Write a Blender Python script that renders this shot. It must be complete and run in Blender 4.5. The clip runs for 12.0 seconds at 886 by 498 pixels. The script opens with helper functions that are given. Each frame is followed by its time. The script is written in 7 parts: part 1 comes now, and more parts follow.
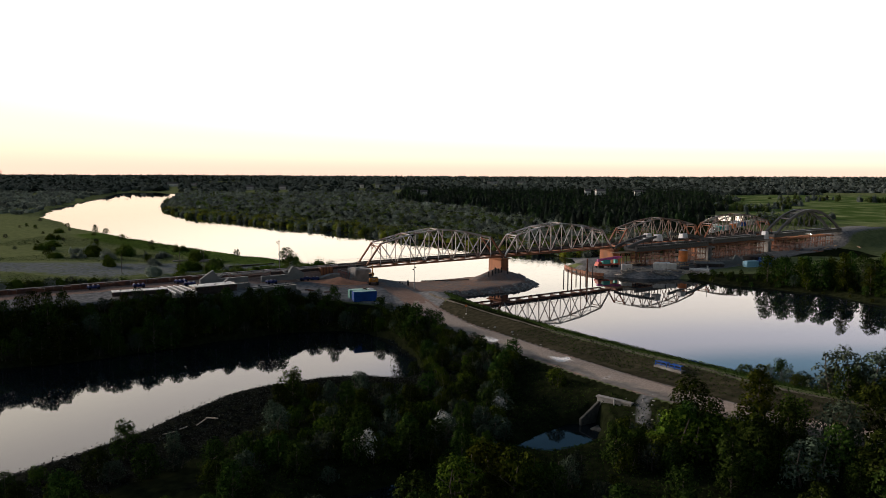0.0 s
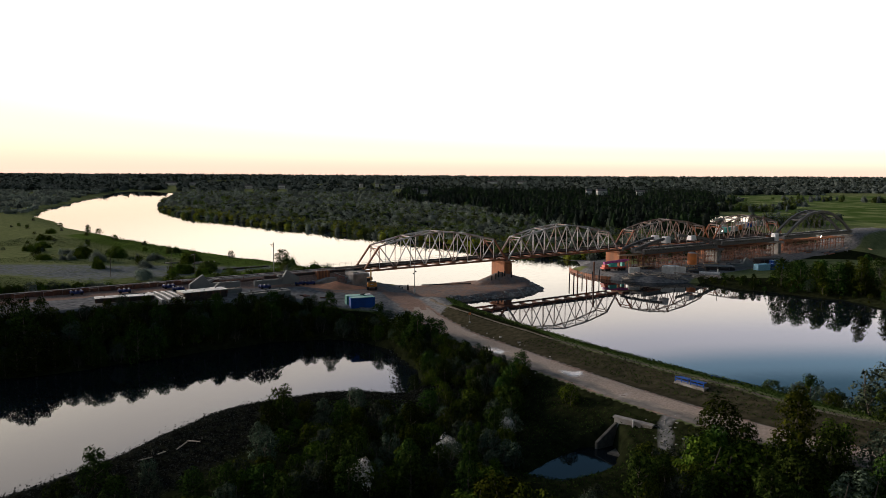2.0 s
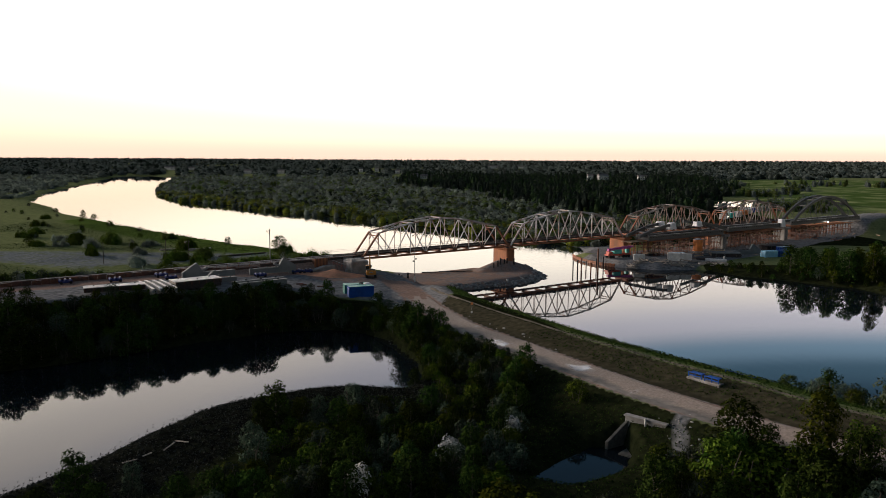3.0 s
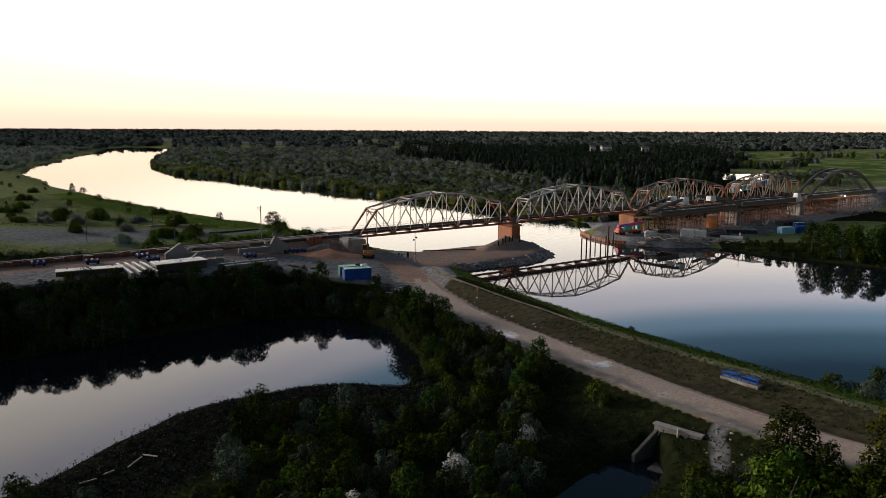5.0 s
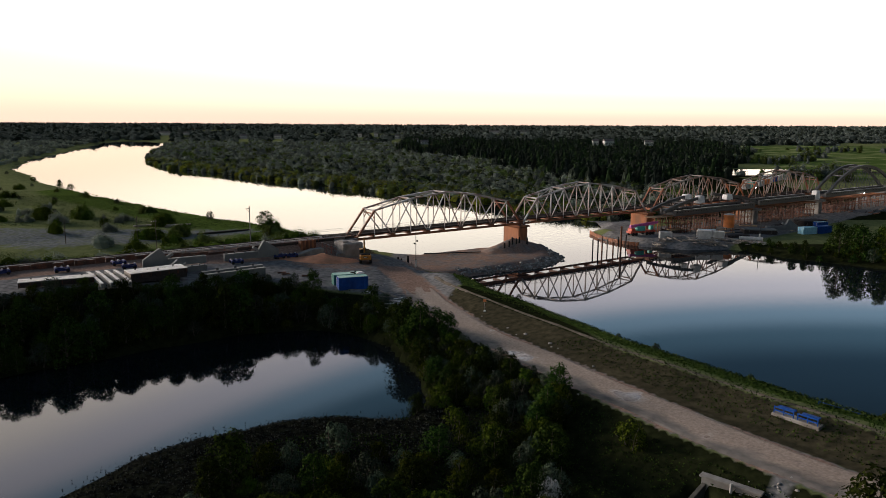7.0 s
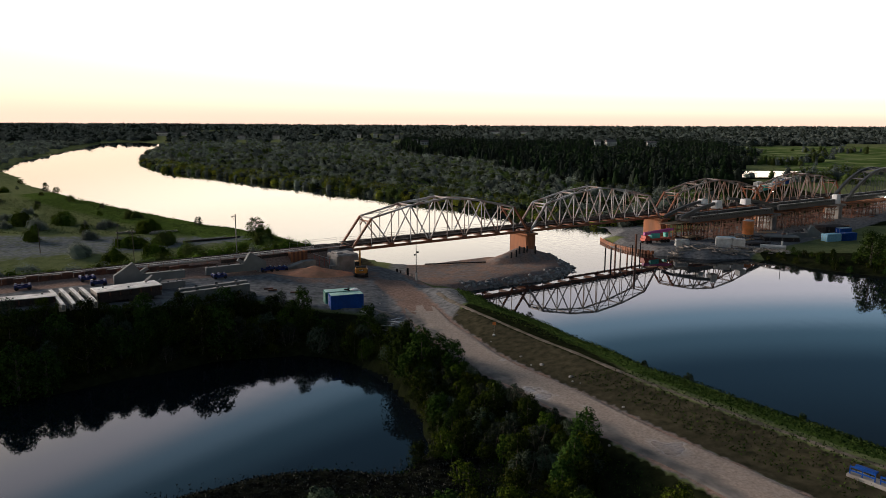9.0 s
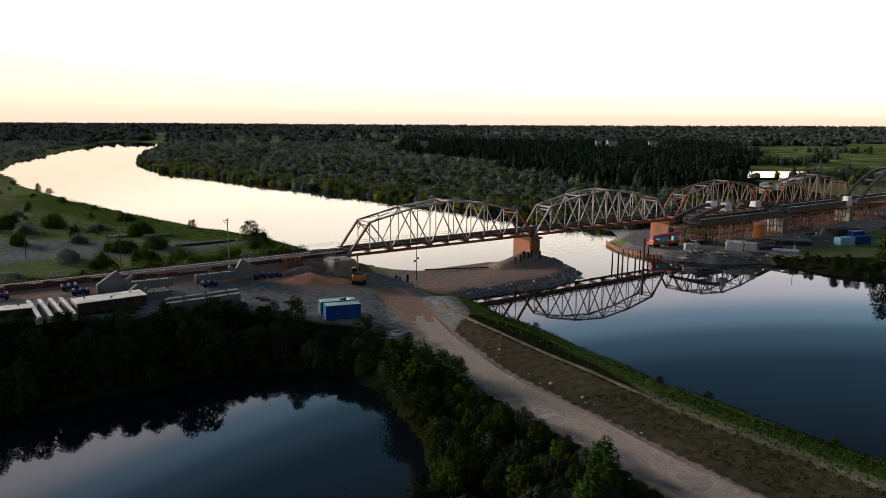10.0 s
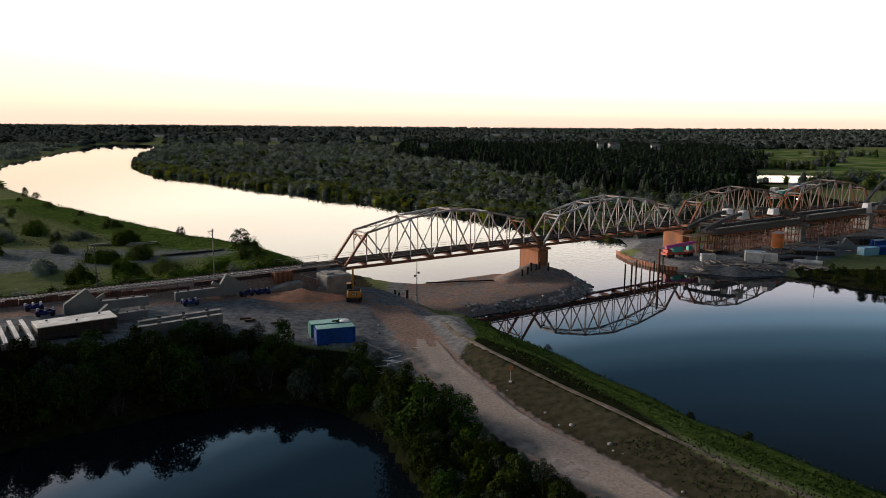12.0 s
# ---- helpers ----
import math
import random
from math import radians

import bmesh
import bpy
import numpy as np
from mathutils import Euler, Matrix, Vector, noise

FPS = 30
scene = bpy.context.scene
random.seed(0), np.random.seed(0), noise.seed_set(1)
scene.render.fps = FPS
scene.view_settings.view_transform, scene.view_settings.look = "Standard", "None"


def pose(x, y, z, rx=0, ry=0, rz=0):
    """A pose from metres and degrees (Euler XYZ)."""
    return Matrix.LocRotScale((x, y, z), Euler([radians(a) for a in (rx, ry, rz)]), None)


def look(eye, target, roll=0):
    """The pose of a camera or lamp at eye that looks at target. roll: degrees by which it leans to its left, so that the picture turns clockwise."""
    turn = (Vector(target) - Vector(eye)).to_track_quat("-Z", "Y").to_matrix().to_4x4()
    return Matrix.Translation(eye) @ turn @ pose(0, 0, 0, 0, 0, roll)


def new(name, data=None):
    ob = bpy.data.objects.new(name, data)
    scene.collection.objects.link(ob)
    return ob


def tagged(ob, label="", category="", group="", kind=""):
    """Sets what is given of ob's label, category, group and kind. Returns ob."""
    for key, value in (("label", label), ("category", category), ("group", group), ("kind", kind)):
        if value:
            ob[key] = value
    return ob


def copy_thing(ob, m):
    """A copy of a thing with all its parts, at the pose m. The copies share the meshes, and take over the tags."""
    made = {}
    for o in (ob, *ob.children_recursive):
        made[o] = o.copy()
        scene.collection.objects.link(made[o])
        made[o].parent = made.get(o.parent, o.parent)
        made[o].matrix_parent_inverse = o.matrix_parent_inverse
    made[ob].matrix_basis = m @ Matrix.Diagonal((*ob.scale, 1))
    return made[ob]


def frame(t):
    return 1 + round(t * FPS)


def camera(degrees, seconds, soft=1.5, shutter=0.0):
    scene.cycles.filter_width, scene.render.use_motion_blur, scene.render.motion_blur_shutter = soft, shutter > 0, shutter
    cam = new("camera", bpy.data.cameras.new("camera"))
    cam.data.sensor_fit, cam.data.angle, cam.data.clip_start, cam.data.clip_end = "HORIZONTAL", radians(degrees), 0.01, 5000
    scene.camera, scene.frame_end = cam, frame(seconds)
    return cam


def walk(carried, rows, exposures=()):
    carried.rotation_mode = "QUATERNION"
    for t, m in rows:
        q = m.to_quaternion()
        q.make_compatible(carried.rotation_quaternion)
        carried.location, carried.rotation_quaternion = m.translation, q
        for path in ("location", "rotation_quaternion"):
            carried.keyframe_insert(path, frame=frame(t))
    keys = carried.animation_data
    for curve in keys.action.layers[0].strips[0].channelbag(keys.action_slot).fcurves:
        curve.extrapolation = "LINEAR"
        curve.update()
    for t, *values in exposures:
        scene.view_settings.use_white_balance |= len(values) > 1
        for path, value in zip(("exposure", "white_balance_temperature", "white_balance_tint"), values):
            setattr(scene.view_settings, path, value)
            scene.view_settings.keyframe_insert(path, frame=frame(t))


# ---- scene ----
cam = camera(62.0, 12.0, soft=0.6)
PATH = [
    (0, (0.715, 5.35, 38.873), (0.715, 7.339, 38.667), 0.2),
    (0.5, (0.554, 7.441, 38.909), (0.554, 9.431, 38.703), 0.3),
    (1, (0.392, 9.773, 38.968), (0.392, 11.763, 38.763), 0.3),
    (1.5, (0.276, 12.292, 39.012), (0.277, 14.282, 38.807), 0.3),
    (2, (0.143, 15.007, 39.007), (0.144, 16.997, 38.799), 0.3),
    (2.5, (-0.025, 17.878, 39.007), (-0.024, 19.865, 38.779), 0.3),
    (3, (-0.101, 20.939, 39.014), (-0.1, 22.923, 38.765), 0.3),
    (5, (-0.661, 33.882, 39.177), (-0.66, 35.855, 38.851), 0.3),
    (5.5, (-0.759, 37.312, 39.22), (-0.759, 39.283, 38.879), 0.3),
    (6, (-0.932, 40.976, 39.266), (-0.931, 42.947, 38.924), 0.3),
    (6.5, (-1.134, 44.601, 39.277), (-1.133, 46.572, 38.935), 0.3),
    (7, (-1.38, 48.447, 39.329), (-1.379, 50.418, 38.987), 0.3),
    (7.2, (-1.484, 49.991, 39.338), (-1.484, 51.962, 38.998), 0.2),
    (9, (-2.098, 63.519, 39.349), (-2.096, 65.49, 39.008), 0.3),
    (9.5, (-2.234, 67.332, 39.385), (-2.232, 69.302, 39.043), 0.3),
    (10, (-2.42, 71.084, 39.419), (-2.418, 73.055, 39.077), 0.3),
    (10.5, (-2.62, 74.525, 39.447), (-2.618, 76.495, 39.105), 0.4),
    (11, (-2.736, 77.786, 39.49), (-2.734, 79.756, 39.147), 0.4),
    (11.5, (-2.893, 80.789, 39.532), (-2.891, 82.76, 39.19), 0.4),
    (12, (-3.031, 83.673, 39.582), (-3.028, 85.644, 39.246), 0.4),
]
EXPOSURE = 0.55
walk_rows = [(t, look(eye, target, roll)) for t, eye, target, roll in PATH]
walk(cam, walk_rows)

# ---- world, sun, exposure ----
SUN_AZ, SUN_EL = -62.0, 1.0          # degrees from +y towards +x, degrees up
scene.view_settings.exposure = EXPOSURE
world = bpy.data.worlds.new("dusk_sky")
scene.world = world
world.use_nodes = True
wn, wl = world.node_tree.nodes, world.node_tree.links
sky = wn.new("ShaderNodeTexSky")
sky.sky_type = "NISHITA"
sky.sun_disc = False
sky.sun_elevation = radians(SUN_EL)
sky.sun_rotation = radians(SUN_AZ)
sky.air_density, sky.dust_density, sky.ozone_density = 1.0, 1.5, 2.0
# afterglow: pale and bright low down all round, falling to deep blue overhead
tc, sep, ramp = wn.new("ShaderNodeTexCoord"), wn.new("ShaderNodeSeparateXYZ"), wn.new("ShaderNodeValToRGB")
wl.new(tc.outputs["Generated"], sep.inputs[0])
# the glow reaches highest over the sunken sun and thins out away from it
dot, lift, mul = wn.new("ShaderNodeVectorMath"), wn.new("ShaderNodeMath"), wn.new("ShaderNodeMath")
dot.operation, lift.operation, mul.operation = "DOT_PRODUCT", "MULTIPLY_ADD", "MULTIPLY"
dot.inputs[1].default_value = (math.sin(radians(-45)), math.cos(radians(-45)), 0)
lift.inputs[1].default_value, lift.inputs[2].default_value = 1.66, 0.24
away, root_ = wn.new("ShaderNodeMath"), wn.new("ShaderNodeMath")
away.operation, root_.operation = "SUBTRACT", "SQRT"
away.inputs[0].default_value = 1.0
wl.new(tc.outputs["Generated"], dot.inputs[0])
wl.new(dot.outputs["Value"], away.inputs[1])
wl.new(away.outputs[0], root_.inputs[0])
wl.new(root_.outputs[0], lift.inputs[0])
wl.new(lift.outputs[0], mul.inputs[0])
wl.new(sep.outputs["Z"], mul.inputs[1])
wl.new(mul.outputs[0], ramp.inputs[0])
GLOW = ((0.0, (0.84, 0.56, 0.44)), (0.03, (0.96, 0.76, 0.58)), (0.09, (1.52, 1.27, 1.02)), (0.17, (1.6, 1.43, 1.2)), (0.25, (1.28, 1.15, 1.05)), (0.32, (0.90, 0.875, 0.98)),
        (0.37, (0.30, 0.48, 0.66)), (0.41, (0.105, 0.215, 0.32)), (0.47, (0.034, 0.085, 0.145)), (0.7, (0.012, 0.024, 0.042)), (1.0, (0.007, 0.014, 0.026)))
while len(ramp.color_ramp.elements) < len(GLOW):
    ramp.color_ramp.elements.new(0.5)
for e, (p, c) in zip(ramp.color_ramp.elements, GLOW):
    e.position, e.color = p, (*c, 1)
ramp.color_ramp.interpolation = "EASE"
add = wn.new("ShaderNodeMixRGB")
add.blend_type = "ADD"
add.inputs[0].default_value = 0.05
fade, dim = wn.new("ShaderNodeMapRange"), wn.new("ShaderNodeMixRGB")
fade.inputs["From Min"].default_value, fade.inputs["From Max"].default_value = -0.5, 0.2
fade.inputs["To Min"].default_value, fade.inputs["To Max"].default_value = 0.34, 1.0
dim.blend_type, dim.inputs[0].default_value = "MULTIPLY", 1.0
wl.new(dot.outputs["Value"], fade.inputs["Value"])
wl.new(ramp.outputs[0], dim.inputs[1])
wl.new(fade.outputs[0], dim.inputs[2])
wl.new(dim.outputs[0], add.inputs[1])
wl.new(sky.outputs[0], add.inputs[2])
# soft blue-grey light of the sky overhead
high, dome = wn.new("ShaderNodeMapRange"), wn.new("ShaderNodeMixRGB")
high.interpolation_type = "SMOOTHSTEP"
high.inputs["From Min"].default_value, high.inputs["From Max"].default_value = 0.5, 0.85
dome.blend_type = "ADD"
dome.inputs[2].default_value = (0.05, 0.062, 0.078, 1)
wl.new(sep.outputs["Z"], high.inputs["Value"])
wl.new(high.outputs[0], dome.inputs[0])
wl.new(add.outputs[0], dome.inputs[1])
wl.new(dome.outputs[0], wn["Background"].inputs[0])
wn["Background"].inputs[1].default_value = 1.0
sun = new("sun", bpy.data.lights.new("sun", "SUN"))
sun.data.energy, sun.data.angle, sun.data.color = 3.1, radians(20), (1.0, 0.85, 0.74)
sx, sy = math.sin(radians(SUN_AZ)), math.cos(radians(SUN_AZ))
sun.matrix_world = look((0, 0, 300), (-sx * 100, -sy * 100, 300 - 100 * math.tan(radians(11.0))))


# ---- materials ----
def surface(name, c1, c2, scale=1.0, rough=0.8, metal=0.0, bump=0.3, big=None, bigscale=0.08, bigmix=0.5, spec=0.5, detail=6, contrast=0.25, streak=0.0, rand=0.0):
    """Two colours mixed by grain, a third by large stains, with fine relief, at world size."""
    m = bpy.data.materials.new(name)
    m.use_nodes = True
    n, l = m.node_tree.nodes, m.node_tree.links
    b = n["Principled BSDF"]
    geo = n.new("ShaderNodeNewGeometry")
    pos = geo.outputs["Position"]
    if streak:
        mp = n.new("ShaderNodeMapping")
        mp.inputs["Scale"].default_value = (1, 1, streak)
        l.new(pos, mp.inputs[0])
        pos = mp.outputs[0]
    t1 = n.new("ShaderNodeTexNoise")
    t1.inputs["Scale"].default_value, t1.inputs["Detail"].default_value = scale, detail
    l.new(pos, t1.inputs["Vector"])
    r1 = n.new("ShaderNodeValToRGB")
    r1.color_ramp.elements[0].position, r1.color_ramp.elements[1].position = 0.5 - contrast, 0.5 + contrast
    r1.color_ramp.elements[0].color, r1.color_ramp.elements[1].color = (*c1, 1), (*c2, 1)
    l.new(t1.outputs["Fac"], r1.inputs[0])
    col = r1.outputs[0]
    if big:
        t2 = n.new("ShaderNodeTexNoise")
        t2.inputs["Scale"].default_value, t2.inputs["Detail"].default_value = bigscale, 5
        l.new(pos, t2.inputs["Vector"])
        r2 = n.new("ShaderNodeValToRGB")
        r2.color_ramp.elements[0].position, r2.color_ramp.elements[1].position = 0.42, 0.62
        r2.color_ramp.elements[1].color = (bigmix, bigmix, bigmix, 1)
        l.new(t2.outputs["Fac"], r2.inputs[0])
        mx = n.new("ShaderNodeMixRGB")
        l.new(r2.outputs[0], mx.inputs[0])
        l.new(col, mx.inputs[1])
        mx.inputs[2].default_value = (*big, 1)
        col = mx.outputs[0]
    if rand:
        oi = n.new("ShaderNodeObjectInfo")
        mr = n.new("ShaderNodeMapRange")
        mr.inputs["To Min"].default_value, mr.inputs["To Max"].default_value = 1 - rand, 1 + rand
        l.new(oi.outputs["Random"], mr.inputs["Value"])
        hv = n.new("ShaderNodeHueSaturation")
        l.new(mr.outputs[0], hv.inputs["Value"])
        l.new(col, hv.inputs["Color"])
        col = hv.outputs[0]
    l.new(col, b.inputs["Base Color"])
    b.inputs["Roughness"].default_value, b.inputs["Metallic"].default_value = rough, metal
    b.inputs["Specular IOR Level"].default_value = spec
    if bump:
        bp = n.new("ShaderNodeBump")
        bp.inputs["Strength"].default_value, bp.inputs["Distance"].default_value = bump, 0.5 / scale * 0.3
        l.new(t1.outputs["Fac"], bp.inputs["Height"])
        l.new(bp.outputs[0], b.inputs["Normal"])
    return m


def leafy(name, c1, c2, rand=0.35, hue=0.03, thin=0.0, many=False):
    """Foliage: colour varies from leaf clump to leaf clump and from plant to plant."""
    m = bpy.data.materials.new(name)
    m.use_nodes = True
    n, l = m.node_tree.nodes, m.node_tree.links
    b = n["Principled BSDF"]
    geo, oi = n.new("ShaderNodeNewGeometry"), n.new("ShaderNodeObjectInfo")
    r = n.new("ShaderNodeValToRGB")
    r.color_ramp.elements[0].color, r.color_ramp.elements[1].color = (*c1, 1), (*c2, 1)
    l.new(geo.outputs["Random Per Island"], r.inputs[0])
    own = oi.outputs["Random"]
    if many:
        at = n.new("ShaderNodeAttribute")
        at.attribute_name = "plant"
        own = at.outputs["Fac"]
    hv = n.new("ShaderNodeHueSaturation")
    for key, lo, hi in (("Value", 1 - rand, 1 + rand), ("Hue", 0.5 - hue, 0.5 + hue)):
        mr = n.new("ShaderNodeMapRange")
        mr.inputs["To Min"].default_value, mr.inputs["To Max"].default_value = lo, hi
        l.new(own, mr.inputs["Value"])
        l.new(mr.outputs[0], hv.inputs[key])
    l.new(r.outputs[0], hv.inputs["Color"])
    l.new(hv.outputs[0], b.inputs["Base Color"])
    b.inputs["Roughness"].default_value = 1.0
    b.inputs["Specular IOR Level"].default_value = 0.0
    if thin:
        tr, ms = n.new("ShaderNodeBsdfTranslucent"), n.new("ShaderNodeMixShader")
        l.new(hv.outputs[0], tr.inputs["Color"])
        ms.inputs[0].default_value = thin
        l.new(b.outputs[0], ms.inputs[1]), l.new(tr.outputs[0], ms.inputs[2])
        l.new(ms.outputs[0], n["Material Output"].inputs["Surface"])
    return m


M_STEEL = surface("grey_painted_steel", (0.33, 0.34, 0.35), (0.50, 0.51, 0.52), 3.0, 0.38, 0.0, 0.08, (0.20, 0.08, 0.035), 0.25, 0.8)
M_OLDSTEEL = surface("rust_bitten_old_paint", (0.14, 0.125, 0.115), (0.27, 0.25, 0.235), 2.5, 0.5, 0.0, 0.1, (0.20, 0.08, 0.04), 0.3, 0.75)
M_RUST = surface("rusted_red_steel", (0.19, 0.057, 0.021), (0.33, 0.113, 0.044), 2.0, 0.6, 0.0, 0.2, (0.10, 0.05, 0.035), 0.2, 0.6)
M_DARKSTEEL = surface("dark_deck_steel", (0.035, 0.03, 0.03), (0.07, 0.055, 0.05), 2.0, 0.75, 0.0, 0.1, spec=0.25)
M_NEWSTEEL = surface("dark_grey_primed_steel", (0.045, 0.048, 0.052), (0.075, 0.078, 0.082), 1.5, 0.42, 0.0, 0.05)
M_CONC = surface("weathered_concrete", (0.24, 0.23, 0.22), (0.34, 0.33, 0.31), 1.2, 0.9, 0, 0.3, (0.14, 0.12, 0.11), 0.35, 0.7)
M_NAVY = surface("navy_painted_steel", (0.015, 0.025, 0.10), (0.03, 0.045, 0.16), 2.0, 0.75, 0, 0.05, spec=0.15)
M_BLUE = surface("blue_container_paint", (0.002, 0.05, 0.27), (0.004, 0.075, 0.36), 1.2, 0.6, 0, 0.05, (0.008, 0.05, 0.20), 0.5, 0.5, spec=0.2)
M_GREEN = surface("green_container_paint", (0.02, 0.17, 0.14), (0.03, 0.22, 0.18), 1.2, 0.5, 0, 0.05)
M_TEAL = surface("teal_container_roof", (0.16, 0.38, 0.33), (0.24, 0.50, 0.44), 1.5, 0.55, 0, 0.05)
M_PALEROOF = surface("pale_blue_roof", (0.36, 0.52, 0.62), (0.48, 0.64, 0.72), 1.5, 0.5, 0, 0.05)
M_WHITE = surface("white_painted_metal", (0.55, 0.55, 0.53), (0.75, 0.75, 0.73), 1.5, 0.5, 0, 0.05, (0.40, 0.38, 0.35), 0.4, 0.6)
M_PALESTEEL = surface("pale_deck_plate", (0.50, 0.49, 0.48), (0.70, 0.69, 0.67), 0.9, 0.45, 0, 0.05, (0.30, 0.28, 0.27), 0.3, 0.7)
M_PLATE = surface("grey_green_girder_paint", (0.17, 0.185, 0.19), (0.23, 0.245, 0.245), 0.8, 0.9, 0, 0.04, (0.16, 0.17, 0.17), 0.25, 0.6, spec=0.1)
# paler than the girder paint: sky sheen on top flanges put into colour
M_FLANGE = surface("dull_grey_flange", (0.27, 0.27, 0.265), (0.38, 0.375, 0.36), 0.8, 0.75, 0, 0.04, (0.2, 0.2, 0.2), 0.3, 0.6, spec=0.08)
M_MATT = surface("matt_grey_primer", (0.2, 0.205, 0.205), (0.30, 0.30, 0.295), 0.8, 1.0, 0, 0.04, spec=0.0)
M_YELLOW = surface("yellow_machine_paint", (0.40, 0.155, 0.015), (0.50, 0.21, 0.022), 2.0, 0.45, 0, 0.05)
M_BLACK = surface("black_rubber_and_iron", (0.012, 0.012, 0.012), (0.03, 0.03, 0.03), 3.0, 0.8, 0, 0.1, spec=0.2)
M_ORANGE = surface("orange_tank_paint", (0.74, 0.20, 0.035), (0.85, 0.27, 0.06), 1.5, 0.5, 0, 0.05, (0.35, 0.12, 0.05), 0.5, 0.4)
M_PINK = surface("magenta_crane_paint", (0.40, 0.06, 0.26), (0.52, 0.09, 0.34), 2.0, 0.45, 0, 0.03)
M_CYAN = surface("turquoise_paint", (0.05, 0.40, 0.34), (0.08, 0.52, 0.45), 2.0, 0.5, 0, 0.03)
M_RED = surface("red_paint", (0.42, 0.06, 0.03), (0.55, 0.09, 0.05), 2.0, 0.5, 0, 0.05)
M_TIMBER = surface("grey_weathered_timber", (0.22, 0.19, 0.16), (0.42, 0.37, 0.32), 3.0, 0.85, 0, 0.2, rand=0.35)
M_PLANK = surface("raw_formwork_plank", (0.36, 0.24, 0.14), (0.52, 0.37, 0.23), 2.5, 0.8, 0, 0.1, rand=0.2)
M_ROCK = surface("grey_riprap_stone", (0.16, 0.15, 0.14), (0.36, 0.34, 0.32), 2.5, 0.9, 0, 0.4, rand=0.4)
M_SAND = surface("orange_sand", (0.56, 0.23, 0.12), (0.74, 0.34, 0.19), 1.2, 0.95, 0, 0.3, (0.30, 0.17, 0.10), 0.25, 0.5)
M_PLINTH = surface("rust_stained_pier_stone", (0.26, 0.095, 0.04), (0.40, 0.16, 0.072), 0.8, 0.85, 0, 0.2, (0.17, 0.085, 0.05), 0.5, 0.7, streak=0.25)
M_TARP = surface("white_tarpaulin", (0.74, 0.74, 0.74), (0.86, 0.86, 0.86), 1.5, 0.6, 0, 0.2)
M_TARPBLUE = surface("light_blue_tarpaulin", (0.22, 0.50, 0.66), (0.34, 0.62, 0.78), 1.5, 0.6, 0, 0.3)
M_ROOF = surface("dark_roof_sheet", (0.10, 0.09, 0.09), (0.18, 0.16, 0.15), 1.0, 0.7, 0, 0.1)
M_GLASS = surface("dark_window_glass", (0.02, 0.025, 0.03), (0.03, 0.035, 0.04), 1.0, 0.08, 0, 0.0)
M_WALLRUST = surface("dark_rusted_sheeting", (0.06, 0.024, 0.015), (0.19, 0.068, 0.036), 1.5, 0.7, 0, 0.2, (0.03, 0.02, 0.018), 0.5, 0.7)
M_DARKCONC = surface("dark_mossy_concrete", (0.06, 0.06, 0.05), (0.15, 0.14, 0.12), 1.5, 0.9, 0, 0.3)
M_BARK = surface("bark", (0.05, 0.04, 0.03), (0.12, 0.10, 0.08), 6.0, 0.95, 0, 0.4)
M_WILLOW = leafy("willow_leaves", (0.006, 0.014, 0.003), (0.042, 0.066, 0.013), 0.5)
M_BUSH = leafy("bush_leaves", (0.008, 0.018, 0.002), (0.075, 0.098, 0.012), 0.5)
M_GREYLEAF = leafy("grey_willow_leaves", (0.018, 0.027, 0.017), (0.08, 0.102, 0.068), 0.5)
M_PINE = leafy("conifer_needles", (0.012, 0.025, 0.012), (0.03, 0.05, 0.022), 0.3, 0.01)
M_BLOSSOM = leafy("white_blossom", (0.45, 0.45, 0.42), (0.75, 0.75, 0.70), 0.1, 0.0)


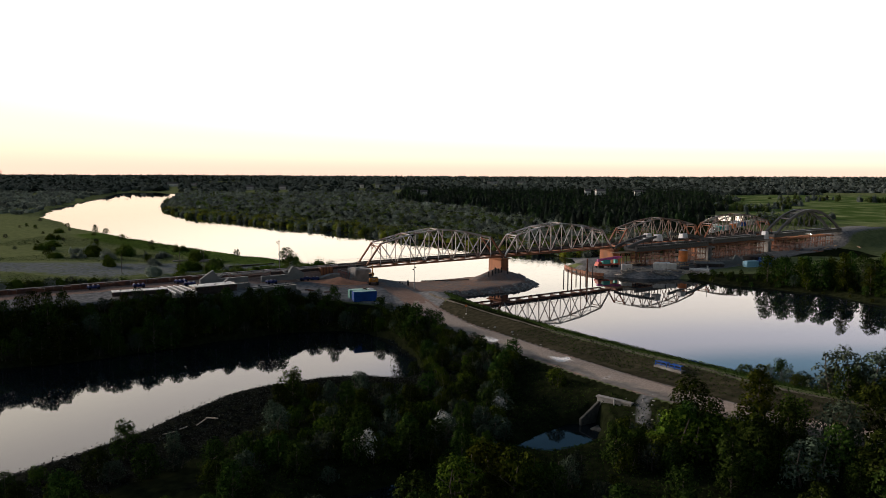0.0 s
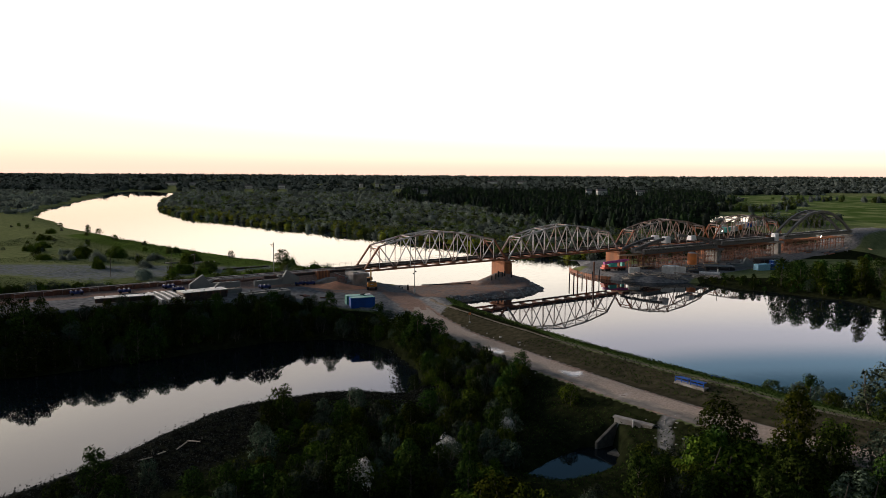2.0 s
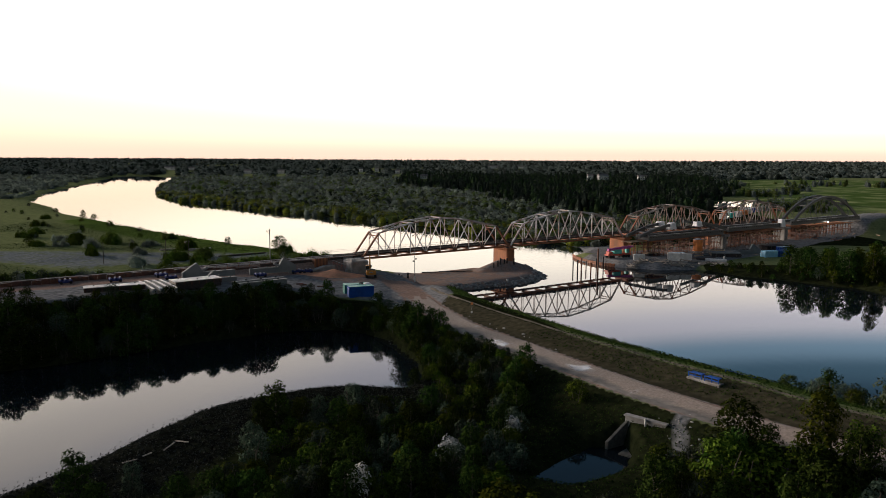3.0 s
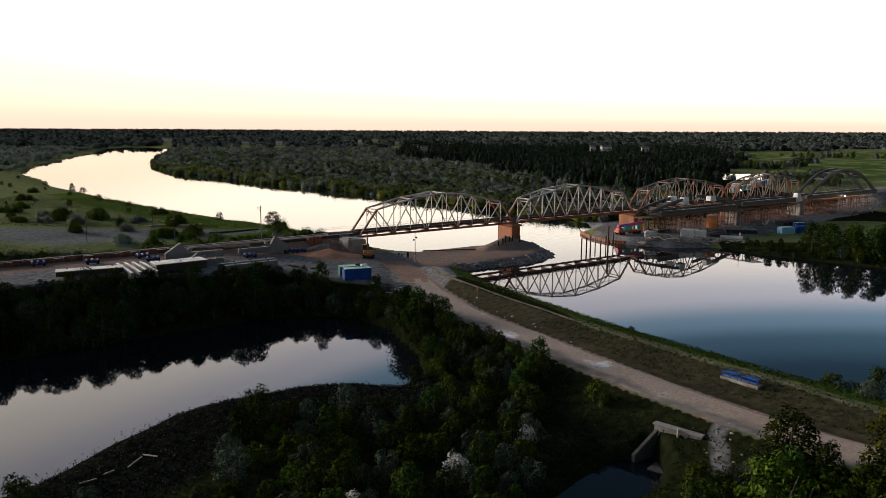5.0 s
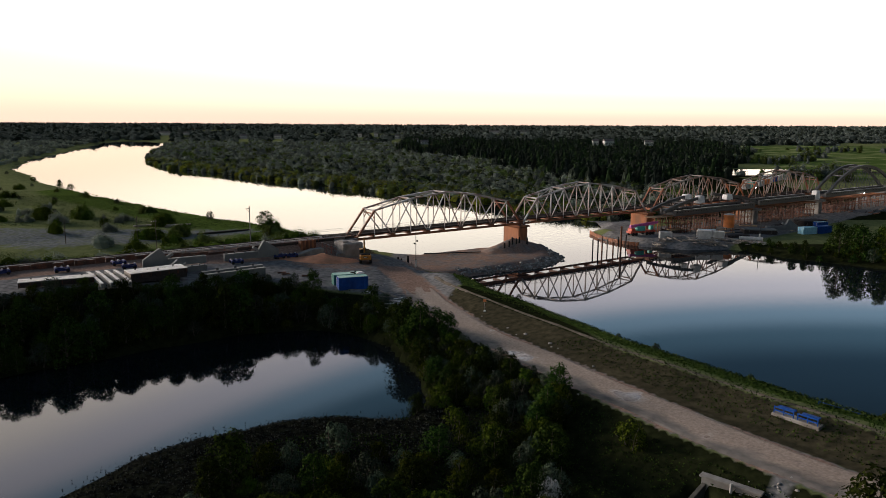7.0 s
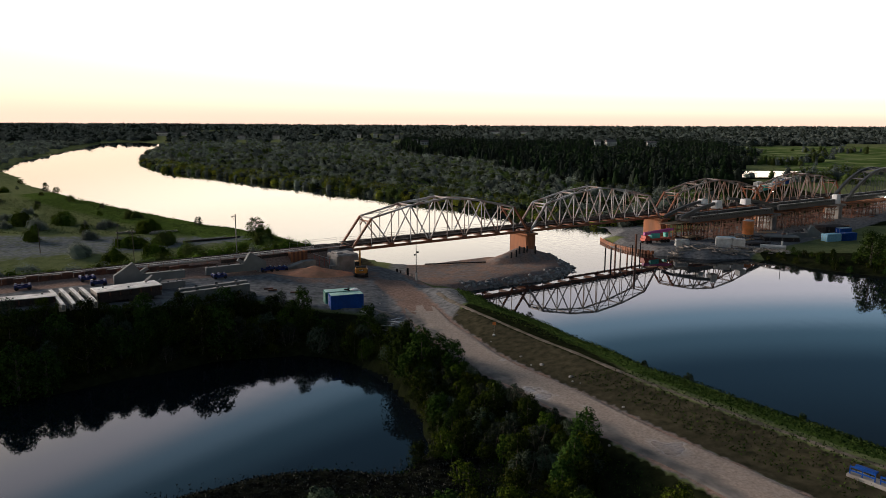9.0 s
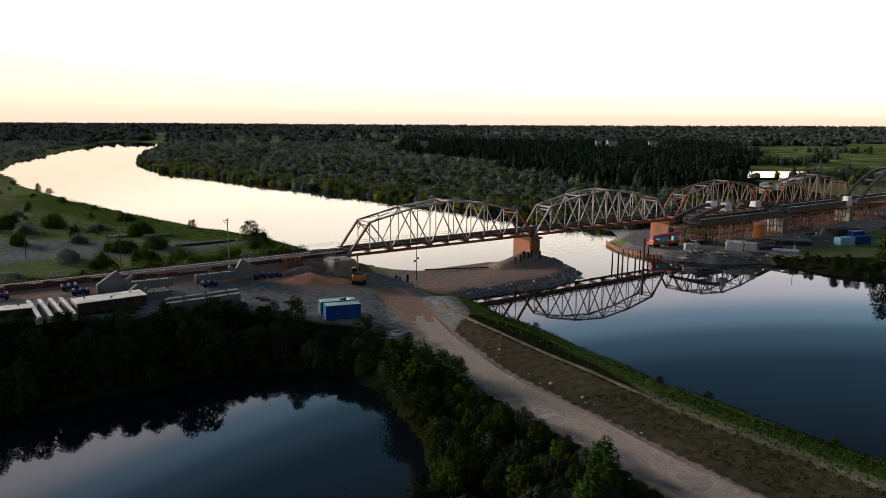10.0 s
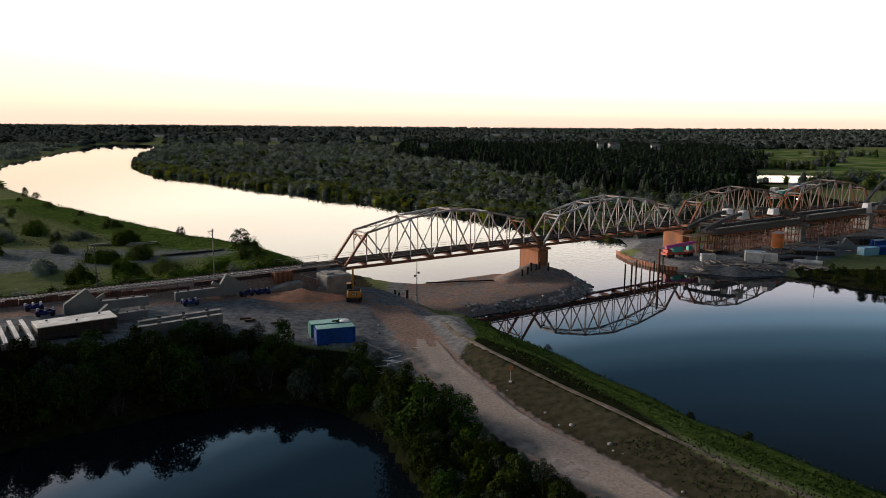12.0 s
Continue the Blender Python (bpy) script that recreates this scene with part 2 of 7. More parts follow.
def water_material():
    m = bpy.data.materials.new("river_water")
    m.use_nodes = True
    n, l = m.node_tree.nodes, m.node_tree.links
    b = n["Principled BSDF"]
    b.inputs["Base Color"].default_value = (0.006, 0.010, 0.014, 1)
    b.inputs["Roughness"].default_value = 0.02
    b.inputs["IOR"].default_value = 1.33
    geo = n.new("ShaderNodeNewGeometry")
    mp = n.new("ShaderNodeMapping")
    mp.inputs["Scale"].default_value = (0.5, 0.25, 1)
    mp.inputs["Rotation"].default_value = (0, 0, radians(35))
    l.new(geo.outputs["Position"], mp.inputs[0])
    t1 = n.new("ShaderNodeTexNoise")
    t1.inputs["Scale"].default_value, t1.inputs["Detail"].default_value = 1.2, 4
    l.new(mp.outputs[0], t1.inputs["Vector"])
    t2 = n.new("ShaderNodeTexNoise")
    t2.inputs["Scale"].default_value, t2.inputs["Detail"].default_value = 0.06, 3
    l.new(mp.outputs[0], t2.inputs["Vector"])
    r = n.new("ShaderNodeMapRange")
    r.inputs["From Min"].default_value, r.inputs["From Max"].default_value = 0.45, 0.75
    r.inputs["To Min"].default_value, r.inputs["To Max"].default_value = 0.004, 0.03
    l.new(t2.outputs["Fac"], r.inputs["Value"])
    # swifter, broken water below the bridge
    vd = n.new("ShaderNodeVectorMath")
    vd.operation = "DISTANCE"
    vd.inputs[1].default_value = (40, 318, 0)
    l.new(geo.outputs["Position"], vd.inputs[0])
    rr = n.new("ShaderNodeMapRange")
    rr.inputs["From Min"].default_value, rr.inputs["From Max"].default_value = 48, 14
    rr.inputs["To Min"].default_value, rr.inputs["To Max"].default_value = 0.0, 0.22
    l.new(vd.outputs["Value"], rr.inputs["Value"])
    sw = n.new("ShaderNodeMath")
    sw.operation = "ADD"
    l.new(r.outputs[0], sw.inputs[0]), l.new(rr.outputs[0], sw.inputs[1])
    bp = n.new("ShaderNodeBump")
    bp.inputs["Distance"].default_value = 0.3
    l.new(sw.outputs[0], bp.inputs["Strength"])
    l.new(t1.outputs["Fac"], bp.inputs["Height"])
    l.new(bp.outputs[0], b.inputs["Normal"])
    return m


M_WATER = water_material()

# ---- plan of land and water (metres) ----
OXBOW = [(-72, 60), (-60, 82), (-54, 96), (-50.5, 102), (-46, 109), (-42, 117), (-37.5, 129), (-32, 135), (-23, 140), (-15, 142), (-7, 142), (-3, 147), (-4, 156), (-7, 165), (-10, 174), (-17, 180.5),
         (-26, 185), (-39, 180.5), (-51, 172.5), (-61, 163.5), (-70, 157), (-79, 151), (-90, 147), (-120, 132), (-150, 100), (-150, 60)]
RIVER = [(260, 60), (200, 75), (140, 90), (100, 108), (75, 125), (64, 132), (52, 148), (45, 159), (40, 167), (32.5, 177.5), (25, 192), (19.5, 203), (13.5, 213), (8, 222), (3, 232),
         (14, 239), (25, 246), (32, 254), (33, 267), (27, 275), (10, 274), (-8, 262), (-14, 263), (-24, 269), (-36, 277), (-47, 293), (-57, 306), (-75, 321), (-87, 330), (-119, 360),
         (-168, 408), (-206, 454), (-262, 521), (-343, 628), (-409, 769), (-503, 1060), (-560, 1250), (-620, 1420), (-500, 1400), (-432, 1293), (-414, 1172), (-358, 952),
         (-278, 734), (-222, 644), (-175, 601), (-124, 540), (-85, 505), (-40.7, 458.5), (-25.9, 443.6), (-8.9, 420.8), (6.1, 398.8), (17.5, 386.3), (28.7, 371.5), (40.7, 355.2), (53.2, 344.7), (60, 338), (58, 322), (51, 309), (53, 295),
         (62, 282), (75, 275), (88, 277), (93.5, 272.5), (99, 262.5), (110, 253), (118, 246.5), (125, 240), (133, 216), (150, 190), (190, 170), (260, 160)]
POND = [(11, 107), (15, 105), (24, 110), (26, 114), (25, 118), (20, 117), (14, 110)]
POOL = [(-14, 84), (-12, 90), (-3, 96), (0, 92), (-4, 86)]
ROAD = [(-13, 219), (-8.5, 207), (-5.5, 195), (-2.2, 184), (3.2, 169.5), (9.4, 158.7), (15.2, 149.3), (22, 138), (27.4, 129.2), (32.6, 122), (37.2, 115.8), (42.6, 109.4), (52, 101), (66, 91), (92, 77), (130, 57)]
CREST = [(-3, 208), (0.3, 198.5), (8, 183.5), (13.2, 174.7), (19.6, 163.5), (24.8, 155), (29, 148.6), (32.6, 143.7), (36, 139.2), (39.5, 133.6), (45.4, 126.6), (49.5, 120), (60, 109), (80, 97), (110, 82)]
YARD = [(-5, 180), (-11, 189), (-15, 194), (-24, 195), (-38, 198), (-46, 190), (-54, 186), (-68, 181), (-79, 172), (-100, 160), (-200, 110), (-200, 140), (-90, 198), (-60, 216),
        (-30, 235), (-18, 236), (-8, 230), (0, 212), (2, 200)]
FLAT = [(-180, 264), (-147, 263), (-116, 251), (-95, 262), (-83, 270), (-62, 287), (-55, 294), (-68, 301), (-98, 299), (-118, 297), (-145, 296), (-180, 300)]
LINE_A, LINE_D = np.array((-24.15, 239.06)), np.array((0.81534, 0.57898))    # near truss of the bridge: start and direction
LINE_N = np.array((-LINE_D[1], LINE_D[0]))


def on_line(s, off, z=0.0):
    p = LINE_A + LINE_D * s + LINE_N * off
    return Vector((p[0], p[1], z))


def sdist(X, Y, poly):
    """Distance to a polygon's edge, negative inside."""
    d = np.full(X.shape, 1e9)
    inside = np.zeros(X.shape, bool)
    for (x0, y0), (x1, y1) in zip(poly, poly[1:] + poly[:1]):
        ex, ey = x1 - x0, y1 - y0
        k = np.clip(((X - x0) * ex + (Y - y0) * ey) / (ex * ex + ey * ey), 0, 1)
        d = np.minimum(d, np.hypot(X - x0 - k * ex, Y - y0 - k * ey))
        if y0 != y1:
            inside ^= ((y0 > Y) != (y1 > Y)) & (X < ex * (Y - y0) / ey + x0)
    return np.where(inside, -d, d)


def wobble(X, Y, scale, seed=0.0):
    """Cheap smooth noise, -1 to 1."""
    a = X / scale + seed
    b = Y / scale - seed * 1.7
    return (np.sin(a * 1.3 + 1.7 * np.sin(b * 0.9)) + np.sin(b * 1.7 + 1.3 * np.sin(a * 1.1 + 2)) + np.sin((a + b) * 0.83 + 1.1)) / 3


def line_dist(X, Y, pts):
    d = np.full(np.shape(X), 1e9)
    for (x0, y0), (x1, y1) in zip(pts, pts[1:]):
        ex, ey = x1 - x0, y1 - y0
        k = np.clip(((X - x0) * ex + (Y - y0) * ey) / (ex * ex + ey * ey), 0, 1)
        d = np.minimum(d, np.hypot(X - x0 - k * ex, Y - y0 - k * ey))
    return d


def side_dist(X, Y, pts):
    """Distance to a line, positive to the left of its run and negative to the right."""
    d, side = np.full(np.shape(X), 1e9), np.ones(np.shape(X))
    for (x0, y0), (x1, y1) in zip(pts, pts[1:]):
        ex, ey = x1 - x0, y1 - y0
        k = np.clip(((X - x0) * ex + (Y - y0) * ey) / (ex * ex + ey * ey), 0, 1)
        q = np.hypot(X - x0 - k * ex, Y - y0 - k * ey)
        side = np.where(q < d, np.sign(ex * (Y - y0) - ey * (X - x0)), side)
        d = np.minimum(d, q)
    return d * side


def water_dist(X, Y):
    return np.minimum(np.minimum(sdist(X, Y, OXBOW), sdist(X, Y, RIVER)), np.minimum(sdist(X, Y, POND), sdist(X, Y, POOL)))


def smooth(a, lo, hi):
    k = np.clip((a - lo) / (hi - lo), 0, 1)
    return k * k * (3 - 2 * k)


def yard_height(X):
    return np.clip(np.where(X < -16, 5.3 + (-X - 16) * 0.075, 5.3 + (-X - 16) * 0.2), 3.5, 9.2)


def height(X, Y):
    X, Y = np.asarray(X, float), np.asarray(Y, float)
    w = water_dist(X, Y) + 0.8 * wobble(X, Y, 5.0) * (np.hypot(X, Y - 150) < 900)
    far = np.hypot(X, Y)
    base = 1.3 + 0.35 * wobble(X, Y, 9, 3) + 0.5 * wobble(X, Y, 40, 1) + 1.2 * smooth(Y, 300, 600)
    base = base + smooth(far, 900, 4700) * (8 + 3 * wobble(X, Y, 700, 2))
    base = base + 1.5 * smooth(Y, 235, 262) * smooth(-X, 20, 32) * (1 - smooth(Y, 400, 520))
    h = np.where(w > 0, np.minimum(base, 0.05 + w * np.where((Y > 330) & (X > np.interp(Y, (330, 375, 450, 540, 640, 740, 950), (45, -24, -67, -149, -247, -307, -383))), 0.09, np.where((X < -20) & (Y > 240), 0.9, 0.4))), np.maximum(-2.5, w * 0.35))
    land = smooth(w, -0.5, 1.0)
    rd, cd = line_dist(X, Y, ROAD), line_dist(X, Y, CREST)
    road = 4.8 - np.maximum(0, rd - 4.2) * 0.42 + 0.05 * wobble(X, Y, 5, 5)
    crest = 6.0 + 0.12 * wobble(X, Y, 5, 6) - np.maximum(0, cd - 1.2) * 0.2 - np.maximum(0, cd - 7.5) * 0.4
    dam = np.maximum(road, np.minimum(crest, 4.7 + (rd - 3.4) * 0.32))
    yd = sdist(X, Y, YARD)
    yard = yard_height(X) + 0.12 * wobble(X, Y, 4, 8) - np.maximum(0, yd) * 0.5
    s = (X - LINE_A[0]) * LINE_D[0] + (Y - LINE_A[1]) * LINE_D[1]
    o = (X - LINE_A[0]) * LINE_N[0] + (Y - LINE_A[1]) * LINE_N[1]
    rail = 9.3 - np.maximum(0, np.abs(o - 2.85) - 3.0) * 0.6 - np.maximum(0, s + 3) * 1.2
    mound = 5.0 - np.hypot((s - 52) * 0.55, o + 3) * 0.55 + 0.3 * wobble(X, Y, 1.6, 3)
    heap = 7.0 - np.hypot((X + 30) * 0.33, (Y - 223) * 0.75) * 0.75 + 0.2 * wobble(X, Y, 2, 4)
    far_end = 9.0 - np.maximum(0, np.abs(o + 3) - 9.0) * 0.5 - np.maximum(0, 284 - s) * 0.8 - np.maximum(0, s - 900) * 0.1
    top = np.maximum.reduce([dam, yard, rail, mound, heap, far_end])
    return np.where((top > h) & (w > -6), np.maximum(h, np.where(w > 0, top, np.minimum(top, h + 0.0))), h) * 1.0


def axis(lo, core0, core1, hi, step, grow):
    a = list(np.arange(core0, core1, step))
    d, p = step, core1
    while p < hi:
        a.append(p)
        d *= grow
        p += d
    a.append(hi)
    d, p, left = step * grow, core0 - step, []
    while p > lo:
        left.append(p)
        d *= grow
        p -= d
    return np.array(sorted(set(left + [lo] + a)))


def grid_mesh(name, xs, ys, fn):
    X, Y = np.meshgrid(xs, ys)
    Z = fn(X, Y)
    v = np.stack([X, Y, Z], -1).reshape(-1, 3)
    nx, ny = len(xs), len(ys)
    i = (np.arange(ny - 1)[:, None] * nx + np.arange(nx - 1)[None, :]).reshape(-1)
    f = np.stack([i, i + 1, i + nx + 1, i + nx], -1)
    me = bpy.data.meshes.new(name)
    me.from_pydata(v.tolist(), [], f.tolist())
    me.polygons.foreach_set("use_smooth", [True] * len(f))
    return me, X, Y, Z


def add_mask(me, name, values):
    a = me.attributes.new(name, "FLOAT", "POINT")
    a.data.foreach_set("value", np.asarray(values, np.float32).reshape(-1))


gx = axis(-4800, -95, 135, 4800, 0.95, 1.06)
gy = axis(-600, 72, 300, 4900, 0.95, 1.055)
g_me, GX, GY, GZ = grid_mesh("ground", gx, gy, height)
yd_, rd_, cd_ = sdist(GX, GY, YARD), line_dist(GX, GY, ROAD), line_dist(GX, GY, CREST)
wd_ = water_dist(GX, GY)
rs_, cs_ = side_dist(GX, GY, ROAD), side_dist(GX, GY, CREST)
s_ = (GX - LINE_A[0]) * LINE_D[0] + (GY - LINE_A[1]) * LINE_D[1]
o_ = (GX - LINE_A[0]) * LINE_N[0] + (GY - LINE_A[1]) * LINE_N[1]
dirt = np.maximum(smooth(-yd_, -2.5, 1.0), smooth(5 - np.abs(o_ - 2.85), 0, 2) * (s_ < 0))
dirt = np.maximum(dirt, smooth(30 - np.hypot(GX - 10, GY - 254), 0, 8) * (wd_ > -3) * (GY > 226) * (o_ < 17))
dirt = np.maximum(dirt, smooth(np.minimum(o_ + 37 - 0.12 * np.maximum(0, s_ - 120), 8 - o_), 0, 5) * ((s_ > 95) | (GX > 47) & (GY > 272)) * (s_ < 330))
dirt = np.maximum(dirt, smooth(14 - np.hypot(GX - 62, (GY - 326) * 0.55), 0, 5))
dirt = np.maximum(dirt, 0.62 * smooth(1.9 - line_dist(GX, GY, [(34.5, 119.5), (31.2, 114.5), (29.8, 109), (28.6, 106)]), 0, 1.4))
dirt = np.maximum(dirt, smooth(4.3 - rd_, 0, 1.2))
add_mask(g_me, "dirt", dirt)
add_mask(g_me, "scrape", smooth(rs_, 2.8, 4.0) * smooth(-cs_, 0.3, 1.2) * 0.92)
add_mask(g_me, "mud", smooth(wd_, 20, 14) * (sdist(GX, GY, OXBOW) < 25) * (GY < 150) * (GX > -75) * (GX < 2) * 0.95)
# near-black thicket floor: shade under the bushes put into the ground colour
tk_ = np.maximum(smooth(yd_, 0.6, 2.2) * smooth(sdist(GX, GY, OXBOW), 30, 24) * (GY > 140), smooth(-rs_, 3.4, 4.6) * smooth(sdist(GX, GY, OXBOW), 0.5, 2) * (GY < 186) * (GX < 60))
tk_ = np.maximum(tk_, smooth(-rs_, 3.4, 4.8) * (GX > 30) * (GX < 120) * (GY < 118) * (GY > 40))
add_mask(g_me, "bare", smooth(-sdist(GX, GY, FLAT), -6, 8) * 0.66)
add_mask(g_me, "lush", np.maximum(smooth(wd_, 34, 12) * (GX < -30) * (GY > 262) * (GY < 700) * (GX < -0.1 * GY) * (o_ < 260), 0.9 * smooth(cs_, 1.0, 2.4) * (cd_ < 20) * (GX > -2) * (GY < 214)))
pink = np.maximum(smooth(o_, -11, -6.5) * (o_ < 4) * (s_ < 0), 0.75 * smooth(5.2 - rd_, 0, 2.5))
add_mask(g_me, "pink", np.maximum(pink, 0.55 * smooth(16 - np.hypot(GX + 28, GY - 224), 0, 6)) + 0.55 * (s_ > 5) * (GX > -12) * (GX < 45) + 0.25 * (GX >= 45))
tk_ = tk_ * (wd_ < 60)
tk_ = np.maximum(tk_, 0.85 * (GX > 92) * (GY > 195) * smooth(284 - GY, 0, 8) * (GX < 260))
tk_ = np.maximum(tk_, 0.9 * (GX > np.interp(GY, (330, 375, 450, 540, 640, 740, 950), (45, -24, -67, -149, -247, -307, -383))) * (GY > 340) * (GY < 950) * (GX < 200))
add_mask(g_me, "thicket_shade", tk_)
add_mask(g_me, "field", smooth(GX - 0.35 * GY, 20, 60) * smooth(GY, 520, 560) * (1 - smooth(GY, 1200, 1300)))
gxl, gyl = gx.tolist(), gy.tolist()


def ground_at(x, y):
    """Height of the ground sheet at one place."""
    i = min(max(int(np.searchsorted(gx, x)) - 1, 0), len(gxl) - 2)
    j = min(max(int(np.searchsorted(gy, y)) - 1, 0), len(gyl) - 2)
    u, v = (x - gxl[i]) / (gxl[i + 1] - gxl[i]), (y - gyl[j]) / (gyl[j + 1] - gyl[j])
    return float((GZ[j, i] * (1 - u) + GZ[j, i + 1] * u) * (1 - v) + (GZ[j + 1, i] * (1 - u) + GZ[j + 1, i + 1] * u) * v)


ground = tagged(new("ground", g_me), "dusky river flood plain of grass, bare soil and mud", "ground", kind="structure")


def ground_material():
    m = bpy.data.materials.new("meadow_and_soil")
    m.use_nodes = True
    n, l = m.node_tree.nodes, m.node_tree.links
    b = n["Principled BSDF"]
    geo = n.new("ShaderNodeNewGeometry")

    def tex(scale, detail=6):
        t = n.new("ShaderNodeTexNoise")
        t.inputs["Scale"].default_value, t.inputs["Detail"].default_value = scale, detail
        l.new(geo.outputs["Position"], t.inputs["Vector"])
        return t.outputs["Fac"]

    def ramp(fac, a, c, p0=0.3, p1=0.7):
        r = n.new("ShaderNodeValToRGB")
        r.color_ramp.elements[0].position, r.color_ramp.elements[1].position = p0, p1
        r.color_ramp.elements[0].color, r.color_ramp.elements[1].color = (*a, 1), (*c, 1)
        l.new(fac, r.inputs[0])
        return r.outputs[0]

    def mix(fac, a, c):
        x = n.new("ShaderNodeMixRGB")
        l.new(fac, x.inputs[0]), l.new(a, x.inputs[1]), l.new(c, x.inputs[2])
        return x.outputs[0]

    def mask(name, noise_fac, amount=0.6):
        a = n.new("ShaderNodeAttribute")
        a.attribute_name = name
        q = n.new("ShaderNodeMath")
        q.operation = "MULTIPLY_ADD"
        l.new(noise_fac, q.inputs[0])
        q.inputs[1].default_value, q.inputs[2].default_value = amount, -amount / 2
        w = n.new("ShaderNodeMath")
        w.operation = "ADD"
        l.new(a.outputs["Fac"], w.inputs[0]), l.new(q.outputs[0], w.inputs[1])
        r = n.new("ShaderNodeMapRange")
        r.inputs["From Min"].default_value, r.inputs["From Max"].default_value = 0.35, 0.65
        l.new(w.outputs[0], r.inputs["Value"])
        return r.outputs[0]

    fine, mid, wide, clump = tex(2.2), tex(0.35), tex(0.03), tex(0.9)
    grass = mix(wide, ramp(fine, (0.090, 0.103, 0.048), (0.20, 0.22, 0.105)), ramp(mid, (0.080, 0.105, 0.040), (0.215, 0.245, 0.10)))
    soil = mix(mask("pink", mid, 0.9), ramp(clump, (0.10, 0.101, 0.103), (0.255, 0.255, 0.257)), ramp(fine, (0.19, 0.128, 0.102), (0.36, 0.25, 0.20)))
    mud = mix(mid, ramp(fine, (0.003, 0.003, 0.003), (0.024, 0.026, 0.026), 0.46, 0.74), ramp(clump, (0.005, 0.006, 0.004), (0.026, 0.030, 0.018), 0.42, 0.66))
    crop = ramp(wide, (0.07, 0.115, 0.03), (0.24, 0.27, 0.12), 0.45, 0.66)
    col = mix(mask("field", wide), grass, crop)
    col = mix(mask("lush", mid, 0.5), col, ramp(clump, (0.035, 0.062, 0.014), (0.11, 0.16, 0.036)))
    col = mix(mask("bare", mid, 1.0), col, ramp(clump, (0.085, 0.097, 0.10), (0.20, 0.215, 0.22)))
    # shade below bushes and scrub, coloured onto the ground
    col = mix(mask("thicket_shade", mid, 0.5), col, ramp(clump, (0.008, 0.011, 0.005), (0.024, 0.028, 0.012)))
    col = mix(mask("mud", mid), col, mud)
    col = mix(mask("scrape", mid, 0.4), col, ramp(clump, (0.030, 0.029, 0.018), (0.075, 0.066, 0.042)))
    col = mix(mask("dirt", mid), col, soil)
    l.new(col, b.inputs["Base Color"])
    b.inputs["Roughness"].default_value = 1.0
    b.inputs["Specular IOR Level"].default_value = 0.0
    bp = n.new("ShaderNodeBump")
    bp.inputs["Strength"].default_value, bp.inputs["Distance"].default_value = 0.35, 0.10
    l.new(fine, bp.inputs["Height"]), l.new(bp.outputs[0], b.inputs["Normal"])
    return m


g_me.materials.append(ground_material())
w_me, *_ = grid_mesh("water", np.array((-1600.0, -300, 300, 1600)), np.array((-300.0, 60, 400, 1700)), lambda X, Y: X * 0)
w_me.materials.append(M_WATER)
tagged(new("water", w_me), "calm dark river water mirroring the evening sky", "water", kind="structure")


# ---- building helpers ----
def box_to(bm, c, size, rot=None):
    """A box of that size round c."""
    m = Matrix.Translation(c) @ (rot.to_4x4() if rot else Matrix()) @ Matrix.Diagonal((*size, 1))
    return bmesh.ops.create_cube(bm, size=1, matrix=m)


def beam_to(bm, p, q, w, h):
    """A bar from p to q, w wide sideways and h high."""
    p, q = Vector(p), Vector(q)
    d = q - p
    x = d.normalized()
    up = Vector((0, 0, 1)) if abs(x.z) < 0.999 else Vector((0, 1, 0))
    y = up.cross(x).normalized()
    z = x.cross(y)
    m = Matrix((x, y, z)).transposed().to_4x4()
    m.translation = (p + q) / 2
    return bmesh.ops.create_cube(bm, size=1, matrix=m @ Matrix.Diagonal((d.length, w, h, 1)))


def rod_to(bm, p, q, r0, r1=None, seg=8):
    p, q = Vector(p), Vector(q)
    d = q - p
    m = d.to_track_quat("Z", "Y").to_matrix().to_4x4()
    m.translation = (p + q) / 2
    return bmesh.ops.create_cone(bm, cap_ends=True, segments=seg, radius1=r0, radius2=r0 if r1 is None else r1, depth=d.length, matrix=m)


def part(name, bm, material, parent=None, label="", bevel=0.0, smooth_faces=False):
    """Links a bmesh as one mesh object under a thing or a part."""
    if bevel:
        bmesh.ops.bevel(bm, geom=bm.edges[:], offset=bevel, segments=1, affect="EDGES")
    me = bpy.data.meshes.new(name)
    bm.to_mesh(me)
    bm.free()
    if smooth_faces:
        me.polygons.foreach_set("use_smooth", [True] * len(me.polygons))
    me.materials.append(material)
    ob = new(name, me)
    if parent:
        ob.parent = parent
    if label:
        ob["label"] = label
    return ob


def bar(name, p, q, w, h, material, parent, label=""):
    bm = bmesh.new()
    beam_to(bm, p, q, w, h)
    return part(name, bm, material, parent, label)


def block(name, c, size, material, parent=None, label="", bevel=0.0, rz=0.0):
    bm = bmesh.new()
    box_to(bm, c, size, Euler((0, 0, radians(rz))).to_matrix())
    return part(name, bm, material, parent, label, bevel)


def thing(name, label, category, group="", at=(0, 0, 0), rz=0.0):
    ob = tagged(new(name), label, category, group)
    ob.matrix_basis = pose(*at, 0, 0, rz)
    return ob


